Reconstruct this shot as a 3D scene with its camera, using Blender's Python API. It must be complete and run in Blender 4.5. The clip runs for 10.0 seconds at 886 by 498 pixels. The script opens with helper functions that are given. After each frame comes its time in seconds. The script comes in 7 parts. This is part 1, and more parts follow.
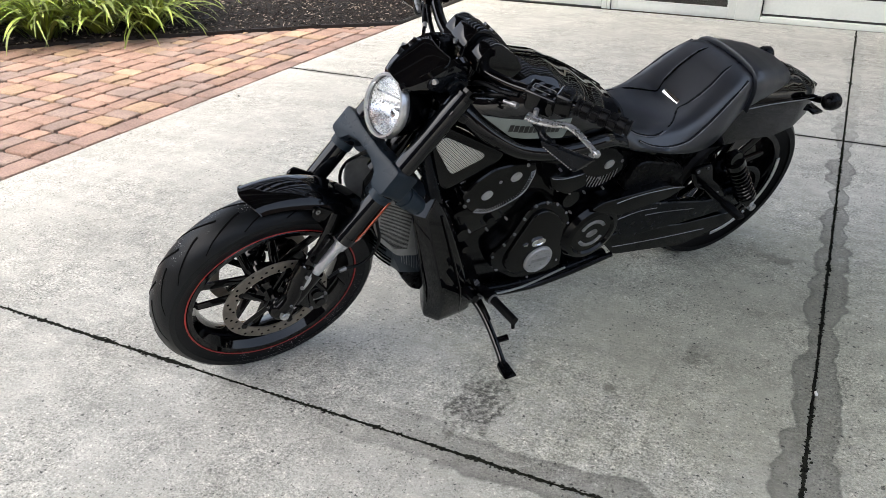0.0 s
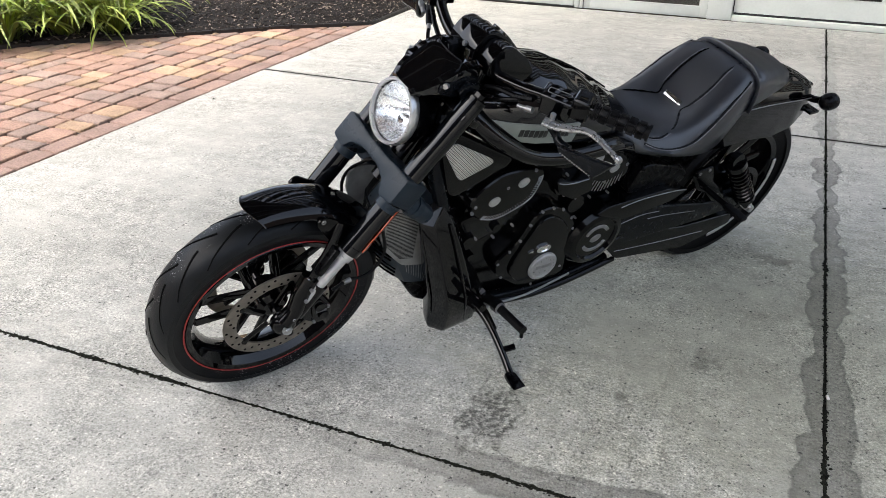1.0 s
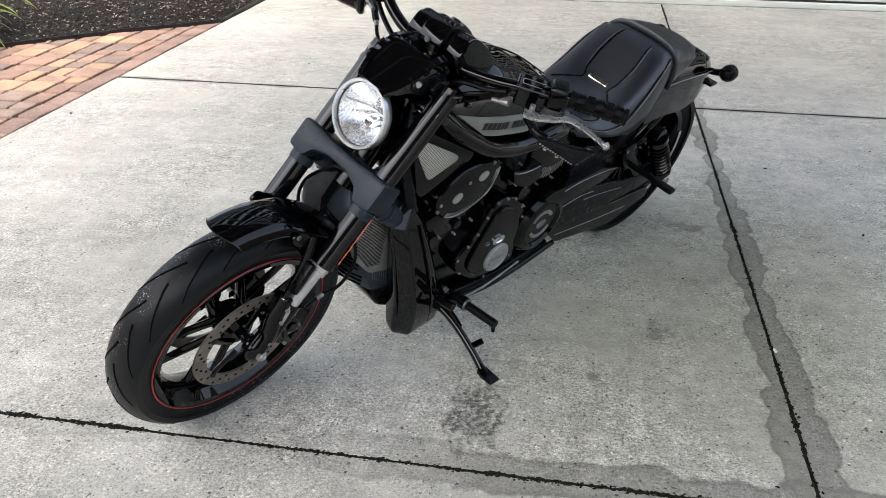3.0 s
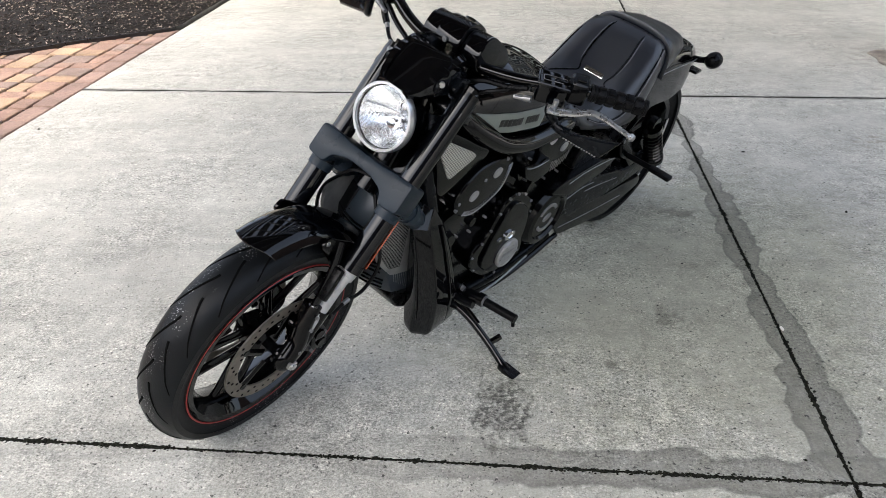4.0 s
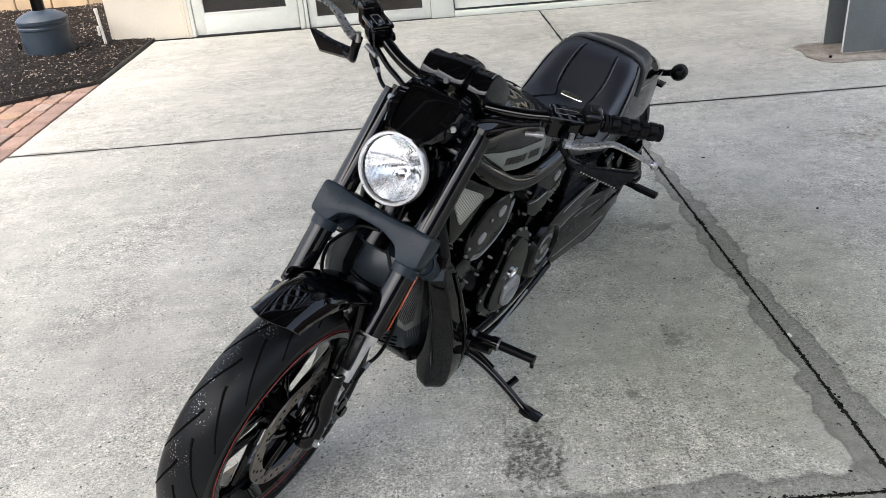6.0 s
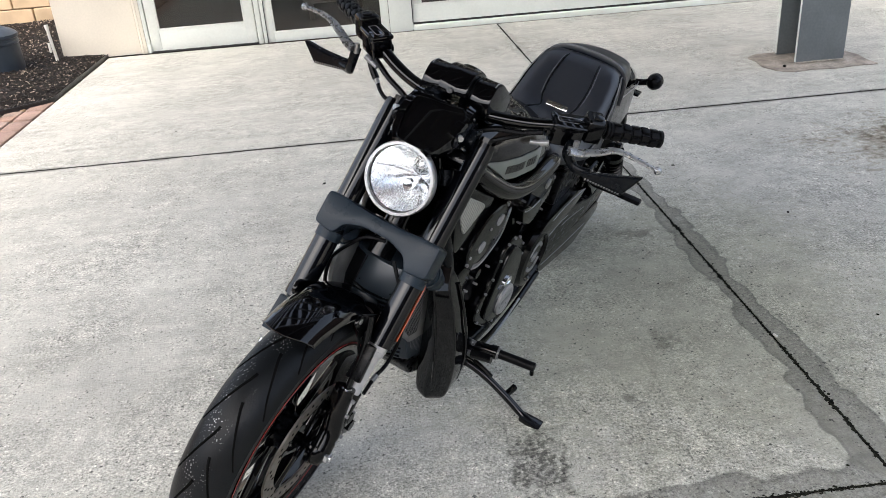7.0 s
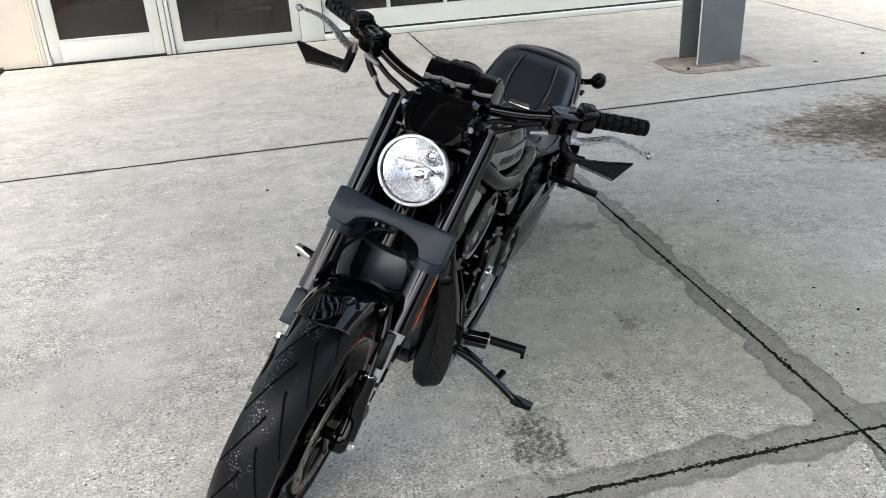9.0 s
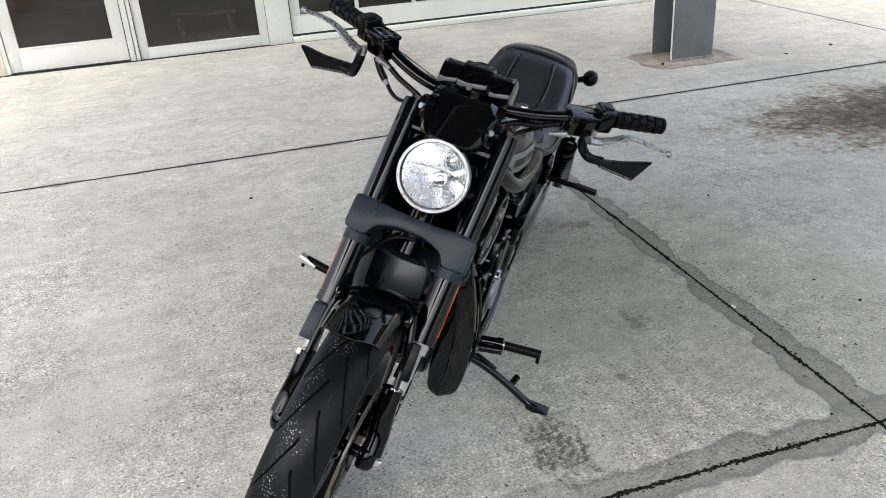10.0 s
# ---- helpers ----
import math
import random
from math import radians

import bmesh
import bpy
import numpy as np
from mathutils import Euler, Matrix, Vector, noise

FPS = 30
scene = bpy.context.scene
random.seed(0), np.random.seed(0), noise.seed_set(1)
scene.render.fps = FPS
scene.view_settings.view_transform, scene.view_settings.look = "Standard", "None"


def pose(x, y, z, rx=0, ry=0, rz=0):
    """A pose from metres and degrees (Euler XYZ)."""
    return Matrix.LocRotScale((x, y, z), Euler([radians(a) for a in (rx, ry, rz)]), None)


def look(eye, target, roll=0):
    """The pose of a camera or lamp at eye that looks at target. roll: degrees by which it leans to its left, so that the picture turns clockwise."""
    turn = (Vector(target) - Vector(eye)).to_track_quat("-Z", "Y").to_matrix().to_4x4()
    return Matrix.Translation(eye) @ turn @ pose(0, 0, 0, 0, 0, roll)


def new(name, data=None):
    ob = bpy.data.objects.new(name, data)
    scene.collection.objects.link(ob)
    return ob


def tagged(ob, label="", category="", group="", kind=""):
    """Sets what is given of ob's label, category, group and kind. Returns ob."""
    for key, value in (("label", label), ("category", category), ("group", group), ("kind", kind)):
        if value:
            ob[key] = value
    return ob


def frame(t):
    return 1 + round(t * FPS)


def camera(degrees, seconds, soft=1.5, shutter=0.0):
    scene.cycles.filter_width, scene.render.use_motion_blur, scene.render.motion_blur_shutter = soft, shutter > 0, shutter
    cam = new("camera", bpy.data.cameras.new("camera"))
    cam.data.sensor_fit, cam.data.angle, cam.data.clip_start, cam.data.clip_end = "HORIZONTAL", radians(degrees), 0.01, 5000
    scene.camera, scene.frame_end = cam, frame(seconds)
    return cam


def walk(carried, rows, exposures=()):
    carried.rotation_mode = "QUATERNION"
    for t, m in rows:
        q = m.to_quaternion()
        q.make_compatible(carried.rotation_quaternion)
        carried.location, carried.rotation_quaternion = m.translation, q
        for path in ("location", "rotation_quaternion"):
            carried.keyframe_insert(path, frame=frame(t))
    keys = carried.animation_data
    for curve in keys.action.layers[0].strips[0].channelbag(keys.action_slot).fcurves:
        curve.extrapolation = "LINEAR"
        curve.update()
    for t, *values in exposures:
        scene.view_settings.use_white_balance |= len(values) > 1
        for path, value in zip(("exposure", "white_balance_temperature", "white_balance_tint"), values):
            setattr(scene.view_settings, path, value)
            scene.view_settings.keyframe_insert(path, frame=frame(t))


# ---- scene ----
cam = camera(57.0, 10.0, soft=0.5)
PATH = [
    (0, (-0.137, -1.455, 1.379), (-0.905, 0.156, 0.477), 0.1),
    (0.5, (-0.196, -1.454, 1.376), (-0.937, 0.17, 0.474), 0.3),
    (1, (-0.274, -1.436, 1.371), (-0.959, 0.211, 0.467), 0.5),
    (1.5, (-0.367, -1.414, 1.375), (-0.953, 0.269, 0.467), 0.4),
    (2, (-0.437, -1.415, 1.383), (-0.924, 0.297, 0.471), 0.3),
    (2.5, (-0.519, -1.43, 1.376), (-0.907, 0.304, 0.457), 0.7),
    (3, (-0.616, -1.472, 1.372), (-0.918, 0.275, 0.446), 0.2),
    (3.2, (-0.665, -1.493, 1.374), (-0.934, 0.258, 0.446), -0.3),
    (4.3, (-0.824, -1.5, 1.38), (-0.974, 0.263, 0.447), -1.2),
    (4.5, (-0.849, -1.488, 1.378), (-0.97, 0.279, 0.449), -1.2),
    (5, (-0.913, -1.446, 1.385), (-0.975, 0.332, 0.47), -1.7),
    (5.5, (-0.974, -1.409, 1.397), (-0.996, 0.379, 0.5), -3.5),
    (5.7, (-0.986, -1.398, 1.404), (-1.004, 0.389, 0.506), -4.2),
    (6.8, (-1.099, -1.376, 1.405), (-1.016, 0.419, 0.527), -4.7),
    (7, (-1.131, -1.382, 1.404), (-1.008, 0.413, 0.53), -4.3),
    (7.5, (-1.212, -1.407, 1.409), (-1.014, 0.383, 0.538), -3.8),
    (8, (-1.297, -1.43, 1.412), (-1.027, 0.353, 0.547), -3.3),
    (8.5, (-1.359, -1.442, 1.411), (-1.034, 0.333, 0.549), -3.1),
    (9, (-1.409, -1.426, 1.405), (-1.02, 0.336, 0.541), -3.1),
    (9.5, (-1.462, -1.385, 1.401), (-1.025, 0.364, 0.535), -3.2),
    (10, (-1.523, -1.341, 1.406), (-1.045, 0.395, 0.536), -3.7),
]
walk(cam, [(t, look(eye, target, roll)) for t, eye, target, roll in PATH], [(0.0, 1.96, 6600, 9), (10.0, 1.94, 6600, 9)])
CX0, CX1, CY0, CZ = -4.68, 2.55, -3.4, 4.4   # west, east and south edges of the canopy, and its height

# ---- light ----
world = bpy.data.worlds.new("sky")
scene.world = world
world.use_nodes = True
wn = world.node_tree
sky = wn.nodes.new("ShaderNodeTexSky")
sky.sky_type, sky.sun_disc = "NISHITA", False
SUN_EL, SUN_AZ = 59.0, 228.0          # degrees; azimuth of the sun, counted from +x towards +y
sky.sun_elevation, sky.sun_rotation = radians(SUN_EL), radians(90 - SUN_AZ)
sky.air_density, sky.dust_density, sky.ozone_density = 1.0, 5.2, 1.0
wn.nodes["Background"].inputs[1].default_value = 0.15
haze = wn.nodes.new("ShaderNodeHueSaturation")          # thin cloud greys the blue of the sky
haze.inputs["Saturation"].default_value = 0.72
wn.links.new(sky.outputs[0], haze.inputs["Color"])
wn.links.new(haze.outputs[0], wn.nodes["Background"].inputs[0])
sun = new("sun", bpy.data.lights.new("sun", "SUN"))
sun.data.energy, sun.data.angle, sun.data.color = 0.5, radians(70), (1.0, 0.985, 0.96)
sd = Vector((math.cos(radians(SUN_EL)) * math.cos(radians(SUN_AZ)), math.cos(radians(SUN_EL)) * math.sin(radians(SUN_AZ)), math.sin(radians(SUN_EL))))
sun.matrix_world = look(sd * 20, (0, 0, 0))


# ---- materials ----
def mat(name, base, rough=0.5, metal=0.0, vary=0.0, scale=8.0, fine=0.0, fine_scale=120.0, bump=0.0, bump_scale=90.0, coat=0.0, spread=0.0, rough_vary=0.0, spec=0.5, island=False):
    """A surface with large and fine variation of colour, uneven gloss and fine relief."""
    m = bpy.data.materials.new(name)
    m.use_nodes = True
    nt = m.node_tree
    b = nt.nodes["Principled BSDF"]
    b.inputs["Roughness"].default_value, b.inputs["Metallic"].default_value = rough, metal
    b.inputs["Coat Weight"].default_value, b.inputs["Coat Roughness"].default_value = coat, 0.04
    b.inputs["Specular IOR Level"].default_value = spec
    geo = nt.nodes.new("ShaderNodeNewGeometry")
    val = None

    def noise_tex(sc, detail):
        n = nt.nodes.new("ShaderNodeTexNoise")
        n.inputs["Scale"].default_value, n.inputs["Detail"].default_value = sc, detail
        nt.links.new(geo.outputs["Position"], n.inputs["Vector"])
        return n.outputs["Fac"]

    def span(src, lo, hi, a=0.3, z=0.7):
        r = nt.nodes.new("ShaderNodeMapRange")
        r.inputs[1].default_value, r.inputs[2].default_value, r.inputs[3].default_value, r.inputs[4].default_value = a, z, lo, hi
        nt.links.new(src, r.inputs[0])
        return r.outputs[0]

    def times(a, c):
        k = nt.nodes.new("ShaderNodeMath")
        k.operation = "MULTIPLY"
        nt.links.new(a, k.inputs[0])
        nt.links.new(c, k.inputs[1])
        return k.outputs[0]

    parts_ = []
    if vary:
        parts_.append(span(noise_tex(scale, 5), 1 - vary, 1 + vary))
    if fine:
        parts_.append(span(noise_tex(fine_scale, 3), 1 - fine, 1 + fine))
    if spread:
        if island:
            src = geo.outputs["Random Per Island"]
        else:
            o = nt.nodes.new("ShaderNodeObjectInfo")
            src = o.outputs["Random"]
        parts_.append(span(src, 1 - spread, 1 + spread, 0, 1))
    for p in parts_:
        val = p if val is None else times(val, p)
    if val is not None:
        mix = nt.nodes.new("ShaderNodeVectorMath")
        mix.operation = "SCALE"
        mix.inputs[0].default_value = base
        nt.links.new(val, mix.inputs["Scale"])
        nt.links.new(mix.outputs[0], b.inputs["Base Color"])
    else:
        b.inputs["Base Color"].default_value = (*base, 1)
    if rough_vary:
        nt.links.new(span(noise_tex(scale * 2.3 + 3, 4), rough - rough_vary, rough + rough_vary), b.inputs["Roughness"])
    if bump:
        bp = nt.nodes.new("ShaderNodeBump")
        bp.inputs["Strength"].default_value, bp.inputs["Distance"].default_value = bump, 0.004
        nt.links.new(noise_tex(bump_scale, 4), bp.inputs["Height"])
        nt.links.new(bp.outputs[0], b.inputs["Normal"])
    return m


GLOSS = mat("gloss_black_paint", (0.0010, 0.0010, 0.0014), 0.045, spec=0.38, rough_vary=0.02, scale=14)
LEG = mat("black_anodised_fork_tube", (0.0020, 0.0024, 0.0034), 0.06, spec=0.38, rough_vary=0.03, scale=20)
SATIN = mat("satin_black_cast", (0.0030, 0.0038, 0.0052), 0.24, spec=0.15, vary=0.15, scale=20, rough_vary=0.06, bump=0.05, bump_scale=400)
PAINT = mat("deep_gloss_black_bodywork", (0.0010, 0.0010, 0.0014), 0.025, spec=0.55, rough_vary=0.010, scale=14)
SLATE = mat("slate_black_satin_casting", (0.0140, 0.0215, 0.0300), 0.30, spec=0.17, vary=0.12, scale=12, rough_vary=0.05, bump=0.05, bump_scale=420)
COWL = mat("blue_grey_satin_cowl", (0.0165, 0.0235, 0.0310), 0.34, spec=0.40, vary=0.10, scale=12, rough_vary=0.05)
ENGINE = mat("black_engine_powdercoat", (0.0012, 0.0012, 0.0015), 0.065, spec=0.26, vary=0.25, scale=18, rough_vary=0.04, bump=0.04, bump_scale=500)
PLASTIC = mat("black_plastic", (0.0018, 0.0018, 0.0022), 0.28, spec=0.12, vary=0.2, scale=25, rough_vary=0.08)
RUBBER = mat("black_rubber", (0.0022, 0.0022, 0.0027), 0.42, spec=0.13, vary=0.2, scale=20, bump=0.15, bump_scale=300)
LEATHER = mat("black_leather_vinyl", (0.0040, 0.0062, 0.0115), 0.38, spec=0.95, vary=0.05, scale=10, rough_vary=0.02, bump=0.06, bump_scale=520)
THREAD = mat("grey_stitching", (0.16, 0.16, 0.18), 0.7)
CHROME = mat("chrome", (0.80, 0.81, 0.82), 0.10, 1.0, vary=0.06, scale=30, rough_vary=0.04)
ALU = mat("polished_aluminium", (0.60, 0.60, 0.60), 0.32, 0.9, vary=0.08, scale=40, rough_vary=0.06)
LEVER = mat("cast_aluminium_lever", (0.36, 0.36, 0.355), 0.28, 0.80, vary=0.06, scale=40, rough_vary=0.05)
STEEL = mat("brake_disc_steel", (0.23, 0.205, 0.175), 0.40, 0.7, vary=0.2, scale=40, rough_vary=0.08)
SLIDER = mat("silver_fork_slider", (0.46, 0.46, 0.46), 0.36, 0.40, vary=0.1, scale=60, rough_vary=0.06)
SILVER = mat("silver_paint", (0.33, 0.33, 0.325), 0.32, 0.35, vary=0.1, scale=60, rough_vary=0.06)
LOUVRE = mat("grey_louvre", (0.26, 0.26, 0.25), 0.34, 0.45, vary=0.2, scale=30)
GUNMETAL = mat("dull_grey_metal", (0.26, 0.26, 0.26), 0.36, 0.7, vary=0.2, scale=50, rough_vary=0.08)
BOLT = mat("bright_bolt_heads", (0.27, 0.27, 0.27), 0.30, 0.7)
GREYPANEL = mat("grey_satin_tank_panel", (0.175, 0.195, 0.18), 0.32, vary=0.08, scale=15, coat=0.2)
LETTER = mat("black_lettering", (0.006, 0.006, 0.006), 0.4)
RED = mat("red_pinstripe", (0.31, 0.016, 0.015), 0.42)
AMBER = mat("amber_reflector", (0.44, 0.085, 0.035), 0.18, vary=0.1, scale=60, coat=0.5)
DARKGLASS = mat("dark_signal_lens", (0.02, 0.02, 0.015), 0.08, coat=0.5)
GROOVE = mat("tread_groove", (0.0025, 0.0025, 0.0025), 0.9, spec=0.05)
WHITE = mat("white_painted_aluminium", (0.63, 0.65, 0.61), 0.42, vary=0.05, scale=3, fine=0.03, fine_scale=50, rough_vary=0.06)
CREAM = mat("cream_painted_panel", (0.74, 0.68, 0.58), 0.55, vary=0.05, scale=2.5, fine=0.03, fine_scale=60, bump=0.05)
BLACKGASKET = mat("black_gasket", (0.015, 0.015, 0.015), 0.7)
COLUMN = mat("blue_grey_steel_paint", (0.135, 0.152, 0.158), 0.45, vary=0.12, scale=5, fine=0.08, fine_scale=70, rough_vary=0.08)
GROUT = mat("rusty_grout_pad", (0.275, 0.240, 0.205), 0.85, vary=0.45, scale=9, fine=0.25, fine_scale=90, bump=0.5)
EDGING = mat("black_plastic_edging", (0.010, 0.009, 0.009), 0.34, vary=0.3, scale=9, rough_vary=0.1, bump=0.1)
MULCHBASE = mat("dark_mulch_soil", (0.009, 0.0065, 0.005), 0.9, spec=0.2, vary=0.5, scale=14, fine=0.4, fine_scale=80, bump=0.8, bump_scale=60)
CHIP = mat("dark_bark_chips", (0.020, 0.014, 0.011), 0.6, spec=0.3, spread=0.85, island=True, fine=0.3, fine_scale=60)
CHIPPALE = mat("weathered_pale_chips", (0.26, 0.21, 0.17), 0.7, spread=0.5, island=True)
LEAF = mat("yellow_green_strap_leaf", (0.36, 0.44, 0.10), 0.42, spread=0.5, vary=0.3, scale=9)
LEAFDEAD = mat("dry_leaf", (0.36, 0.25, 0.14), 0.7, spread=0.3)
PAVERTAN = mat("tan_concrete_paver", (0.335, 0.225, 0.145), 0.85, spread=0.14, vary=0.22, scale=6, fine=0.30, fine_scale=120, bump=0.8, bump_scale=130)
PAVERGREY = mat("grey_rose_concrete_paver", (0.225, 0.160, 0.130), 0.85, spread=0.14, vary=0.24, scale=6, fine=0.30, fine_scale=120, bump=0.8, bump_scale=130)
PAVER = mat("clay_red_concrete_paver", (0.285, 0.178, 0.132), 0.85, spread=0.15, vary=0.22, scale=6, fine=0.28, fine_scale=120, bump=0.8, bump_scale=130)
PAVERBORDER = mat("rose_border_paver", (0.270, 0.178, 0.142), 0.85, spread=0.13, vary=0.20, scale=6, fine=0.28, fine_scale=120, bump=0.8, bump_scale=130)
SAND = mat("joint_sand", (0.030, 0.024, 0.02), 0.95, spec=0.1, vary=0.3, scale=30, bump=0.4)
JOINT = mat("black_joint_dirt", (0.008, 0.0078, 0.006), 0.95, spec=0.08, vary=0.5, scale=40, bump=0.6, bump_scale=120)
MOSS = mat("black_moss_crumbs", (0.010, 0.0105, 0.0075), 0.95, spec=0.12, spread=0.7, island=True)
ASPHALT = mat("worn_asphalt", (0.07, 0.07, 0.068), 0.9, vary=0.2, scale=1.2, fine=0.3, fine_scale=120, bump=0.4)
BLUEPLASTIC = mat("slate_blue_plastic", (0.024, 0.036, 0.052), 0.42, vary=0.15, scale=7, rough_vary=0.08)
PVC = mat("white_pvc", (0.72, 0.70, 0.66), 0.45, vary=0.08, scale=12)
TANBLOCK = mat("tan_block", (0.46, 0.34, 0.22), 0.85, spread=0.12, vary=0.15, scale=5, bump=0.35)
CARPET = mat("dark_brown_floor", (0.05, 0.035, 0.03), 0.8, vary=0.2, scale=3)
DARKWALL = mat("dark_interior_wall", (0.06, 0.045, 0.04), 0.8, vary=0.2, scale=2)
DECK = mat("dark_canopy_deck", (0.05, 0.048, 0.046), 0.7, vary=0.05, scale=2)
BEAM = mat("grey_canopy_beam", (0.25, 0.27, 0.29), 0.5, vary=0.08, scale=3)
REFLECTOR = mat("headlamp_reflector", (0.97, 0.98, 0.99), 0.24, 1.0, rough_vary=0.10, scale=60)
MIRROR = mat("mirror_glass", (0.85, 0.86, 0.87), 0.02, 1.0)
BULB = mat("bulb_shield", (0.55, 0.56, 0.58), 0.15, 1.0)


def glass_mat(name, tint, rough=0.0):
    m = bpy.data.materials.new(name)
    m.use_nodes = True
    b = m.node_tree.nodes["Principled BSDF"]
    b.inputs["Base Color"].default_value = (*tint, 1)
    b.inputs["Transmission Weight"].default_value, b.inputs["Roughness"].default_value = 1.0, rough
    b.inputs["IOR"].default_value = 1.45
    return m


GLASS = glass_mat("window_glass", (0.75, 0.78, 0.76))
LENS = glass_mat("headlamp_lens", (0.98, 0.99, 1.0))


def concrete():
    """Broom-finished concrete with fine stone speckle, damp bands along the joints and a few old stains."""
    m = bpy.data.materials.new("speckled_concrete")
    m.use_nodes = True
    nt = m.node_tree
    b = nt.nodes["Principled BSDF"]
    geo = nt.nodes.new("ShaderNodeNewGeometry")
    sep = nt.nodes.new("ShaderNodeSeparateXYZ")
    nt.links.new(geo.outputs["Position"], sep.inputs[0])

    def tex(sc, detail, rough=0.5, stretch=None):
        n = nt.nodes.new("ShaderNodeTexNoise")
        n.inputs["Scale"].default_value, n.inputs["Detail"].default_value, n.inputs["Roughness"].default_value = sc, detail, rough
        if stretch:
            mp = nt.nodes.new("ShaderNodeMapping")
            mp.inputs["Scale"].default_value = stretch
            nt.links.new(geo.outputs["Position"], mp.inputs[0])
            nt.links.new(mp.outputs[0], n.inputs["Vector"])
        else:
            nt.links.new(geo.outputs["Position"], n.inputs["Vector"])
        return n.outputs["Fac"]

    def op(kind, a, c=None, d=None):
        k = nt.nodes.new("ShaderNodeMath")
        k.operation = kind
        for i, v in enumerate((a, c, d)):
            if v is None:
                continue
            if isinstance(v, (int, float)):
                k.inputs[i].default_value = v
            else:
                nt.links.new(v, k.inputs[i])
        return k.outputs[0]

    def span(src, a, z, lo, hi, smooth=False):
        r = nt.nodes.new("ShaderNodeMapRange")
        if smooth:
            r.interpolation_type = "SMOOTHSTEP"
        for i, v in enumerate((a, z, lo, hi)):
            r.inputs[i + 1].default_value = v
        nt.links.new(src, r.inputs[0])
        return r.outputs[0]

    x, y = sep.outputs[0], sep.outputs[1]
    shape = span(tex(5.0, 4, 0.6), 0.25, 0.75, -1.0, 1.0)
    crumb = span(tex(28.0, 3), 0.3, 0.7, -1.0, 1.0)
    broad = span(tex(1.7, 3, 0.5), 0.3, 0.7, -1.0, 1.0)
    lobes = span(tex(7.5, 1, 0.4), 0.28, 0.72, -1.0, 1.0)
    wob = op("ADD", op("ADD", op("MULTIPLY", lobes, 0.024), op("MULTIPLY", crumb, 0.004)), op("MULTIPLY", broad, 0.026))
    # damp bands beside the two near joints
    d_b = op("ADD", op("ADD", op("ABSOLUTE", op("SUBTRACT", x, 0.01)), wob), span(y, 0.8, 2.2, 0.0, 0.020))
    band_b = span(d_b, 0.056, 0.064, 1.0, 0.0, True)
    line_b = op("MULTIPLY", span(d_b, 0.040, 0.058, 0.0, 1.0, True), band_b)     # darker tide line
    keep_b = span(y, 2.7, 3.6, 1.0, 0.35, True)
    d_a = op("ADD", op("ABSOLUTE", op("SUBTRACT", y, 0.02)), wob)
    band_a = span(d_a, 0.058, 0.072, 1.0, 0.0, True)
    line_a = op("MULTIPLY", span(d_a, 0.036, 0.060, 0.0, 1.0, True), band_a)
    keep_a = span(x, -1.25, -0.55, 0.25, 1.0, True)
    far = span(op("ADD", op("ABSOLUTE", op("SUBTRACT", y, 2.99)), op("MULTIPLY", wob, 0.55)), 0.010, 0.034, 1.0, 0.0, True)      # dirt beside the far joint
    damp = op("MAXIMUM", op("MULTIPLY", band_b, keep_b), op("MULTIPLY", band_a, keep_a))
    tide = op("MAXIMUM", op("MULTIPLY", line_b, keep_b), op("MULTIPLY", line_a, keep_a))

    def blot(cx, cy, rx, ry, soft, rough_amt=0.5):
        dx, dy = op("DIVIDE", op("SUBTRACT", x, cx), rx), op("DIVIDE", op("SUBTRACT", y, cy), ry)
        r = op("SQRT", op("ADD", op("MULTIPLY", dx, dx), op("MULTIPLY", dy, dy)))
        r = op("ADD", r, op("MULTIPLY", op("ADD", shape, op("MULTIPLY", crumb, 0.8)), rough_amt))
        return span(r, 1.0 - soft, 1.0 + soft, 1.0, 0.0, True)

    oil = op("MULTIPLY", blot(-0.825, 0.190, 0.078, 0.105, 0.45, 0.6), span(tex(55.0, 4, 0.7), 0.40, 0.56, 0.05, 1.0))
    old = op("MULTIPLY", blot(2.10, 2.12, 0.78, 0.40, 0.6, 0.45), span(tex(17.0, 4, 0.65), 0.34, 0.60, 0.66, 1.0))
    spot1 = blot(-0.33, 0.70, 0.05, 0.05, 0.5, 0.7)
    spot2 = blot(-0.16, 1.45, 0.06, 0.035, 0.5, 0.7)
    spot3 = blot(-0.52, 0.43, 0.02, 0.02, 0.5, 0.4)
    bike_shade = blot(-0.25, 0.95, 0.75, 0.85, 0.6, 0.25)      # soft shade of the motorcycle, painted into the concrete colour
    fac = op("MULTIPLY", op("MULTIPLY", span(tex(1.1, 5, 0.6), 0.3, 0.7, 0.86, 1.12), span(tex(7.0, 7, 0.70), 0.33, 0.67, 0.86, 1.11)), span(tex(3.0, 5, 0.65, (0.35, 2.6, 1.0)), 0.32, 0.68, 0.93, 1.06))
    speck = span(tex(105.0, 3, 0.66), 0.36, 0.64, 0.76, 1.18)
    grit = op("MULTIPLY", span(tex(230.0, 2, 0.5), 0.34, 0.66, 0.82, 1.16), span(tex(21.0, 4, 0.66), 0.34, 0.66, 0.86, 1.11))
    patchy = span(tex(1.9, 4, 0.6), 0.36, 0.64, 0.22, 1.9)      # rough where the paste has worn off, smoother elsewhere
    rough_grain = op("ADD", 1.0, op("MULTIPLY", op("SUBTRACT", op("MULTIPLY", speck, grit), 1.0), patchy))
    fac = op("MULTIPLY", fac, rough_grain)

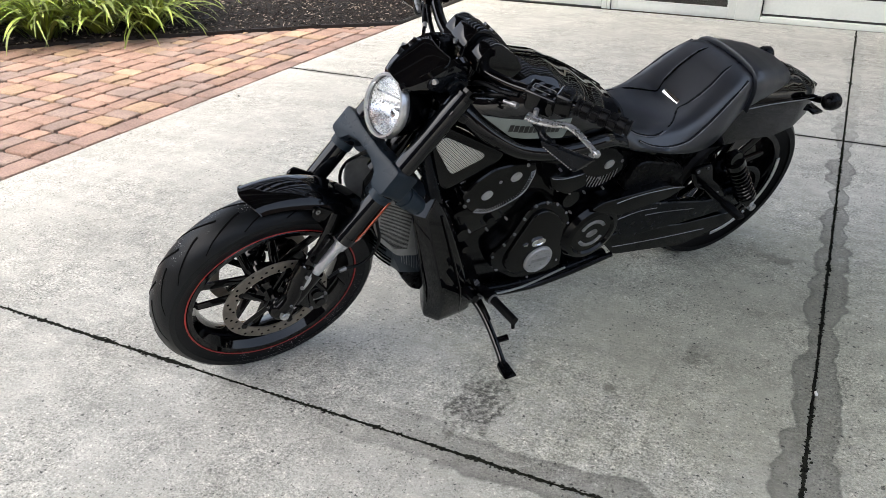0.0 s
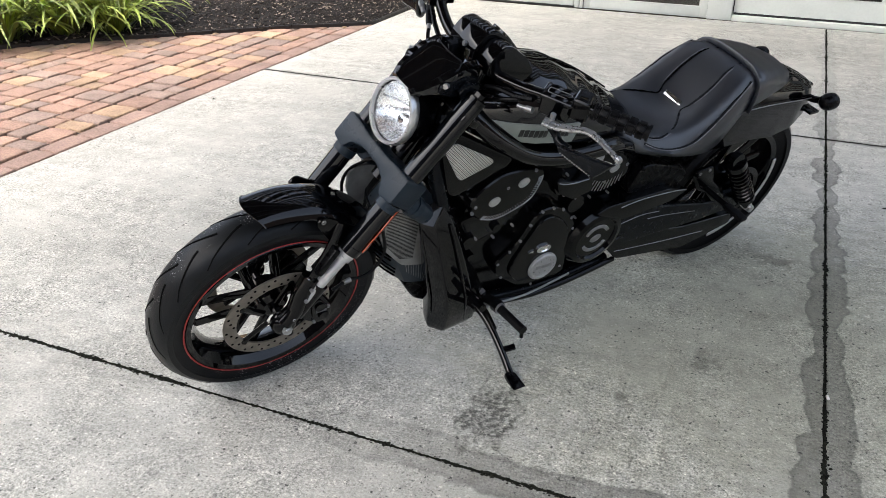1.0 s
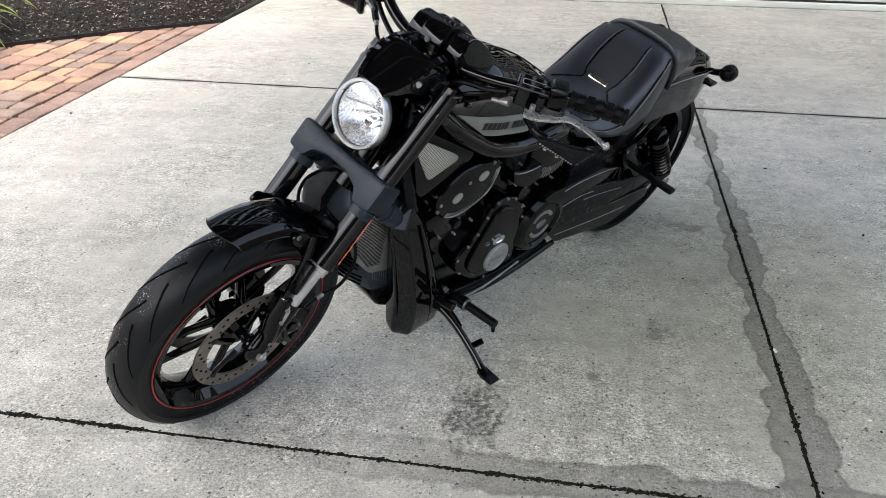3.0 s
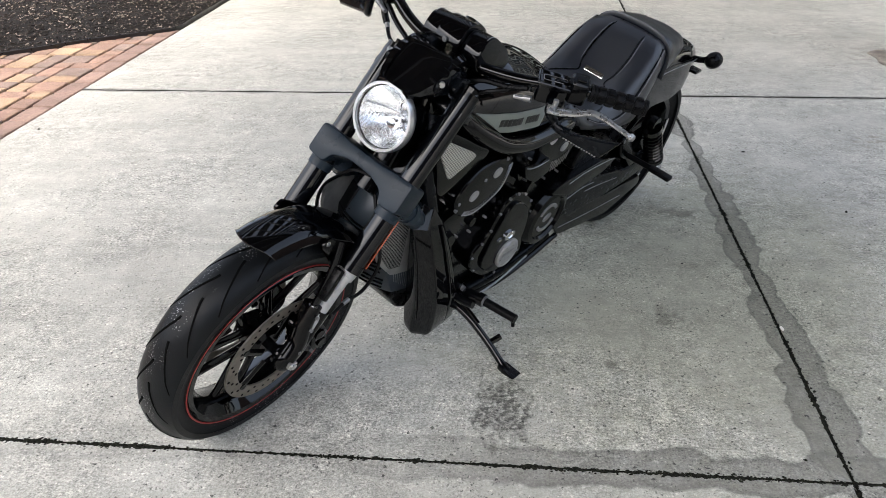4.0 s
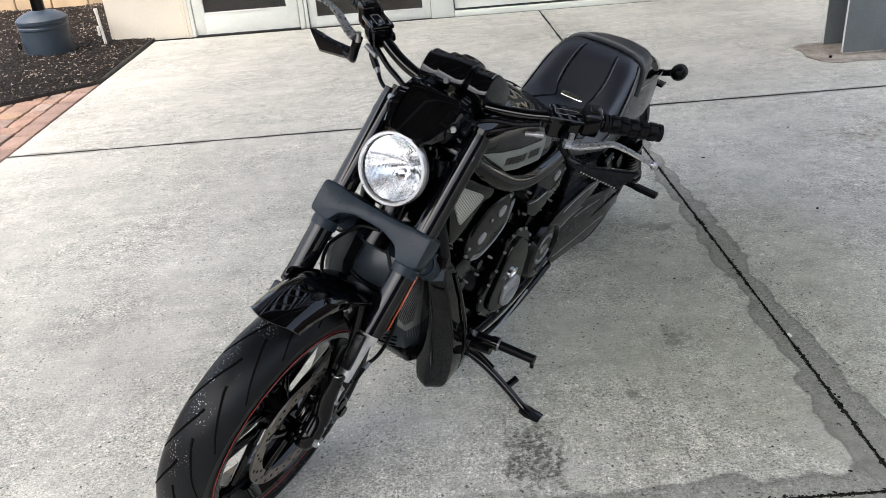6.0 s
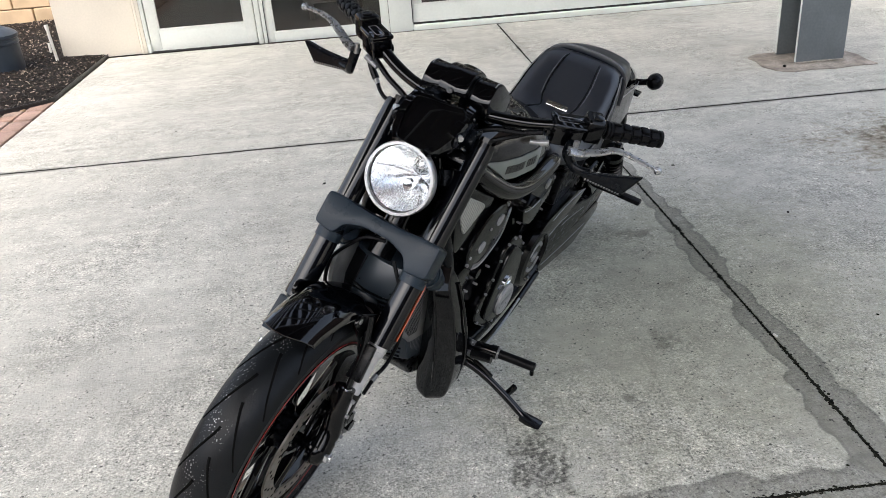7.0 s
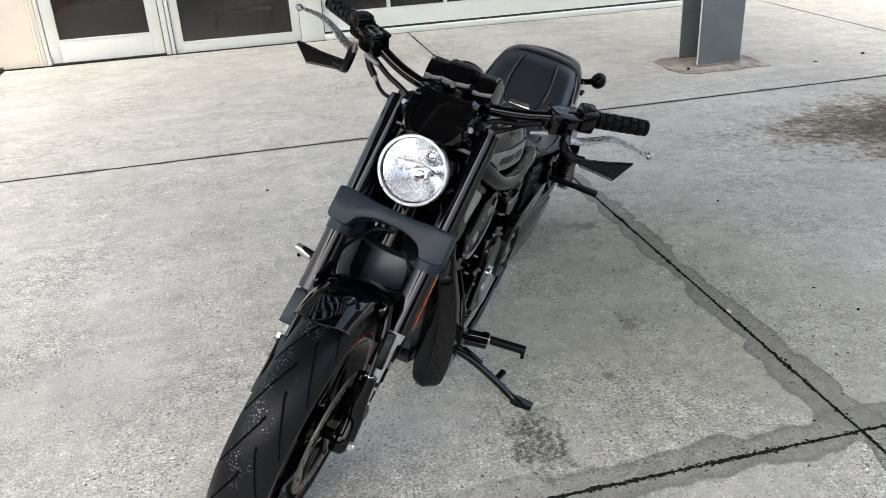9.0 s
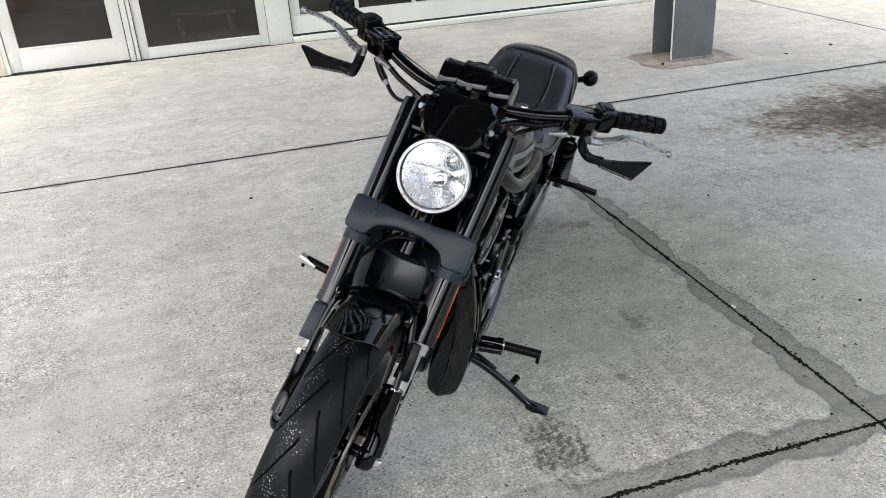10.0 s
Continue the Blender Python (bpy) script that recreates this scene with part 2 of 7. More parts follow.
    def dots(scale, size, thin, gain):
        """Scattered small spots, thicker in some patches than in others."""
        v = nt.nodes.new("ShaderNodeTexVoronoi")
        v.inputs["Scale"].default_value = scale
        nt.links.new(geo.outputs["Position"], v.inputs["Vector"])
        ragged = op("ADD", v.outputs["Distance"], span(tex(scale * 3.1, 2, 0.6), 0.3, 0.7, -0.22, 0.22))
        near = span(ragged, size * 0.55, size, 1.0, 0.0, True)
        s3 = nt.nodes.new("ShaderNodeSeparateXYZ")
        nt.links.new(v.outputs["Color"], s3.inputs[0])
        pick = op("LESS_THAN", s3.outputs[0], op("MULTIPLY", span(tex(2.6, 4, 0.6), 0.38, 0.66, 0.02, 1.0), thin))
        return op("MULTIPLY", op("MULTIPLY", near, pick), gain)

    dark_spots = op("MAXIMUM", dots(150.0, 0.44, 0.45, 0.42), op("MAXIMUM", dots(85.0, 0.28, 0.34, 0.62), op("MAXIMUM", dots(52.0, 0.23, 0.20, 0.80), dots(29.0, 0.17, 0.08, 0.66))))
    pale_spots = op("MAXIMUM", dots(92.0, 0.38, 0.42, 0.42), dots(47.0, 0.24, 0.12, 0.50))
    fac = op("MULTIPLY", fac, op("SUBTRACT", 1.0, dark_spots))
    fac = op("MULTIPLY", fac, op("ADD", 1.0, pale_spots))
    for src, k in ((far, 0.42), (damp, 0.40), (tide, 0.24), (oil, 0.74), (old, 0.86), (spot1, 0.35), (spot2, 0.35), (spot3, 0.4), (bike_shade, 0.14)):
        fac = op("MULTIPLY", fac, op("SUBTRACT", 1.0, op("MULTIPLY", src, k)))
    # the painted shade by the motorcycle also turns the concrete greener
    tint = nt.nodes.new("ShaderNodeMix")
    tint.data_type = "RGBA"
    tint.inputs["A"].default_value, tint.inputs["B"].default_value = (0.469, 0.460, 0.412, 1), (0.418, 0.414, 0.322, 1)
    nt.links.new(op("MULTIPLY", bike_shade, 0.8), tint.inputs["Factor"])
    brown = nt.nodes.new("ShaderNodeMix")
    brown.data_type = "RGBA"
    brown.inputs["B"].default_value = (0.40, 0.31, 0.19, 1)
    nt.links.new(tint.outputs["Result"], brown.inputs["A"])
    nt.links.new(old, brown.inputs["Factor"])
    tint = brown
    out = nt.nodes.new("ShaderNodeVectorMath")
    out.operation = "SCALE"
    nt.links.new(tint.outputs["Result"], out.inputs[0])
    nt.links.new(fac, out.inputs["Scale"])
    nt.links.new(out.outputs[0], b.inputs["Base Color"])
    nt.links.new(op("SUBTRACT", 0.88, op("MULTIPLY", damp, 0.25)), b.inputs["Roughness"])
    bp = nt.nodes.new("ShaderNodeBump")
    bp.inputs["Strength"].default_value, bp.inputs["Distance"].default_value = 0.6, 0.004
    nt.links.new(op("ADD", op("ADD", tex(150.0, 3), op("MULTIPLY", tex(40.0, 3), 0.9)), op("MULTIPLY", tex(13.0, 5, 0.62), 2.0)), bp.inputs["Height"])
    nt.links.new(bp.outputs[0], b.inputs["Normal"])
    return m


CONCRETE = concrete()


def tyre_mat():
    """Black rubber, with pale grit stuck to the middle of the tread."""
    m = mat("tyre_rubber", (0.0040, 0.0048, 0.0058), 0.40, spec=0.17, vary=0.25, scale=14, bump=0.12, bump_scale=260)
    nt = m.node_tree
    b = nt.nodes["Principled BSDF"]
    tc = nt.nodes.new("ShaderNodeTexCoord")
    vor = nt.nodes.new("ShaderNodeTexVoronoi")
    vor.inputs["Scale"].default_value = 190
    nt.links.new(tc.outputs["Object"], vor.inputs["Vector"])
    patch = nt.nodes.new("ShaderNodeTexNoise")
    patch.inputs["Scale"].default_value = 16
    nt.links.new(tc.outputs["Object"], patch.inputs["Vector"])
    sep = nt.nodes.new("ShaderNodeSeparateXYZ")
    nt.links.new(tc.outputs["Object"], sep.inputs[0])

    def rng(src, a, z, lo, hi):
        r = nt.nodes.new("ShaderNodeMapRange")
        for i, v in enumerate((a, z, lo, hi)):
            r.inputs[i + 1].default_value = v
        nt.links.new(src, r.inputs[0])
        return r.outputs[0]

    def mul(a, c, kind="MULTIPLY"):
        k = nt.nodes.new("ShaderNodeMath")
        k.operation = kind
        for i, v in enumerate((a, c)):
            if isinstance(v, (int, float)):
                k.inputs[i].default_value = v
            else:
                nt.links.new(v, k.inputs[i])
        return k.outputs[0]

    mid = rng(mul(sep.outputs[1], 0, "ABSOLUTE"), 0.012, 0.034, 1.0, 0.0)
    dots = rng(vor.outputs["Distance"], 0.20, 0.28, 1.0, 0.0)
    f = mul(mul(dots, mid), rng(patch.outputs["Fac"], 0.44, 0.58, 0.0, 0.8))
    mix = nt.nodes.new("ShaderNodeMix")
    mix.data_type = "RGBA"
    src = b.inputs["Base Color"].links[0].from_socket
    nt.links.new(src, mix.inputs["A"])
    mix.inputs["B"].default_value = (0.45, 0.45, 0.45, 1)
    nt.links.new(f, mix.inputs["Factor"])
    nt.links.new(mix.outputs["Result"], b.inputs["Base Color"])
    return m


TYRE = tyre_mat()


def mesh_mat():
    """Grey sheet with staggered rows of small dark holes."""
    m = mat("grey_perforated_mesh", (0.52, 0.52, 0.475), 0.42, 0.2, vary=0.12, scale=12)
    nt = m.node_tree
    b = nt.nodes["Principled BSDF"]
    geo = nt.nodes.new("ShaderNodeTexCoord")
    sep = nt.nodes.new("ShaderNodeSeparateXYZ")
    nt.links.new(geo.outputs["Object"], sep.inputs[0])

    def op(kind, a, c):
        k = nt.nodes.new("ShaderNodeMath")
        k.operation = kind
        for i, v in enumerate((a, c)):
            if isinstance(v, (int, float)):
                k.inputs[i].default_value = v
            else:
                nt.links.new(v, k.inputs[i])
        return k.outputs[0]

    u, v = op("ADD", sep.outputs[0], sep.outputs[2]), op("SUBTRACT", sep.outputs[0], sep.outputs[2])
    holes = op("MULTIPLY", op("SINE", op("MULTIPLY", u, 390.0), 0), op("SINE", op("MULTIPLY", v, 390.0), 0))
    r = nt.nodes.new("ShaderNodeMapRange")
    for i, k in enumerate((0.20, 0.60, 0.0, 0.85)):
        r.inputs[i + 1].default_value = k
    nt.links.new(op("ABSOLUTE", holes, 0), r.inputs[0])
    mix = nt.nodes.new("ShaderNodeMix")
    mix.data_type = "RGBA"
    nt.links.new(b.inputs["Base Color"].links[0].from_socket, mix.inputs["A"])
    mix.inputs["B"].default_value = (0.02, 0.02, 0.018, 1)
    nt.links.new(r.outputs[0], mix.inputs["Factor"])
    nt.links.new(mix.outputs["Result"], b.inputs["Base Color"])
    return m


MESHMAT = mesh_mat()


# ---- building helpers ----
def link_mesh(name, bm, material, parent=None, label="", smooth=True, angle=35):
    me = bpy.data.meshes.new(name)
    bmesh.ops.recalc_face_normals(bm, faces=bm.faces)
    bm.to_mesh(me)
    bm.free()
    me.materials.append(material)
    if smooth:
        me.shade_smooth()
        me.set_sharp_from_angle(angle=radians(angle))
    ob = new(name, me)
    if parent is not None:
        ob.parent = parent
    if label:
        ob["label"] = label
    return ob


def part(name, bm, material, parent, label="", smooth=True, angle=35):
    return link_mesh(name, bm, material, parent, label, smooth, angle)


def thing(name, label, category, group="", m=None, kind=""):
    ob = new(name)
    ob.empty_display_size = 0.1
    if m is not None:
        ob.matrix_world = m
    return tagged(ob, label, category, group, kind)


def bevel_all(bm, w, seg=2, angle=30):
    es = [e for e in bm.edges if len(e.link_faces) == 2 and e.calc_face_angle(0) > radians(angle)]
    if es and w > 0:
        bmesh.ops.bevel(bm, geom=es, offset=w, segments=seg, profile=0.6, affect="EDGES", clamp_overlap=True)
    return bm


def merge(*bms):
    out = bmesh.new()
    for b in bms:
        me = bpy.data.meshes.new("tmp")
        b.to_mesh(me)
        b.free()
        out.from_mesh(me)
        bpy.data.meshes.remove(me)
    return out


def box(x0, x1, y0, y1, z0, z1, bev=0.004, seg=2, m=None):
    bm = bmesh.new()
    bmesh.ops.create_cube(bm, size=1)
    for v in bm.verts:
        v.co = Vector((x0 + (v.co.x + 0.5) * (x1 - x0), y0 + (v.co.y + 0.5) * (y1 - y0), z0 + (v.co.z + 0.5) * (z1 - z0)))
    bevel_all(bm, bev, seg)
    if m is not None:
        bm.transform(m)
    return bm


def prism(poly, a, b, bev=0.004, seg=2, plane="xz", corner=0.0):
    """A polygon of the plane, pushed from a to b along the third axis, with rounded edges."""
    if corner:
        poly = round_poly(poly, corner)
    bm = bmesh.new()

    def put(p, t):
        return {"xz": (p[0], t, p[1]), "xy": (p[0], p[1], t), "yz": (t, p[0], p[1])}[plane]

    lo = [bm.verts.new(put(p, a)) for p in poly]
    hi = [bm.verts.new(put(p, b)) for p in poly]
    bm.faces.new(lo)
    bm.faces.new(hi[::-1])
    n = len(poly)
    for i in range(n):
        bm.faces.new((lo[i], hi[i], hi[(i + 1) % n], lo[(i + 1) % n]))
    bmesh.ops.recalc_face_normals(bm, faces=bm.faces)
    bevel_all(bm, bev, seg, 40)
    return bm


def round_poly(poly, r, n=4):
    out = []
    k = len(poly)
    for i in range(k):
        p0, p1, p2 = Vector(poly[i - 1]), Vector(poly[i]), Vector(poly[(i + 1) % k])
        a, b = p0 - p1, p2 - p1
        ra = min(r, a.length * 0.45)
        rb = min(r, b.length * 0.45)
        s, e = p1 + a.normalized() * ra, p1 + b.normalized() * rb
        for j in range(n + 1):
            t = j / n
            q = s * (1 - t) ** 2 + p1 * 2 * t * (1 - t) + e * t * t
            out.append((q.x, q.y))
    return out


def basis(d):
    d = Vector(d).normalized()
    u = d.orthogonal().normalized()
    return d, u, d.cross(u)


def cyl(p0, p1, r0, r1=None, seg=24, bev=0.0):
    r1 = r0 if r1 is None else r1
    p0, p1 = Vector(p0), Vector(p1)
    d, u, v = basis(p1 - p0)
    bm = bmesh.new()
    rings = []
    for p, r in ((p0, r0), (p1, r1)):
        rings.append([bm.verts.new(p + (u * math.cos(2 * math.pi * i / seg) + v * math.sin(2 * math.pi * i / seg)) * r) for i in range(seg)])
    for i in range(seg):
        j = (i + 1) % seg
        bm.faces.new((rings[0][i], rings[0][j], rings[1][j], rings[1][i]))
    bm.faces.new(rings[0][::-1])
    bm.faces.new(rings[1])
    bevel_all(bm, bev, 2, 50)
    return bm


def lathe(profile, origin, axis, seg=48, closed=False):
    """Turns (distance along the axis, radius) pairs about the axis."""
    o = Vector(origin)
    d, u, v = basis(axis)
    bm = bmesh.new()
    rings = []
    for t, r in profile:
        if r < 1e-5:
            rings.append([bm.verts.new(o + d * t)])
        else:
            rings.append([bm.verts.new(o + d * t + (u * math.cos(2 * math.pi * i / seg) + v * math.sin(2 * math.pi * i / seg)) * r) for i in range(seg)])
    pairs = list(zip(rings, rings[1:] + ([rings[0]] if closed else [])))
    if not closed:
        pairs = pairs[: len(rings) - 1]
    for a, b in pairs:
        for i in range(seg):
            j = (i + 1) % seg
            if len(a) == 1 and len(b) == 1:
                continue
            if len(a) == 1:
                bm.faces.new((a[0], b[j], b[i]))
            elif len(b) == 1:
                bm.faces.new((a[i], a[j], b[0]))
            else:
                bm.faces.new((a[i], a[j], b[j], b[i]))
    return bm


def smooth_path(pts, n=8):
    pts = [Vector(p) for p in pts]
    out = []
    for i in range(len(pts) - 1):
        p0, p1, p2, p3 = pts[max(i - 1, 0)], pts[i], pts[i + 1], pts[min(i + 2, len(pts) - 1)]
        for j in range(n):
            t = j / n
            out.append(0.5 * ((2 * p1) + (p2 - p0) * t + (2 * p0 - 5 * p1 + 4 * p2 - p3) * t * t + (3 * p1 - p0 - 3 * p2 + p3) * t ** 3))
    out.append(pts[-1])
    return out


def tube(pts, r, seg=12, n=8, flat=1.0, up=(0, 0, 1), r_end=None):
    """A bent rod through the points; flat squeezes it along up."""
    path = smooth_path(pts, n) if n > 1 else [Vector(p) for p in pts]
    bm = bmesh.new()
    rings = []
    prev = None
    k = len(path)
    for i, p in enumerate(path):
        d = (path[min(i + 1, k - 1)] - path[max(i - 1, 0)]).normalized()
        ref = prev if prev is not None else (Vector(up) if abs(d.dot(Vector(up))) < 0.95 else Vector((1, 0.01, 0)))
        u = (ref - d * ref.dot(d)).normalized()
        prev = u
        v = d.cross(u)
        rr = r if r_end is None else r + (r_end - r) * i / (k - 1)
        rings.append([bm.verts.new(p + u * math.cos(2 * math.pi * j / seg) * rr * flat + v * math.sin(2 * math.pi * j / seg) * rr) for j in range(seg)])
    for a, b in zip(rings, rings[1:]):
        for i in range(seg):
            j = (i + 1) % seg
            bm.faces.new((a[i], a[j], b[j], b[i]))
    bm.faces.new(rings[0][::-1])
    bm.faces.new(rings[-1])
    return bm


def loft(sections, cap=True):
    bm = bmesh.new()
    rings = [[bm.verts.new(p) for p in s] for s in sections]
    n = len(rings[0])
    for a, b in zip(rings, rings[1:]):
        for i in range(n):
            j = (i + 1) % n
            bm.faces.new((a[i], a[j], b[j], b[i]))
    if cap:
        bm.faces.new(rings[0][::-1])
        bm.faces.new(rings[-1])
    return bm


def interp(table, x):
    t = sorted(table)
    if x <= t[0][0]:
        return t[0][1:]
    for a, b in zip(t, t[1:]):
        if x <= b[0]:
            f = (x - a[0]) / (b[0] - a[0])
            f = f * f * (3 - 2 * f) * 0.4 + f * 0.6
            return tuple(p + (q - p) * f for p, q in zip(a[1:], b[1:]))
    return t[-1][1:]


def flip_y(bm):
    bm.transform(Matrix.Diagonal((1, -1, 1, 1)))
    bmesh.ops.reverse_faces(bm, faces=bm.faces)
    return bm


# ---- ground ----
bm = bmesh.new()
g = [bm.verts.new(p) for p in ((-400, -400, -0.055), (400, -400, -0.055), (400, 400, -0.055), (-400, 400, -0.055))]
bm.faces.new(g)
tagged(link_mesh("ground", bm, ASPHALT), "worn grey asphalt reaching away from the concrete apron", "ground", kind="structure")

# dark dirt that lies in the joints between the slabs
bm = box(-3.40, 12.0, -9.0, 5.98, -0.05, -0.012, 0)
tagged(link_mesh("joint_bed", bm, JOINT), "black dirt filling the joints under the concrete slabs", "joint filling", kind="structure")

pavement = thing("pavement", "pale speckled concrete apron cast in large slabs", "pavement", kind="structure")


def slab(x0, x1, y0, y1, gaps):
    """One slab with slightly crumbled edges; gaps are half the joint widths at its west, east, south and north edges."""
    rnd = random.Random(int(x0 * 100) * 7 + int(y0 * 100))
    x0, x1, y0, y1 = x0 + gaps[0], x1 - gaps[1], y0 + gaps[2], y1 - gaps[3]
    loop = []

    def side(p, q, n, amp):
        p, q = Vector(p), Vector(q)
        t = (q - p).normalized()
        nrm = Vector((-t.y, t.x))
        for i in range(n):
            s = p + (q - p) * i / n
            w = (noise.noise((s.x * 14, s.y * 14, 3.1)) * 1.1 + rnd.uniform(-0.7, 0.7)) * amp if 0 < i else 0
            loop.append(s + nrm * abs(w))

    side((x0, y0), (x1, y0), 110, 0.006)
    side((x1, y0), (x1, y1), 110, 0.006)
    side((x1, y1), (x0, y1), 110, 0.003)
    side((x0, y1), (x0, y0), 110, 0.004)
    bm = bmesh.new()
    c = Vector(((x0 + x1) / 2, (y0 + y1) / 2))
    rim = [bm.verts.new((p.x, p.y, -0.05)) for p in loop]
    lip = [bm.verts.new((p.x, p.y, -0.004)) for p in loop]
    top = [bm.verts.new((p.x + (0.006 if p.x < c.x - (x1 - x0) * 0.499 else -0.006 if p.x > c.x + (x1 - x0) * 0.499 else 0) * 0.25,
                         p.y + (0.006 if p.y < c.y - (y1 - y0) * 0.49 else -0.006 if p.y > c.y + (y1 - y0) * 0.49 else 0) * 0.25, 0)) for p in loop]
    n = len(loop)
    for i in range(n):
        j = (i + 1) % n
        bm.faces.new((rim[i], rim[j], lip[j], lip[i]))
        bm.faces.new((lip[i], lip[j], top[j], top[i]))
    bm.faces.new(top)
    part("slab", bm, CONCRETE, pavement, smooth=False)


XS = [(-3.39, 0.002), (0.0, 0.0022), (3.49, 0.004), (7.0, 0.004), (10.5, 0.004)]
YS = [(-9.0, 0.004), (-6.0, 0.004), (-3.0, 0.005), (0.0, 0.0022), (2.99, 0.0085), (5.935, 0.002)]
for (xa, ga), (xb, gb) in zip(XS, XS[1:]):
    for (ya, ha), (yb, hb) in zip(YS, YS[1:]):
        slab(xa, xb, ya, yb, (ga, gb, ha, hb))

# crumbs of black moss and grit packed in the open joints
rnd = random.Random(4)
vs, fs = [], []


def crumb(x, y, z, a, b, turn):
    """A low uneven lump, a long and b wide."""
    k = len(vs)
    c, d = math.cos(turn), math.sin(turn)
    for i in range(7):
        t = 2 * math.pi * i / 7
        p, q = math.cos(t) * a * rnd.uniform(0.6, 1.2), math.sin(t) * b * rnd.uniform(0.6, 1.2)
        vs.append((x + p * c - q * d, y + p * d + q * c, z))
    vs.append((x + rnd.uniform(-0.2, 0.2) * a, y, z + b * rnd.uniform(0.35, 0.8)))
    for i in range(7):
        fs.append((k + i, k + (i + 1) % 7, k + 7))


def seed_joint(count, p, q, spread, dense):
    p, q = Vector(p), Vector(q)
    t = (q - p).normalized()
    turn = math.atan2(t.y, t.x)
    for i in range(count):
        c = p + (q - p) * rnd.random()
        thick = noise.noise((c.x * 5.0, c.y * 5.0, 0.3)) + 0.7 * noise.noise((c.x * 17.0, c.y * 17.0, 2.0)) + dense
        if thick < rnd.uniform(-0.7, 0.5):
            continue
        off = rnd.gauss(0, spread) * (0.7 + 0.5 * max(0, thick))
        size = rnd.uniform(0.0020, 0.0052) * (0.8 + 0.5 * max(0, min(1, thick)))
        crumb(c.x - t.y * off, c.y + t.x * off, -0.0006, size * rnd.uniform(1.0, 1.9), size, turn + rnd.uniform(-0.7, 0.7))


seed_joint(5600, (-3.38, 0.0), (3.48, 0.0), 0.0042, 0.25)
seed_joint(5600, (0.0, -2.9), (0.0, 5.9), 0.0042, 0.25)
seed_joint(1500, (-3.38, 2.99), (3.48, 2.99), 0.0034, 0.1)
seed_joint(900, (3.49, 0.5), (3.49, 5.9), 0.0034, 0.1)
me = bpy.data.meshes.new("moss_crumbs")
me.from_pydata(vs, [], fs)
me.materials.append(MOSS)
tagged(new("moss_crumbs", me), "black moss crumbs and grit along the slab joints", "moss", kind="stuff")
for p, q, w in (((-3.39, 0.0), (9.0, 0.0), 0.0026), ((0.0, -9.0), (0.0, 5.93), 0.0026), ((-3.39, 2.99), (9.0, 2.99), 0.0068), ((3.49, -9.0), (3.49, 5.93), 0.0045)):
    bm = bmesh.new()
    p, q = Vector((*p, 0)), Vector((*q, 0))
    t = (q - p).normalized()
    nrm = Vector((-t.y, t.x, 0))
    n = int((q - p).length / 0.010)
    prev = None
    for i in range(n + 1):
        c = p + (q - p) * i / n
        a, b_ = noise.noise(c * 31), noise.noise(c * 31 + Vector((7, 3, 1)))
        wa, wb = w * (1.0 + 0.8 * a), w * (1.0 + 0.8 * b_)
        row = [bm.verts.new(c + nrm * wa + Vector((0, 0, 0.0006))), bm.verts.new(c + Vector((0, 0, -0.002 + 0.002 * a))), bm.verts.new(c - nrm * wb + Vector((0, 0, 0.0006)))]
        if prev:
            for k in range(2):
                bm.faces.new((prev[k], prev[k + 1], row[k + 1], row[k]))
        prev = row
    tagged(link_mesh("joint_filler", bm, JOINT, smooth=False), "crumbling black dirt packed in a slab joint", "joint filling", kind="structure")
# one pale stone chip lying in the joint
chip = link_mesh("stone_chip", box(-0.0035, 0.0035, -0.008, 0.008, 0, 0.007, 0.0025), PVC)
chip.matrix_world = pose(0.005, 0.646, 0.002, 8, 12, 20)
tagged(chip, "small white stone chip caught in the slab joint", "stone")


# dark crumbs of leaf and bark blown onto the concrete
rnd = random.Random(77)
for x, y, s in ((-1.426, 2.356, 0.017), (2.83, 3.56, 0.030), (2.40, 3.49, 0.022), (0.367, 0.702, 0.010), (0.408, 0.531, 0.012), (0.208, 0.322, 0.008), (-0.089, 0.072, 0.008), (0.474, 1.505, 0.014),
                (-3.272, 2.296, 0.016), (0.225, 2.138, 0.014), (-2.35, 3.49, 0.010), (-0.223, 1.046, 0.007), (1.05, 1.30, 0.008), (0.75, 2.45, 0.010)):
    bm = cyl((0, 0, 0.0), (0, 0, s * 0.28), s * 0.62, s * 0.35, 9)
    for v in bm.verts:
        v.co.x *= rnd.uniform(0.7, 1.5)
        v.co.y *= rnd.uniform(0.4, 0.9)
    bit = link_mesh("bark_bit", bm, MOSS)
    bit.matrix_world = pose(x, y, 0.0005, 0, 0, rnd.uniform(0, 360))
    tagged(bit, "small dark crumb of bark lying on the concrete", "debris", "bark crumbs on the concrete")


# ---- motorcycle ----
# its own axes: x ahead, y to its left, z up in the plane of the wheels; the ground line of that plane is x
LEANED = 17.5
BIKE = pose(-0.515, 1.530, 0.0, 0, 0, -125.0) @ pose(0, 0, 0, -LEANED, 0, 0)
bike = thing("motorcycle", "black low muscle cruiser motorcycle leaning on its side stand on concrete", "motorcycle", m=BIKE)
FRONT, REAR = Vector((1.683, 0, 0.297)), Vector((0.045, 0, 0.324))
D = Vector((-0.575, 0, 0.818)).normalized()           # up along the fork
N = Vector((0.818, 0, 0.575)).normalized()            # ahead of the fork, square to it
HEAD = Vector((1.235, 0, 0.86))
TURNED = 2.8


def about(p, m):
    return Matrix.Translation(p) @ m @ Matrix.Translation(-Vector(p))


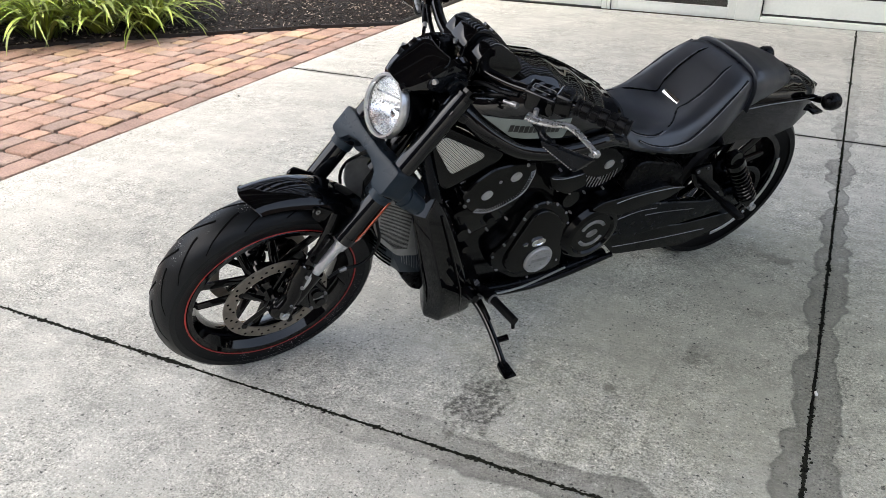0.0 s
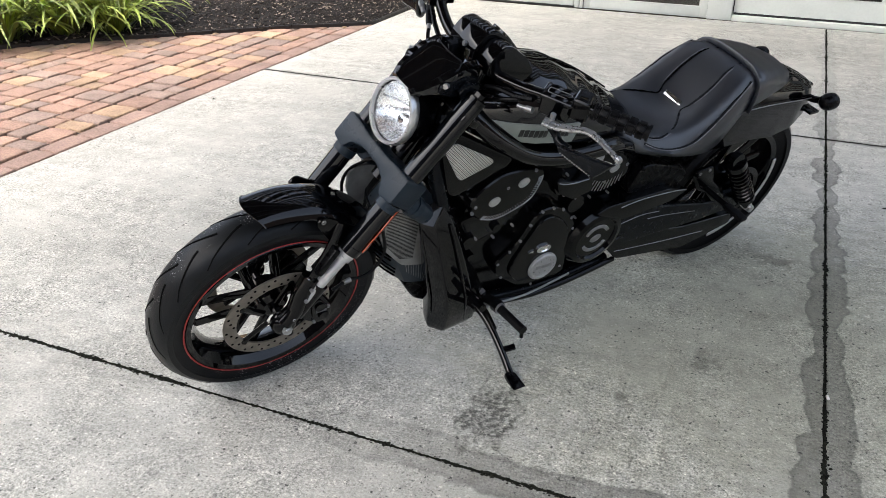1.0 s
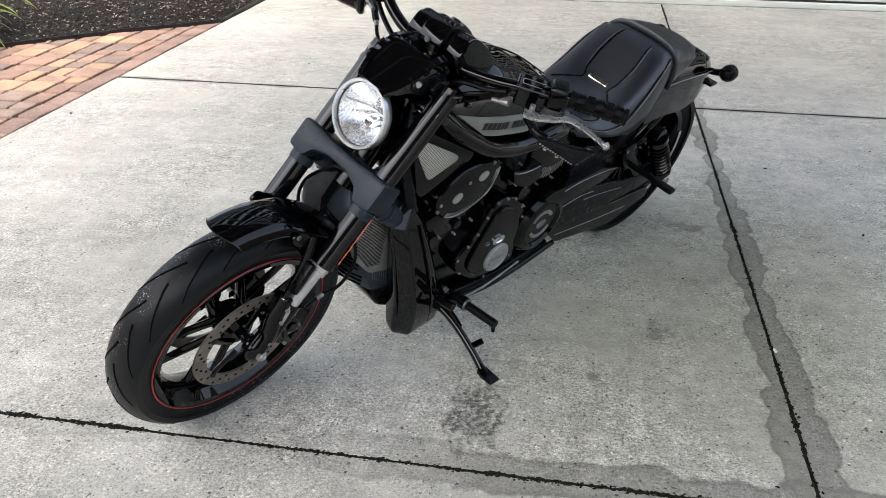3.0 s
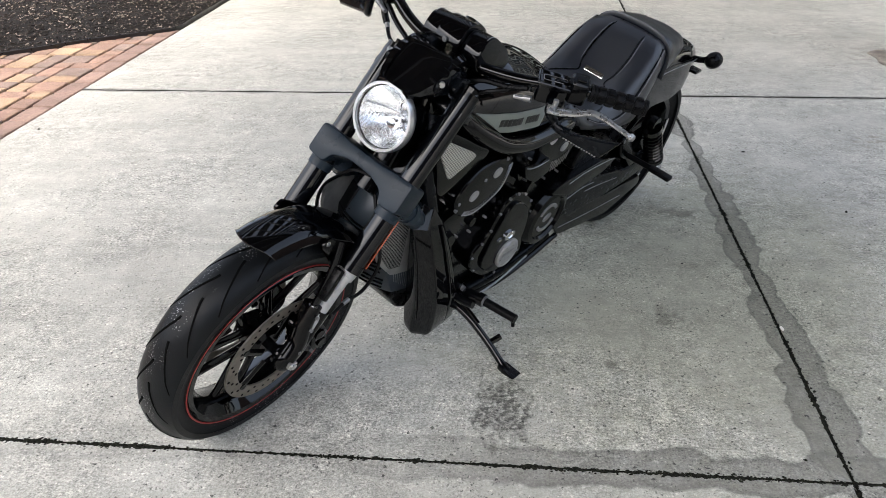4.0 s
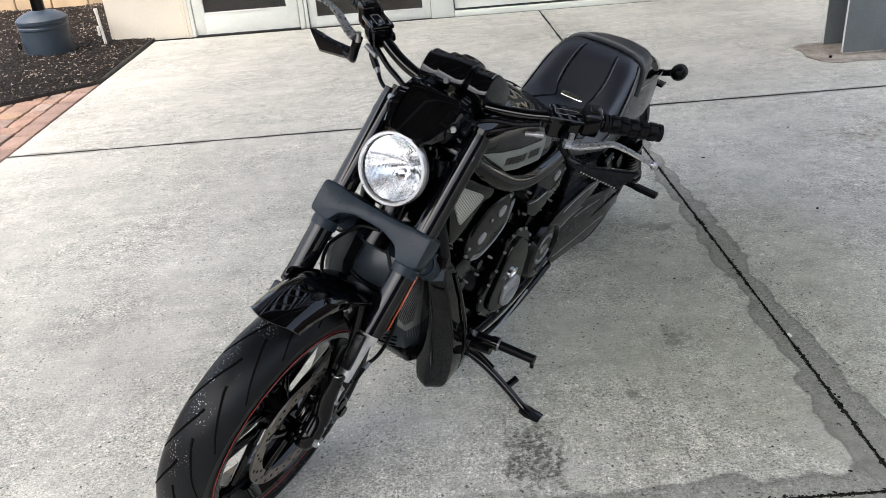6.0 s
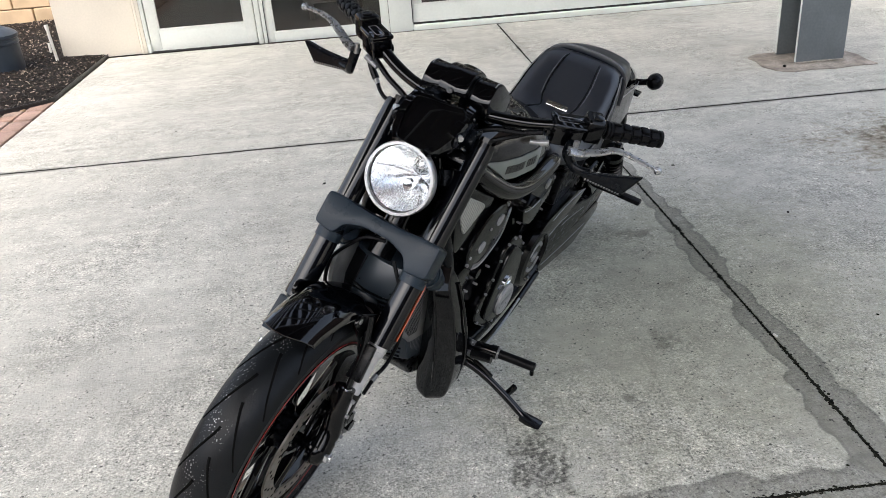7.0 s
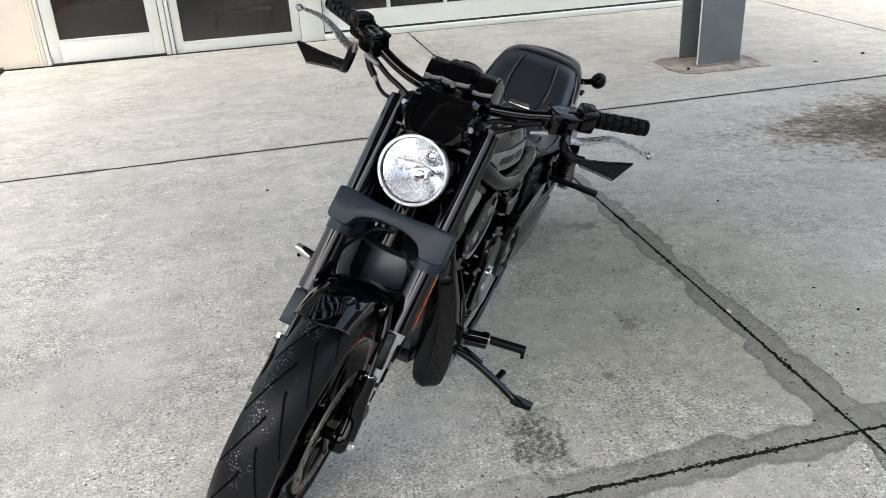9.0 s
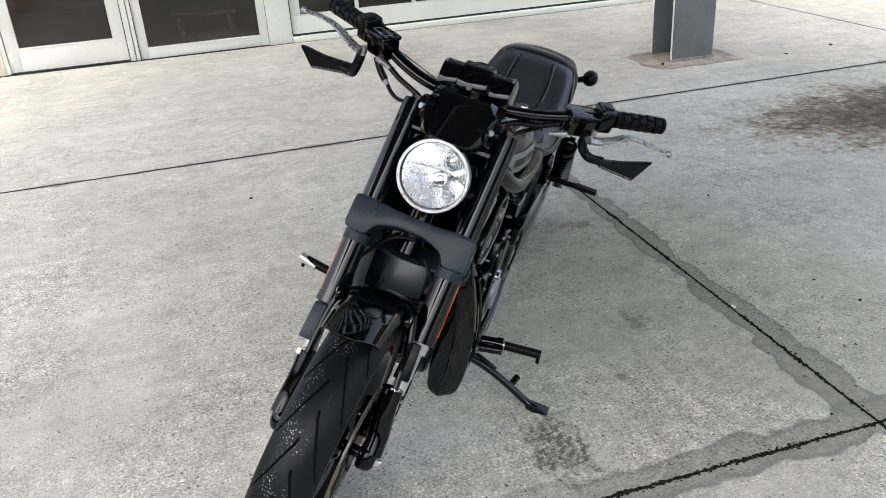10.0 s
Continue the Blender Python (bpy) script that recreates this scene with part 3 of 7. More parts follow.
# the fork is turned a little to its left, and its weight pulls it over a little further than the frame
STEER = Matrix.Translation((0, 0.006, 0)) @ about(HEAD, Matrix.Rotation(radians(TURNED), 4, D)) @ about((1.235, 0, 0.87), Matrix.Rotation(radians(-2.0), 4, "X"))
WHEEL = STEER @ about(FRONT, Matrix.Rotation(radians(-1.8), 4, "X"))


def fork_at(z, y=0.0, n=0.0):
    """A point on the fork's line at height z, n ahead of it."""
    k = (z - 0.501) / D.z
    return Vector((1.537, y, 0.501)) + D * k + N * n


def bp(name, bm, material, label="", parent=None, steer=False, smooth=True, angle=35):
    if steer == "wheel":
        bm.transform(WHEEL)
    elif steer:
        bm.transform(STEER)
    return part(name, bm, material, bike if parent is None else parent, label, smooth, angle)


def both(name, make, material, label="", steer=False, parent=None):
    """The same part on the left and on the right side."""
    a = bp(name, make(), material, label, parent, steer)
    b = bp(name, flip_y(make()), material, label, parent, steer)
    return a, b


def ring_bolt(p, s, r, h=0.005):
    """A socket-head bolt pointing to the side s."""
    r *= 0.74
    return lathe([(-0.002, r), (h * 0.85, r), (h, r * 0.85), (h, r * 0.55), (h * 0.1, r * 0.50), (h * 0.1, 0.0)], p, (0, s, 0), 12)


def tyre_profile(R, W, rim, crown):
    """Half-round tyre section as (across, radius) pairs, closed."""
    out = []
    for i in range(17):
        a = -1 + 2 * i / 16
        y = a * W / 2
        r = R - crown * (1 - math.sqrt(max(0.0, 1 - (a * 0.93) ** 2)))
        out.append((y, r))
    w = W / 2
    out += [(w * 1.0, R - crown * 0.95), (w * 0.97, (R + rim) / 2 - 0.004), (w * 0.86, rim + 0.010), (w * 0.80, rim - 0.004), (w * 0.70, rim - 0.008),
            (-w * 0.70, rim - 0.008), (-w * 0.80, rim - 0.004), (-w * 0.86, rim + 0.010), (-w * 0.97, (R + rim) / 2 - 0.004), (-w * 1.0, R - crown * 0.95)]
    return out


# front wheel: rim with five split spokes, tyre, discs
FR, FW, RIM, SPOKE = 0.3142, 0.116, 0.239, 4
wheel_bits = [lathe([(-0.052, RIM - 0.002), (-0.050, RIM - 0.016), (-0.030, RIM - 0.030), (-0.012, RIM - 0.042), (0.012, RIM - 0.042), (0.030, RIM - 0.030), (0.050, RIM - 0.016),
                     (0.052, RIM - 0.002), (0.046, RIM + 0.002), (0.024, RIM - 0.014), (-0.024, RIM - 0.014), (-0.046, RIM + 0.002)], FRONT, (0, 1, 0), 64, True),
              lathe([(-0.045, 0), (-0.045, 0.030), (-0.034, 0.044), (0.034, 0.044), (0.045, 0.030), (0.045, 0)], FRONT, (0, 1, 0), 32)]
spokes = []
for i in range(5):
    for s in (-1, 1):
        a = radians(72 * i + SPOKE + s * 46)
        a2 = radians(72 * i + SPOKE + s * 12.5)
        p = FRONT + Vector((math.cos(a) * 0.046, s * 0.003, math.sin(a) * 0.046))
        q = FRONT + Vector((math.cos(a2) * (RIM - 0.030), s * 0.004, math.sin(a2) * (RIM - 0.030)))
        spokes.append(tube([p, p.lerp(q, 0.5), q], 0.015, 10, 3, 0.62, (0, 1, 0), 0.012))
front_wheel = bp("front_wheel", wheel_bits[0], GLOSS, "black cast wheel with five split spokes", steer="wheel")
bp("hub", wheel_bits[1], ENGINE, "", front_wheel, "wheel")
for sp in spokes:
    bp("spoke", sp, GLOSS, "", front_wheel, "wheel")
tyre = bp("tyre", lathe(tyre_profile(FR, FW, RIM, 0.046), FRONT, (0, 1, 0), 96, True), TYRE, "worn black front tyre with grit on its tread", front_wheel, "wheel")


def surface(c, R, W, crown, a, t):
    """A point of the tread: t from -1 to 1 across, a round the wheel."""
    r = R - crown * (1 - math.sqrt(max(0.0, 1 - (t * 0.93) ** 2)))
    return c + Vector((math.cos(a) * r, t * W / 2, math.sin(a) * r))


def grooves(c, R, W, crown, count, name, parent, steer, wide, rev=1):
    for k in range(count):
        for s in (-1, 1):
            a0 = 2 * math.pi * (k + (0.5 if s > 0 else 0)) / count
            pts = []
            for i in range(7):
                f = i / 6
                t = s * (0.09 + 0.80 * f ** 1.45)
                pts.append(surface(c, R + 0.0002, W, crown, a0 + rev * (0.40 * f - 0.05 * math.sin(f * math.pi)), t))
            bp(name, tube(pts, wide, 6, 2, 0.28, (pts[0] - c).normalized(), wide * 0.55), GROOVE, "", parent, steer)


grooves(FRONT, FR + 0.0004, FW, 0.046, 17, "tread_groove", tyre, "wheel", 0.0034, -1)
for s in (-1, 1):
    bp("pinstripe", lathe([(s * 0.0515, RIM + 0.0054), (s * 0.0523, RIM + 0.0044), (s * 0.0523, RIM + 0.0024), (s * 0.0515, RIM + 0.0013)], FRONT, (0, 1, 0), 64), RED, "thin red rim stripe", front_wheel, "wheel")


def disc(side):
    y = side * 0.066
    bits = [lathe([(y - 0.0025, 0.148), (y + 0.0025, 0.148), (y + 0.0025, 0.113), (y - 0.0025, 0.113)], FRONT, (0, 1, 0), 56, True)]
    return merge(*bits)


for s in (1, -1):
    d = bp("brake_disc", disc(s), STEEL, "drilled steel brake disc", front_wheel, "wheel")
    holes, carrier = [], []
    for i in range(48):
        a = 2 * math.pi * i / 48
        r = (0.120, 0.130, 0.140)[i % 3]
        p = FRONT + Vector((math.cos(a) * r, s * 0.0687, math.sin(a) * r))
        holes.append(cyl(p, p + Vector((0, s * 0.0006, 0)), 0.0038, seg=8))
    for h_ in holes:
        bp("drill_hole", h_, GROOVE, "", d, "wheel")
    for i in range(5):
        a = 2 * math.pi * i / 5 + 0.3
        p = FRONT + Vector((math.cos(a) * 0.04, s * 0.062, math.sin(a) * 0.04))
        q = FRONT + Vector((math.cos(a + 0.25) * 0.116, s * 0.066, math.sin(a + 0.25) * 0.116))
        carrier.append(tube([p, p.lerp(q, 0.5), q], 0.011, 8, 3, 0.4, (0, 1, 0)))
        carrier.append(cyl(q, q + Vector((0, s * 0.005, 0)), 0.0085, seg=12))
    bp("disc_carrier", merge(*carrier), ENGINE, "", d, "wheel")
bp("axle_nut", merge(cyl(FRONT + Vector((0, 0.112, 0)), FRONT + Vector((0, 0.131, 0)), 0.014, seg=6, bev=0.001), cyl(FRONT + Vector((0, 0.130, 0)), FRONT + Vector((0, 0.136, 0)), 0.008, seg=16)),
   ALU, "bright hexagonal axle nut", front_wheel, "wheel")
both_axle = cyl(FRONT + Vector((0, -0.12, 0)), FRONT + Vector((0, 0.108, 0)), 0.013)
bp("axle", both_axle, ENGINE, "", front_wheel, "wheel")

# fork legs
YF = 0.111
leg_l, leg_r = both("fork_leg", lambda: merge(cyl(fork_at(0.522, YF), fork_at(0.905, YF), 0.0275, bev=0.003), cyl(fork_at(0.514, YF), fork_at(0.532, YF), 0.029, seg=28, bev=0.002)),
                    LEG, "thick gloss black upper fork tube", steer=True)
for leg, s in ((leg_l, 1), (leg_r, -1)):
    bp("slider", cyl(fork_at(0.370, s * (YF - 0.004)), fork_at(0.515, s * YF), 0.0152, bev=0.001), SLIDER, "bright silver lower fork tube", leg, True)
    bp("dust_seal", merge(cyl(fork_at(0.494, s * YF), fork_at(0.502, s * YF), 0.0205, bev=0.002), cyl(fork_at(0.503, s * YF), fork_at(0.514, s * YF), 0.0222, bev=0.002)), SLIDER if s > 0 else PLASTIC, "", leg, True)
    bp("fork_cap", merge(cyl(fork_at(0.903, s * YF), fork_at(0.916, s * YF), 0.026, seg=28, bev=0.003), cyl(fork_at(0.915, s * YF), fork_at(0.926, s * YF), 0.013, seg=6, bev=0.001)), ENGINE, "", leg, True)
    foot = merge(tube([(1.618, s * 0.098, 0.442), (1.640, s * 0.100, 0.395), (1.656, s * 0.106, 0.345), FRONT + Vector((0.004, s * 0.108, 0.010))], 0.0235, 16, 5, 1.0, (0, 1, 0)),
                 tube([(1.592, s * 0.106, 0.414), (1.620, s * 0.104, 0.368), (1.654, s * 0.106, 0.325)], 0.0215, 14, 4, 1.0, (0, 1, 0)),
                 lathe([(0.084, 0.0), (0.084, 0.030), (0.090, 0.034), (0.106, 0.034), (0.116, 0.030), (0.122, 0.021), (0.124, 0.0)], FRONT, (0, s, 0), 28))
    bp("axle_clamp", foot, ENGINE, "gloss black axle carrier", leg, True)
    shield = prism([(-0.019, -0.044), (0.017, -0.044), (0.013, 0.040), (-0.014, 0.040)], -0.009, 0.010, 0.004, 2, "yz")
    shield.transform(Matrix.Translation((1.584, s * 0.111 - 0.004, 0.500)) @ Matrix.Rotation(-math.atan2(0.575, 0.818), 4, "Y"))
    # the right shield's reflection is put in as a lighter material
    bp("carrier_shield", shield, PLASTIC if s > 0 else SLATE, "", leg, True)
    bp("carrier_ring", cyl((1.622, s * 0.110 - 0.006, 0.446), (1.628, s * 0.110 - 0.006, 0.436), 0.0115, seg=18, bev=0.002), CHROME, "bright ring at the head of the axle carrier", leg, True)
    for x, z in ((1.628, 0.424), (1.640, 0.388), (1.668, 0.330)):
        bp("carrier_bolt", ring_bolt((x, s * 0.126, z), s, 0.0062), BOLT, "", leg, True)
    refl = box(-0.0125, 0.0125, -0.0014, 0.0014, -0.068, 0.068, 0.0012)
    ctr = fork_at(0.588, s * (YF + 0.0242), -0.0185)
    refl.transform(Matrix.Translation(ctr) @ Matrix.Rotation(-math.atan2(0.575, 0.818), 4, "Y") @ Matrix.Rotation(radians(s * 29), 4, "Z"))
    bp("reflector", refl, AMBER, "long amber side reflector", leg, True)
    # caliper behind the leg
    cal = merge(prism(round_poly([(1.543, 0.305), (1.592, 0.380), (1.645, 0.352), (1.630, 0.284), (1.580, 0.246), (1.546, 0.264)], 0.018), s * 0.045, s * 0.106, 0.008),
                prism(round_poly([(1.553, 0.303), (1.590, 0.358), (1.612, 0.345), (1.604, 0.285), (1.578, 0.262), (1.556, 0.274)], 0.012), s * 0.104, s * 0.112, 0.003),
                cyl((1.588, s * 0.110, 0.328), (1.588, s * 0.118, 0.328), 0.014, seg=20, bev=0.002), cyl((1.574, s * 0.110, 0.290), (1.574, s * 0.118, 0.290), 0.014, seg=20, bev=0.002))
    c = bp("brake_caliper", cal, ENGINE, "black brake caliper", None, True)
    for x, z, r in ((1.622, 0.357, 0.007), (1.560, 0.315, 0.006), (1.597, 0.267, 0.006)):
        bp("caliper_bolt", ring_bolt((x, s * 0.108, z), s, r), BOLT, "", c, True)
    bp("caliper_mark", box(1.566, 1.596, min(s * 0.1125, s * 0.1135), max(s * 0.1125, s * 0.1135), 0.305, 0.313, 0.0003), GUNMETAL, "", c, True)

# lower fork bridge with its swept arch
crown_poly = round_poly([(-0.143, 0.034), (-0.096, 0.034), (-0.046, 0.029), (0.046, 0.029), (0.096, 0.034), (0.143, 0.034), (0.144, -0.044), (0.092, -0.050), (0.076, -0.020), (0.034, -0.006),
                         (-0.034, -0.006), (-0.076, -0.020), (-0.092, -0.050), (-0.144, -0.044)], 0.012)
bm = prism(crown_poly, -0.040, 0.038, 0.0065, 2, "yz")
M = Matrix((Vector((N.x, 0, N.z)), Vector((0, 1, 0)), Vector((D.x, 0, D.z)))).transposed().to_4x4()
bm.transform(Matrix.Translation(fork_at(0.690)) @ M)
crown = bp("fork_bridge", bm, SLATE, "wide satin black lower fork bridge", steer=True)
both("clamp_collar", lambda: cyl(fork_at(0.634, YF), fork_at(0.652, YF), 0.0305, bev=0.003), SLATE, "", True, crown)
bm = prism(round_poly([(-0.134, 0.011), (0.134, 0.011), (0.134, -0.011), (-0.134, -0.011)], 0.006), -0.044, 0.020, 0.006, 2, "yz")
bm.transform(Matrix.Translation(fork_at(0.872)) @ M)
bp("top_bridge", bm, ENGINE, steer=True)
bp("steering_stem", cyl(fork_at(0.65, 0, -0.05), fork_at(0.89, 0, -0.05), 0.03), ENGINE, steer=True)

# front mudguard
secs = []
for i in range(15):
    a = radians(77 + i * (152 - 77) / 14)
    grow = 1.0 - 0.16 * abs(i - 7) / 7
    inner, outer = [], []
    for j in range(21):
        t = -1 + 2 * j / 20
        u = abs(t)
        rr = FR + 0.029 - 0.004 * u ** 2 - 0.026 * u ** 4
        y = t * 0.072 * grow
        for lst, k in ((outer, 0.0045), (inner, 0.0)):
            r = rr + k
            aa = a + radians(4.5 * u ** 2.2) * max(0.0, 1 - i / 9)          # the nose runs out to a blunt point
            lst.append(FRONT + Vector((math.cos(aa) * r, y * (1 + (0.03 if k else 0)), math.sin(aa) * r)))
    secs.append(outer + inner[::-1])
nose = [Vector(p) for p in secs[0][:21]]
hung = about((1.60, 0.0, 0.60), Matrix.Rotation(radians(4.0), 4, "X"))       # the mudguard hangs a little askew
shell, lip = loft(secs), tube([p + (p - FRONT).normalized() * 0.0006 for p in nose], 0.0020, 6, 1)
shell.transform(hung), lip.transform(hung)
mud = bp("front_mudguard", shell, GLOSS, "short gloss black front mudguard", steer=True, angle=40)
bp("mudguard_lip", lip, PAINT, "rolled lip along the mudguard's nose", mud, True)
both("mudguard_bracket", lambda: merge(prism(round_poly([(1.490, 0.556), (1.590, 0.622), (1.612, 0.604), (1.565, 0.530), (1.545, 0.470), (1.520, 0.470)], 0.012), 0.073, 0.082, 0.002)), ENGINE, "", True, mud)
both("mudguard_stay", lambda: tube([(1.540, 0.080, 0.585), (1.566, 0.094, 0.535), (1.594, 0.100, 0.480), (1.622, 0.103, 0.430)], 0.016, 10, 5, 0.5, (0, 1, 0)), GLOSS, "", True, mud)
both("mudguard_bolt", lambda: ring_bolt((1.592, 0.080, 0.606), 1, 0.0085), BOLT, "", True, mud)
both("mudguard_bolt", lambda: ring_bolt((1.545, 0.080, 0.565), 1, 0.0075), BOLT, "", True, mud)

# head lamp
LAMP = Vector((1.395, 0.003, 0.834))
LD = Vector((0.955, 0, 0.297)).normalized()
lamp = bp("headlamp", lathe([(-0.118, 0.0), (-0.115, 0.028), (-0.090, 0.056), (-0.050, 0.072), (-0.012, 0.0775), (0.0, 0.0775), (0.0, 0.070), (-0.02, 0.069)], LAMP, LD, 56), GLOSS, "round headlamp in a gloss black shell", steer=True)
bp("bezel", lathe([(-0.014, 0.0778), (-0.010, 0.0805), (0.006, 0.0805), (0.011, 0.0785), (0.011, 0.0725), (0.002, 0.0720), (-0.010, 0.075)], LAMP, LD, 56, True), ALU, "thin metal lamp bezel", lamp, True)
refl_prof = [(-0.060 + 0.060 * (r / 0.073) ** 2, r) for r in (0.0, 0.012, 0.024, 0.036, 0.048, 0.058, 0.066, 0.073)]
bp("reflector_bowl", lathe(refl_prof, LAMP, LD, 40), REFLECTOR, "", lamp, True)
_, lu, lv = basis(LD)
lu = Vector((0, 1, 0))
lv = -LD.cross(lu).normalized()
for i in range(21):                      # fine vertical flutes pressed into the lower bowl
    t = -0.055 + i * 0.0055
    pts = []
    for k in range(5):
        w = 0.016 + k * (math.sqrt(max(1e-5, 0.070 ** 2 - t * t)) - 0.016) / 4
        r2 = t * t + w * w
        pts.append(LAMP + lu * t + lv * w + LD * (-0.060 + 0.060 * r2 / 0.073 ** 2 + 0.0008))
    bp("reflector_flute", tube(pts, 0.0018, 6, 2), REFLECTOR, "", lamp, True)
bp("bulb_shield", merge(lathe([(-0.058, 0.013), (-0.026, 0.014), (-0.019, 0.011), (-0.016, 0.0)], LAMP + lu * 0.014 + lv * 0.010, LD, 20)), BULB, "", lamp, True)
bp("upper_bulb", merge(lathe([(-0.050, 0.021), (-0.026, 0.021), (-0.026, 0.016), (-0.045, 0.010), (-0.020, 0.007), (-0.018, 0.0)], LAMP + lu * 0.026 - lv * 0.040, LD, 24)), BULB, "", lamp, True)
band = [LAMP + lu * t + lv * (-0.010 + 0.10 * abs(t)) + LD * (-0.0590 + 0.060 * (t * t + (0.010 - 0.10 * abs(t)) ** 2) / 0.073 ** 2) for t in (-0.066, -0.045, -0.022, 0.0, 0.022, 0.045, 0.066)]
bp("reflector_step", tube(band, 0.0024, 6, 4), BULB, "step between the upper and the lower bowl", lamp, True)
glass = bp("lens", lathe([(0.016, 0.0), (0.015, 0.027), (0.011, 0.050), (0.005, 0.067), (0.001, 0.0738), (-0.002, 0.0738), (0.002, 0.066), (0.008, 0.048), (0.012, 0.027), (0.013, 0.0)], LAMP, LD, 40), LENS, "clear domed glass", lamp, True)
glass.visible_shadow = False
both("lamp_bracket", lambda: merge(tube([(1.35, 0.088, 0.80), (1.32, 0.096, 0.80), (1.295, 0.100, 0.79)], 0.010, 10, 4)), ENGINE, "", True, lamp)

# fly screen above the lamp: a reclined shield with cheeks running back beside it
rows = []
for z, w, dp in ((0.914, 0.030, 0.002), (0.917, 0.039, 0.004), (0.926, 0.049, 0.008), (0.938, 0.057, 0.011), (0.951, 0.062, 0.013), (0.962, 0.065, 0.014), (0.970, 0.065, 0.013), (0.976, 0.058, 0.010), (0.979, 0.048, 0.007)):
    xf = 1.384 - (z - 0.914) * 1.62 - max(0.0, z - 0.975) * 1.5
    o, n_ = [], []
    for k in range(25):
        q = -1 + k / 12
        xx = xf - dp * abs(q) ** 2.2
        o.append((xx, q * w, z))
        n_.append((xx - 0.006, q * w * 0.95, z - 0.005))
    rows.append(o + n_[::-1])
screen = bp("fly_screen", loft(rows), PAINT, "gloss black fly screen over the headlamp", steer=True, angle=40)
rim = [Vector(q[0]) for q in rows[::-1]] + [Vector(p) for p in rows[0][1:24]] + [Vector(q[24]) for q in rows] + [Vector(p) for p in rows[-1][23:0:-1]]
bp("screen_edge", tube([p + Vector((0.0012, 0, 0.0006)) for p in rim + rim[:1]], 0.0011, 6, 1), SATIN, "thin edge of the screen", screen, True)


def cheek():
    """The shell beside the shield: bulges outwards and runs back to the instruments."""
    secs_ = []
    for x, z0, z1, y0, y1 in ((1.384, 0.906, 0.914, 0.030, 0.044), (1.365, 0.896, 0.926, 0.042, 0.060), (1.335, 0.894, 0.944, 0.052, 0.072), (1.300, 0.900, 0.964, 0.056, 0.078), (1.262, 0.908, 0.978, 0.054, 0.076), (1.225, 0.918, 0.978, 0.050, 0.070)):
        secs_.append([(x, y0, z1), (x, (y0 + y1) / 2 + 0.006, z1 - 0.004), (x, y1 - 0.002, z1 - 0.014), (x, y1, (z0 + z1) / 2), (x, y1 - 0.006, z0 + 0.006), (x, y0 + 0.004, z0), (x, y0 - 0.006, (z0 + z1) / 2)])
    return loft(secs_)


both("screen_cheek", cheek, PAINT, "", True, screen)
both("screen_bolt", lambda: merge(cyl((1.312, 0.074, 0.939), (1.324, 0.082, 0.943), 0.0066, seg=14, bev=0.002)), BOLT, "", True, screen)
both("screen_bracket", lambda: merge(prism(round_poly([(1.225, 0.945), (1.262, 0.955), (1.330, 0.944), (1.336, 0.922), (1.300, 0.905), (1.235, 0.900)], 0.008), 0.070, 0.079, 0.003), prism(round_poly([(1.230, 0.938), (1.268, 0.946), (1.290, 0.926), (1.276, 0.902), (1.238, 0.906)], 0.006), 0.078, 0.096, 0.005)), SATIN, "", True, screen)

# instruments: three joined pods, seen from their rounded backs
POD = [(x, 0.965 + (z - 0.965) * 0.88) for x, z in round_poly([(1.222, 0.952), (1.215, 0.995), (1.188, 1.030), (1.150, 1.030), (1.095, 0.985), (1.062, 0.935), (1.090, 0.905), (1.175, 0.912)], 0.013)]
POD_SIDE = [(1.140 + (x - 1.140) * 0.90 - 0.004, 0.965 + (z - 0.965) * 0.90 - 0.005) for x, z in POD]
gauge = bp("instrument_pod", prism(POD, -0.030, 0.040, 0.0045, 2), GLOSS, "black instrument cluster of three joined pods")
for s, y0, y1 in ((-1, -0.078, -0.0325), (1, 0.0425, 0.094)):
    side_pod = bp("side_pod", prism(POD_SIDE, y0, y1, 0.0045, 2), GLOSS, "", gauge)
    bp("pod_seam", prism([(1.140 + (x - 1.140) * 0.86 - 0.005, 0.965 + (z - 0.965) * 0.86 - 0.005) for x, z in POD], *((y1 - 0.001, y1 + 0.0035) if s < 0 else (y0 - 0.0035, y0 + 0.001)), 0.0), PLASTIC, "", gauge)
    ye = y1 - 0.006 if s > 0 else y0 + 0.006
    # edge highlight of the glossy pod, added as a thin metal line
    bp("pod_rib", tube([(1.196, ye, 0.972), (1.178, ye, 1.008), (1.150, ye, 1.012), (1.105, ye, 0.982)], 0.0011, 6, 5), GUNMETAL, "thin grey line standing in for a highlight on the pod's edge", side_pod)
bp("dial_face", cyl(Vector((1.118, 0.005, 0.996)), Vector((1.114, 0.005, 1.0005)), 0.030, seg=32), DARKGLASS, "", gauge)
bp("key_switch", merge(box(1.205, 1.246, -0.052, -0.012, 0.935, 0.976, 0.006), cyl((1.246, -0.030, 0.960), (1.252, -0.030, 0.962), 0.010, seg=20, bev=0.001)), SATIN, "dark key switch block", gauge)
bp("key_face", box(1.2455, 1.2475, -0.046, -0.020, 0.944, 0.970, 0.002), GUNMETAL, "", gauge)
bp("pod_bolt", cyl((1.214, 0.002, 0.982), (1.222, 0.002, 0.983), 0.0065, seg=14, bev=0.002), BOLT, "", gauge)
bp("warning_strip", box(1.208, 1.222, 0.010, 0.030, 0.950, 0.978, 0.003), DARKGLASS, "", gauge)


# handlebar with its controls; the right end stands higher and further forward than the left
def along(p, q, f):
    return Vector(p).lerp(Vector(q), f)


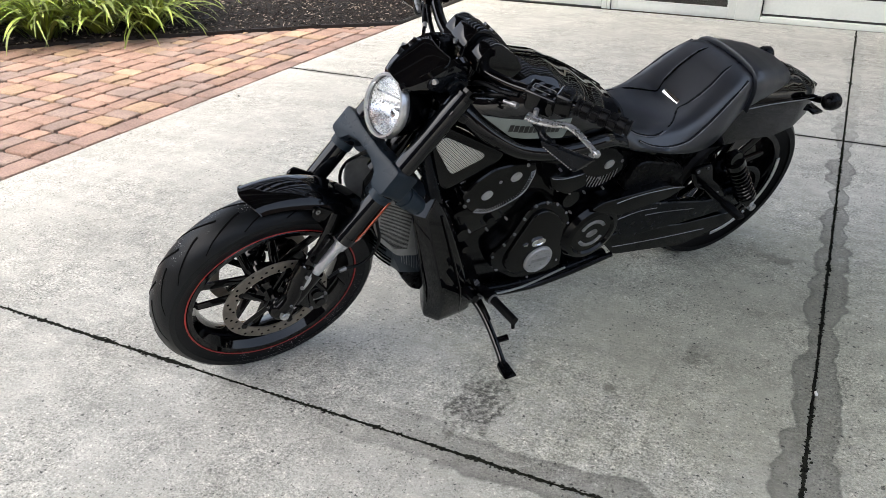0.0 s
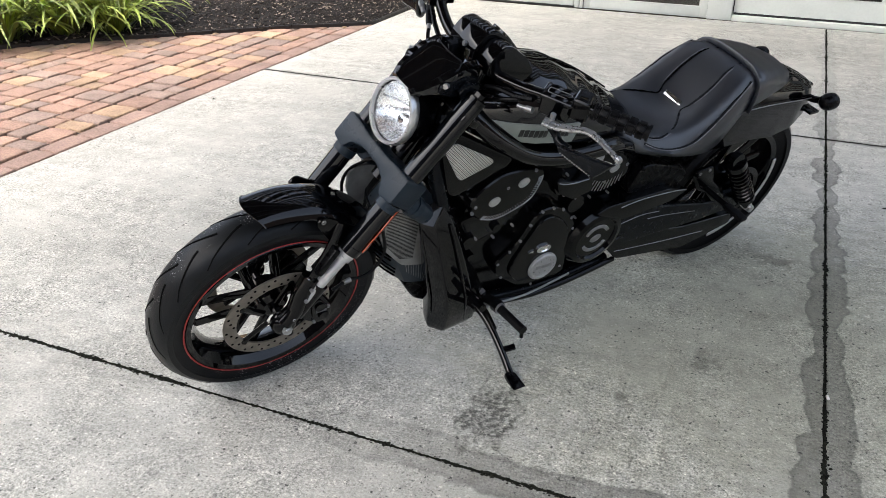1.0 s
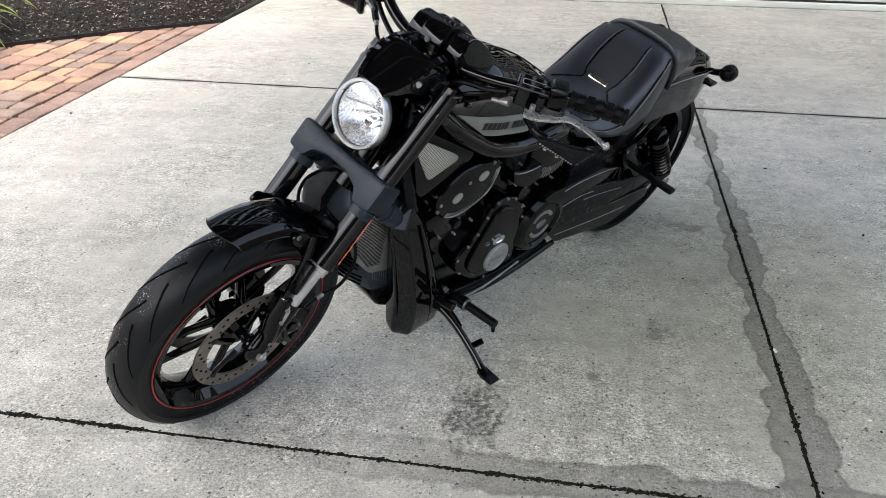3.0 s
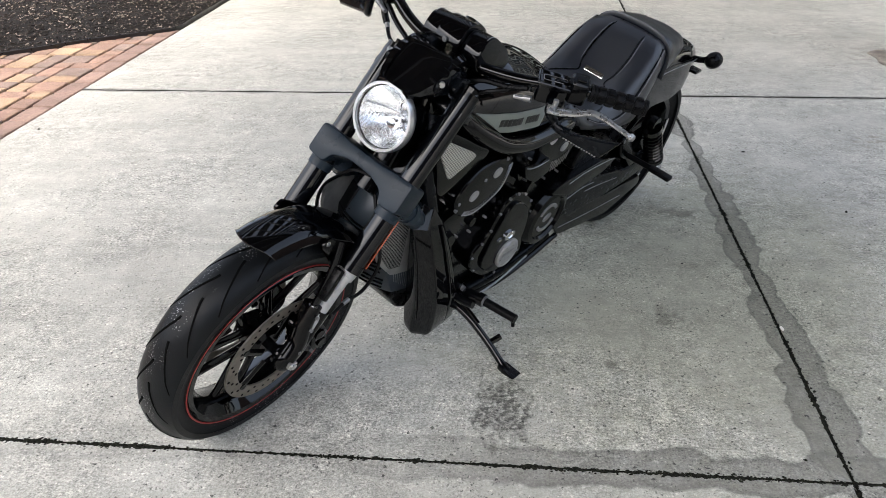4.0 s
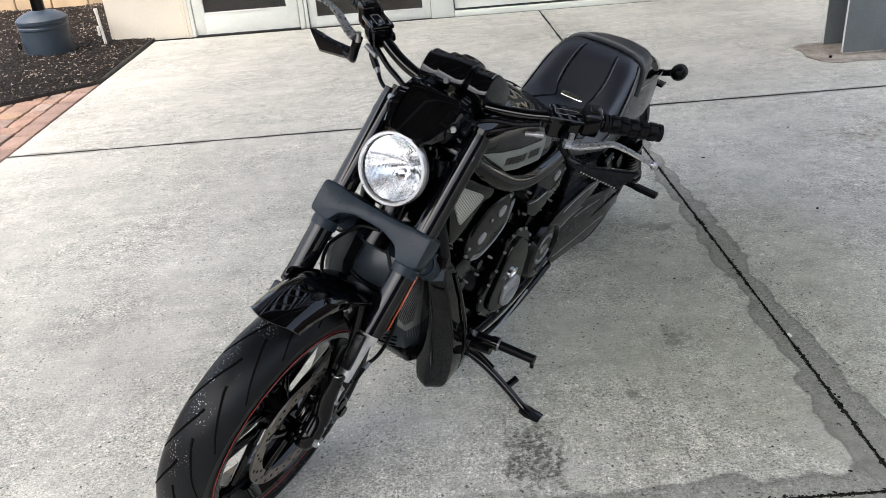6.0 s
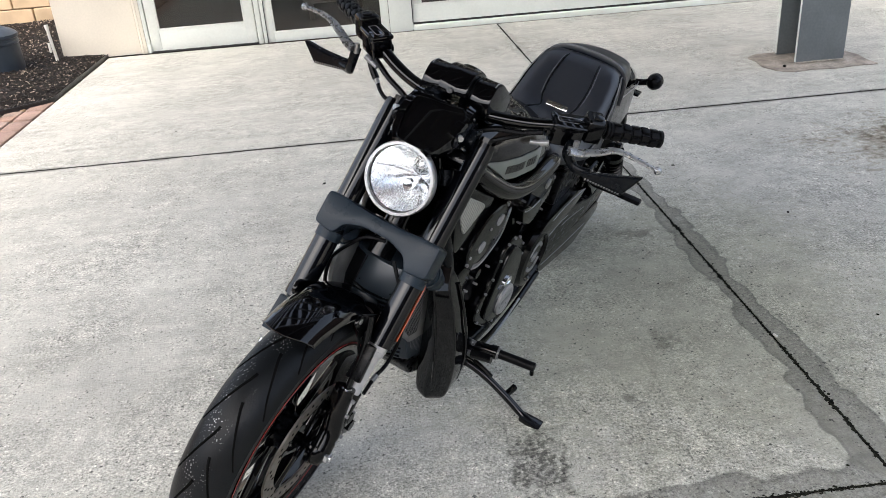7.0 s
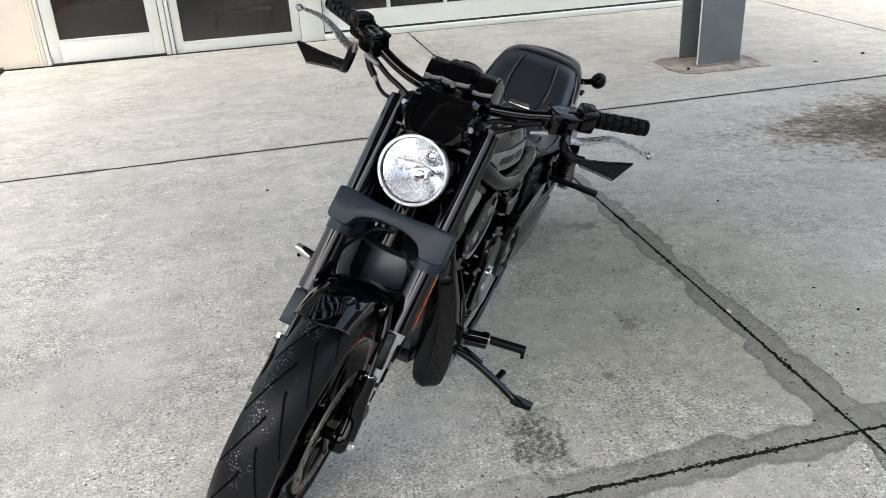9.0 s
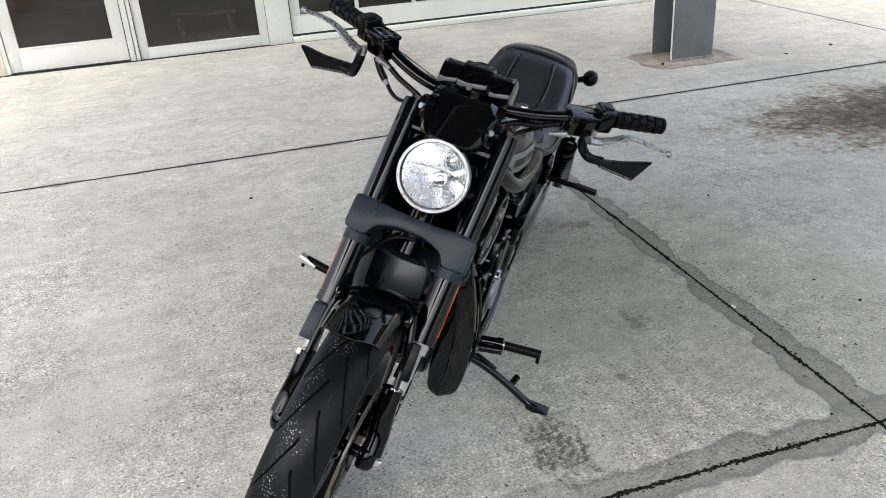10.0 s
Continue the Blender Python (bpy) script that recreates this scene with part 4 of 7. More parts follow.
G0, G1 = Vector((1.072, 0.328, 0.973)), Vector((1.002, 0.430, 0.970))
RIGHT = Matrix.Translation((0.034, 0.014, 0.036)) @ Matrix.Diagonal((1, -1, 1, 1))
R0, R1 = RIGHT @ G0, RIGHT @ G1
bar = bp("handlebar", merge(tube([G1, G0, (1.118, 0.262, 0.970), (1.152, 0.175, 0.952), (1.180, 0.085, 0.944), (1.188, 0.0, 0.944), (1.186, -0.085, 0.948), (1.176, -0.160, 0.966), (1.150, -0.245, 0.998), R0, R1], 0.0140, 16, 8),
                            cyl((1.205, 0.045, 0.895), (1.186, 0.045, 0.943), 0.019, seg=20), cyl((1.205, -0.045, 0.895), (1.186, -0.045, 0.943), 0.019, seg=20)), GLOSS, "swept gloss black handlebar")


def grip():
    bits = [cyl(G0, G1, 0.0158, seg=24, bev=0.003), cyl(along(G0, G1, -0.05), along(G0, G1, 0.0), 0.0205, seg=24, bev=0.003), cyl(along(G0, G1, 0.02), along(G0, G1, 0.05), 0.0195, seg=24, bev=0.002), cyl(along(G0, G1, 0.97), along(G0, G1, 1.02), 0.0195, seg=24, bev=0.003)]
    d, u, v = basis(G1 - G0)
    for i in range(5):
        for j in range(6):
            a = 2 * math.pi * (j + 0.5 * (i % 2)) / 6
            c = along(G0, G1, 0.15 + 0.175 * i)
            rad = u * math.cos(a) + v * math.sin(a)
            tan = d.cross(rad)
            b = box(-0.0090, 0.0090, -0.0074, 0.0074, -0.0034, 0.0034, 0.0028)
            b.transform(Matrix.Translation(c + rad * 0.0166) @ Matrix((d, tan, rad)).transposed().to_4x4())
            bits.append(b)
    return merge(*bits)


def mirrored(bm):
    """Carries a part of the left control over to the right end of the bar."""
    bm.transform(RIGHT)
    bmesh.ops.reverse_faces(bm, faces=bm.faces)
    return bm


def ends(name, make, material, label="", parent=None):
    return bp(name, make(), material, label, bar if parent is None else parent), bp(name, mirrored(make()), material, label, bar if parent is None else parent)


ends("grip", grip, RUBBER, "black rubber grip with raised pads")


def control_pose(f):
    d = (G1 - G0).normalized()
    up = Vector((0.16, 0.04, 1)).normalized()
    side = d.cross(up).normalized()
    return Matrix.Translation(along(G0, G1, f)) @ Matrix((d, side, side.cross(d))).transposed().to_4x4()


def switch_box():
    out = merge(box(-0.022, 0.019, -0.026, 0.024, -0.030, 0.028, 0.010, 3), box(-0.016, 0.003, -0.031, -0.018, -0.012, 0.012, 0.003), box(0.004, 0.014, -0.030, -0.018, -0.008, 0.010, 0.003),
                box(-0.012, 0.010, -0.010, 0.012, 0.026, 0.032, 0.003))
    out.transform(control_pose(-0.26))
    return out


ends("switch_housing", switch_box, ENGINE, "black switch housing")


def reservoir():
    out = merge(box(-0.036, 0.036, -0.028, 0.022, -0.034, 0.016, 0.010, 3), box(-0.039, 0.039, -0.030, 0.025, 0.012, 0.023, 0.006, 3), cyl((-0.045, -0.004, -0.012), (-0.034, -0.004, -0.012), 0.014, seg=18, bev=0.003),
                box(-0.010, 0.060, -0.044, -0.020, -0.034, -0.014, 0.007, 2))
    out.transform(control_pose(-0.72) @ pose(0, 0, -0.015))
    return out


def lid_frame():
    edge = round_poly([(-0.027, -0.011), (0.027, -0.011), (0.027, 0.008), (-0.027, 0.008)], 0.005)
    pts = [(x, y, 0.0232) for x, y in edge]
    out = tube([*pts, pts[0]], 0.0010, 6, 1)
    out.transform(control_pose(-0.72) @ pose(0, 0, -0.015))
    return out


for perch, lid in zip(ends("lever_perch", reservoir, GLOSS), (lid_frame(), mirrored(lid_frame()))):
    bp("lid_frame", lid, GUNMETAL, "thin bright frame of the reservoir lid", perch)


def lever(pts):
    q = Vector(pts[-1])
    return merge(tube(pts, 0.0158, 14, 6, 0.55, (0, 0, 1), 0.0074), lathe([(-0.0095, 0.0), (-0.007, 0.0065), (0.0, 0.0098), (0.007, 0.0065), (0.0095, 0.0)], q + Vector((0, 0.004 if q.y > 0 else -0.004, 0)), (0, 1, 0), 16))


bp("hand_lever", lever([(1.182, 0.288, 0.944), (1.166, 0.312, 0.943), (1.148, 0.342, 0.951), (1.128, 0.372, 0.961), (1.119, 0.410, 0.958), (1.117, 0.464, 0.951)]), LEVER, "polished silver hand lever", bar)
bp("hand_lever", lever([(1.186, -0.276, 0.970), (1.184, -0.298, 0.977), (1.170, -0.334, 0.992), (1.160, -0.362, 1.001), (1.156, -0.396, 1.007), (1.165, -0.434, 1.010)]), LEVER, "polished silver hand lever", bar)
bp("lever_pivot", cyl((1.164, 0.294, 0.946), (1.164, 0.294, 0.963), 0.0062, seg=16, bev=0.002), BOLT, "", bar)
bp("lever_pivot", cyl((1.184, -0.268, 0.960), (1.184, -0.268, 0.984), 0.0062, seg=16, bev=0.002), BOLT, "", bar)
# cable adjuster hanging below the right control
bp("cable_adjuster", tube([(1.172, -0.238, 0.962), (1.180, -0.222, 0.940), (1.188, -0.202, 0.922)], 0.0085, 10, 4), PLASTIC, "", bar)
bp("adjuster_nut", cyl((1.188, -0.202, 0.922), (1.193, -0.192, 0.914), 0.0060, seg=12), GUNMETAL, "", bar)

BLADES = {1: (1.093, [(0.318, 0.892), (0.328, 0.876), (0.410, 0.856), (0.441, 0.909), (0.380, 0.898)]), -1: (1.136, [(0.306, 0.912), (0.316, 0.886), (0.408, 0.872), (0.446, 0.918), (0.384, 0.911)])}
STEMS = {1: [(1.150, 0.282, 0.950), (1.146, 0.276, 0.920), (1.128, 0.284, 0.896), (1.128, 0.302, 0.884), (1.122, 0.332, 0.884)],
         -1: [(1.172, -0.276, 0.968), (1.174, -0.280, 0.940), (1.164, -0.292, 0.908), (1.150, -0.304, 0.897), (1.138, -0.332, 0.896)]}
for s in (1, -1):
    x0, blade = BLADES[s]
    b = prism(blade, x0 - 0.010, x0 + 0.010, 0.005, 3, "yz")
    swept = Matrix.Identity(4)
    if s < 0:
        flip_y(b)
    else:                                   # the left blade is swept back towards its tip
        swept[0][1], swept[0][3] = -0.45, 0.45 * 0.430
    b.transform(swept)
    mir = bp("mirror", merge(b, tube(STEMS[s], 0.0118, 12, 5, 0.85)), SATIN, "underslung black mirror with a wedge-shaped blade")
    mid = sum((Vector(p) for p in blade), Vector((0, 0))) / 5
    g_ = prism([tuple(mid + (Vector(p) - mid) * 0.85) for p in blade], x0 - 0.0115, x0 - 0.0095, 0.0, 1, "yz")
    g_.transform(swept)
    bp("mirror_glass", flip_y(g_) if s < 0 else g_, MIRROR, "", mir)
    a_, b_ = Vector(blade[1]), Vector(blade[2])
    for i in range(13):
        q = a_.lerp(b_, 0.06 + 0.88 * i / 12) + Vector((0, 0.0055))
        stud = cyl((x0 + 0.0090, s * q.x, q.y), (x0 + 0.0115, s * q.x, q.y), 0.0018, seg=8)
        stud.transform(swept)
        bp("mirror_stud", stud, BOLT, "", mir)

# cables and hoses
for pts, r in (([(1.192, -0.194, 0.916), (1.202, -0.178, 0.905), (1.212, -0.155, 0.898), (1.224, -0.115, 0.902), (1.235, -0.07, 0.90)], 0.0048),
               ([(1.176, -0.225, 0.968), (1.192, -0.17, 0.940), (1.21, -0.10, 0.915), (1.24, -0.04, 0.87)], 0.0065),
               ([(1.16, 0.215, 0.950), (1.175, 0.17, 0.935), (1.195, 0.11, 0.925), (1.22, 0.05, 0.89)], 0.0065),
               ([(1.14, 0.205, 0.945), (1.15, 0.16, 0.915), (1.175, 0.12, 0.895), (1.20, 0.06, 0.86)], 0.0055),
               ([(1.13, 0.20, 0.955), (1.145, 0.15, 0.930), (1.17, 0.10, 0.915), (1.21, 0.03, 0.88)], 0.0045)):
    bp("control_cable", tube(pts, r, 8, 8), PLASTIC, "", bar)
ends("cable_ferrule", lambda: merge(cyl((1.180, 0.222, 0.934), (1.186, 0.200, 0.929), 0.0052, seg=14), cyl((1.175, 0.238, 0.938), (1.180, 0.221, 0.934), 0.0072, seg=14)), GUNMETAL)
bp("brake_hose", tube([(1.410, 0.045, 0.640), (1.432, 0.085, 0.592), (1.429, 0.104, 0.535), (1.417, 0.104, 0.482), (1.424, 0.104, 0.440), (1.452, 0.104, 0.406), (1.482, 0.105, 0.398), (1.514, 0.107, 0.402), (1.560, 0.110, 0.385)], 0.0046, 8, 8), RUBBER, "thin black brake hose")
bp("brake_hose", tube([(1.400, 0.010, 0.672), (1.408, -0.035, 0.664), (1.412, -0.078, 0.620), (1.428, -0.098, 0.592), (1.443, -0.101, 0.566), (1.447, -0.101, 0.540), (1.445, -0.102, 0.508), (1.462, -0.104, 0.450), (1.505, -0.107, 0.412), (1.560, -0.110, 0.380)], 0.0046, 8, 8), RUBBER, "thin black brake hose")
bp("hose_fitting", cyl((1.508, 0.1065, 0.4015), (1.528, 0.108, 0.399), 0.0062, seg=12), GUNMETAL)

# frame
both("frame_rail", lambda: merge(tube([(1.262, 0.055, 0.872), (1.215, 0.092, 0.828), (1.150, 0.122, 0.775), (1.060, 0.140, 0.722), (0.960, 0.146, 0.694), (0.860, 0.146, 0.688), (0.760, 0.142, 0.690), (0.690, 0.124, 0.664), (0.600, 0.104, 0.620), (0.500, 0.100, 0.580)], 0.0235, 14, 6)),
     GLOSS, "curved gloss black frame rail")
both("down_tube", lambda: merge(tube([(1.275, 0.060, 0.830), (1.305, 0.090, 0.730), (1.275, 0.112, 0.600), (1.225, 0.118, 0.480), (1.160, 0.120, 0.320), (1.110, 0.122, 0.215), (1.020, 0.120, 0.165), (0.800, 0.118, 0.150), (0.560, 0.115, 0.175)], 0.0200, 14, 6)),
     SATIN)
bp("headstock", cyl((1.275, 0, 0.760), (1.215, 0, 0.900), 0.040, seg=28, bev=0.004), GLOSS)

# tank cover
TANK = [(0.640, 0.080, 0.735, 0.672), (0.700, 0.105, 0.776, 0.676), (0.770, 0.128, 0.818, 0.682), (0.860, 0.143, 0.868, 0.690), (0.950, 0.149, 0.906, 0.698), (1.040, 0.144, 0.926, 0.712), (1.110, 0.130, 0.922, 0.735), (1.165, 0.110, 0.905, 0.765), (1.205, 0.078, 0.880, 0.795), (1.225, 0.040, 0.858, 0.815)]


def tank_half(x, z):
    w, top, low = interp(TANK, x)
    k = (z - low) / max(1e-4, top - low)
    k = min(1, max(0, k))
    t = (k - 0.30) / (0.70 if k > 0.30 else 0.30)
    return w * max(0.0, 1 - abs(t) ** (2.3 if t > 0 else 3.2)) ** (1 / 2.3)


secs = []
for i in range(33):
    x = 0.640 + (1.225 - 0.640) * i / 32
    w, top, low = interp(TANK, x)
    pts = []
    for j in range(40):
        a = 2 * math.pi * j / 40
        z = math.sin(a)
        k = 0.30 + (0.70 * math.copysign(abs(z) ** 0.9, z) if z > 0 else 0.30 * math.copysign(abs(z) ** 0.9, z))
        zz = low + k * (top - low)
        pts.append((x, math.copysign(tank_half(x, zz), math.cos(a)), zz))
    secs.append(pts)
tank = bp("tank_cover", loft(secs), PAINT, "humped gloss black tank cover", angle=80)


def patch(poly, lift, nx=18, nz=8, thick=0.003):
    """A quadrilateral of the tank's flank, lifted a little off it. poly: front top, rear top, rear bottom, front bottom."""
    a, b, c, d = (Vector(p) for p in poly)
    bm = bmesh.new()
    rows = []
    for off in (lift, lift - thick):
        grid = []
        for i in range(nx + 1):
            col = []
            for j in range(nz + 1):
                top, low = a.lerp(b, i / nx), d.lerp(c, i / nx)
                p = top.lerp(low, j / nz)
                col.append(bm.verts.new((p.x, tank_half(p.x, p.y) + off, p.y)))
            grid.append(col)
        rows.append(grid)
    for g_, s in ((rows[0], 1), (rows[1], -1)):
        for i in range(nx):
            for j in range(nz):
                q = (g_[i][j], g_[i + 1][j], g_[i + 1][j + 1], g_[i][j + 1])
                bm.faces.new(q if s > 0 else q[::-1])
    edge = lambda g_: [g_[i][0] for i in range(nx + 1)] + [g_[nx][j] for j in range(1, nz + 1)] + [g_[i][nz] for i in range(nx - 1, -1, -1)] + [g_[0][j] for j in range(nz - 1, 0, -1)]
    e0, e1 = edge(rows[0]), edge(rows[1])
    for i in range(len(e0)):
        j = (i + 1) % len(e0)
        bm.faces.new((e0[i], e0[j], e1[j], e1[i]))
    return bm


PANEL = [(1.172, 0.828), (0.905, 0.795), (0.925, 0.742), (1.085, 0.762)]
pl, pr = both("tank_panel", lambda: patch(PANEL, 0.004), GREYPANEL, "grey wedge-shaped flank panel", parent=tank)
# a plain slanted row of dark bars stands for the maker's lettering
for s, pan in ((1, pl), (-1, pr)):
    for i in range(11):
        if i == 6:
            continue
        x1 = 1.094 - i * 0.0140
        z1 = 0.8015 - i * 0.0016
        q = [(x1 + 0.003, z1), (x1 - 0.0085, z1), (x1 - 0.0055, z1 - 0.019), (x1 + 0.006, z1 - 0.019)]
        b = patch(q, 0.0052, 2, 2, 0.001)
        bp("lettering_bar", flip_y(b) if s < 0 else b, LETTER, "", pan)
bp("filler_seam", tube([(1.20, 0, 0.890), (1.11, 0, 0.9245), (1.03, 0, 0.929), (0.95, 0, 0.909), (0.86, 0, 0.871), (0.77, 0, 0.821), (0.70, 0, 0.779)], 0.0025, 6, 5), PLASTIC, "", tank)

# air box side covers with mesh
sc_l, sc_r = both("air_box_cover", lambda: prism(round_poly([(1.322, 0.800), (1.275, 0.818), (1.080, 0.700), (1.095, 0.672), (1.245, 0.615), (1.268, 0.632)], 0.014), 0.070, 0.122, 0.006), ENGINE)
for s, o in ((1, sc_l), (-1, sc_r)):
    b = prism(round_poly([(1.306, 0.772), (1.278, 0.792), (1.150, 0.716), (1.148, 0.703), (1.242, 0.668)], 0.014), 0.114, 0.1262, 0.002)
    bp("mesh_insert", flip_y(b) if s < 0 else b, MESHMAT, "grey perforated mesh insert", o)

# engine
ENG = round_poly([(1.190, 0.540), (1.185, 0.300), (1.110, 0.185), (0.900, 0.150), (0.620, 0.165), (0.540, 0.300), (0.560, 0.480), (0.700, 0.600), (0.900, 0.660), (1.080, 0.660)], 0.03)
eng = bp("engine_block", prism(ENG, -0.105, 0.105, 0.012), ENGINE, "black liquid-cooled vee-twin engine")
hl, hr = both("cam_cover", lambda: prism(round_poly([(1.198, 0.588), (1.165, 0.628), (1.109, 0.662), (1.034, 0.664), (0.966, 0.652), (0.958, 0.604), (0.984, 0.550), (1.058, 0.515), (1.124, 0.503), (1.176, 0.536)], 0.022), 0.090, 0.133, 0.010, 3), ENGINE, "black ribbed cam cover", parent=eng)
for s, o in ((1, hl), (-1, hr)):
    for (x, z) in ((1.117, 0.576), (1.032, 0.620)):
        e = cyl((x, s * 0.128, z), (x, s * 0.137, z), 0.0155, seg=28, bev=0.002)
        e.transform(Matrix.Translation((x, 0, z)) @ Matrix.Rotation(radians(25), 4, "Y") @ Matrix.Diagonal((1.15, 1, 0.85, 1)) @ Matrix.Translation((-x, 0, -z)))
        bp("cover_medallion", e, SILVER, "bright oval medallion", o)
    for x, z in ((1.176, 0.572), (1.081, 0.613), (1.000, 0.652), (1.182, 0.552)):
        bp("cover_bolt", ring_bolt((x, s * 0.131, z), s, 0.0064), BOLT, "", o)
    low = smooth_path([(1.150, s * 0.1335, 0.524), (1.108, s * 0.1345, 0.513), (1.058, s * 0.1345, 0.522), (0.995, s * 0.1345, 0.554), (0.972, s * 0.1335, 0.604), (0.970, s * 0.1335, 0.630)], 8)
    # highlight on the cover's lower rim, modelled as a grey line
    bp("cover_edge", tube(low, 0.0016, 6, 1), GUNMETAL, "thin grey line standing in for the highlight on the lower edge", o)
    ribs = []
    for i in range(len(low) - 1):
        for f in (0.0,):
            p = low[i].lerp(low[i + 1], f)
            q = p + (Vector((1.075, s * 0.1335, 0.605)) - p).normalized() * 0.014
            ribs.append(tube([p, q], 0.0008, 5, 1))
    bp("rib_band", merge(*ribs), GUNMETAL, "band of fine ribs", o)
both("cylinder", lambda: prism(round_poly([(1.210, 0.520), (1.000, 0.560), (0.960, 0.480), (1.150, 0.420)], 0.02), 0.060, 0.122, 0.010), ENGINE, parent=eng)
both("rear_cylinder", lambda: prism(round_poly([(0.960, 0.660), (0.800, 0.665), (0.740, 0.560), (0.880, 0.520)], 0.02), 0.060, 0.124, 0.010), ENGINE, parent=eng)
rcl, rcr = both("rear_cam_cover", lambda: prism(round_poly([(0.835, 0.640), (0.790, 0.672), (0.715, 0.664), (0.640, 0.608), (0.628, 0.550), (0.690, 0.512), (0.790, 0.528), (0.830, 0.580)], 0.024), 0.085, 0.133, 0.010, 3), ENGINE, parent=eng)
for s, o in ((1, rcl), (-1, rcr)):
    for x, z in ((0.776, 0.640), (0.697, 0.590)):
        e = cyl((x, s * 0.128, z), (x, s * 0.137, z), 0.0155, seg=28, bev=0.002)
        e.transform(Matrix.Translation((x, 0, z)) @ Matrix.Rotation(radians(25), 4, "Y") @ Matrix.Diagonal((1.15, 1, 0.85, 1)) @ Matrix.Translation((-x, 0, -z)))
        bp("cover_medallion", e, SILVER, "bright oval medallion", o)
    ribs = [tube([(0.785 - i * 0.0125, s * 0.1342, 0.534 - 0.020 * math.sin(i / 10 * math.pi)), (0.772 - i * 0.0115, s * 0.1342, 0.566 - 0.018 * math.sin(i / 10 * math.pi))], 0.0014, 5, 1) for i in range(11)]
    bp("rib_band", merge(*ribs), GUNMETAL, "band of fine ribs", o)
    bp("cover_bolt", ring_bolt((0.648, s * 0.131, 0.592), s, 0.0075), BOLT, "", o)
hc = bp("horn_cover", prism(round_poly([(0.935, 0.616), (0.912, 0.566), (0.850, 0.530), (0.786, 0.548), (0.800, 0.600), (0.866, 0.598)], 0.014), 0.100, 0.158, 0.012, 3), ENGINE, "pointed black horn cover", eng)
# grey rod in place of the glossy highlight on the horn cover
bp("bright_edge", tube([(0.926, 0.1575, 0.608), (0.906, 0.158, 0.600), (0.866, 0.158, 0.594), (0.812, 0.157, 0.596)], 0.0018, 6, 5), GUNMETAL, "", hc)
# left side covers
alt = bp("alternator_cover", prism(round_poly([(1.052, 0.290), (1.070, 0.345), (1.040, 0.372), (1.004, 0.402), (0.985, 0.448), (0.962, 0.500), (0.924, 0.516), (0.872, 0.502), (0.818, 0.460), (0.788, 0.406), (0.790, 0.314), (0.772, 0.215), (0.837, 0.190), (0.945, 0.208)], 0.03), 0.090, 0.150, 0.010, 3), ENGINE, "black leaf-shaped alternator cover with a row of bolts", eng)
bp("raised_face", prism(round_poly([(1.022, 0.300), (0.990, 0.385), (0.945, 0.482), (0.905, 0.488), (0.845, 0.448), (0.815, 0.390), (0.815, 0.300), (0.860, 0.225), (0.950, 0.232)], 0.04), 0.148, 0.160, 0.008, 3), ENGINE, "", alt)
for x, z in ((1.056, 0.340), (1.024, 0.378), (0.996, 0.412), (0.974, 0.464), (0.944, 0.505), (0.905, 0.508), (0.866, 0.493), (0.822, 0.450), (0.802, 0.404), (0.800, 0.250), (0.900, 0.208), (1.030, 0.280)):
    bp("cover_bolt", ring_bolt((x, 0.148, z), 1, 0.0056), BOLT, "", alt)
badge = bp("badge_disc", lathe([(0.152, 0.0), (0.152, 0.050), (0.166, 0.050), (0.170, 0.046), (0.170, 0.040), (0.168, 0.038), (0.168, 0.0)], (0.889, 0, 0.291), (0, 1, 0), 44), SILVER, "round silver engine medallion", alt)
bp("badge_centre", lathe([(0.167, 0.036), (0.1688, 0.035), (0.1688, 0.0)], (0.889, 0, 0.291), (0, 1, 0), 36), SILVER, "", badge)
bp("badge_bar", box(0.862, 0.918, 0.1685, 0.1697, 0.288, 0.300, 0.001), GUNMETAL, "", badge)
ov = lathe([(0.158, 0.0), (0.158, 0.017), (0.166, 0.017), (0.168, 0.014), (0.168, 0.010), (0.165, 0.008), (0.165, 0.0)], (0.908, 0, 0.368), (0, 1, 0), 28)
ov.transform(Matrix.Translation((0.908, 0, 0.368)) @ Matrix.Diagonal((1.5, 1, 0.85, 1)) @ Matrix.Translation((-0.908, 0, -0.368)))
bp("oval_cap", ov, CHROME, "bright oval cap", alt)
bp("pointer", prism([(0.962, 0.366), (0.945, 0.372), (0.945, 0.361)], 0.159, 0.164, 0.001), CHROME, "", alt)
C2 = (0.697, 0.341)
pul = bp("pulley_cover", merge(lathe([(0.095, 0.0), (0.095, 0.108), (0.150, 0.108), (0.164, 0.096), (0.168, 0.080), (0.160, 0.074), (0.160, 0.0)], (C2[0], 0, C2[1]), (0, 1, 0), 52)), ENGINE, "round black pulley cover", eng)


def arc_plate(c, r0, r1, a0, a1, y0, y1, n=18):
    poly = [(c[0] + math.cos(radians(a0 + (a1 - a0) * i / n)) * r1, c[1] + math.sin(radians(a0 + (a1 - a0) * i / n)) * r1) for i in range(n + 1)]
    poly += [(c[0] + math.cos(radians(a1 - (a1 - a0) * i / n)) * r0, c[1] + math.sin(radians(a1 - (a1 - a0) * i / n)) * r0) for i in range(n + 1)]
    return prism(poly, y0, y1, 0.0012, 1)


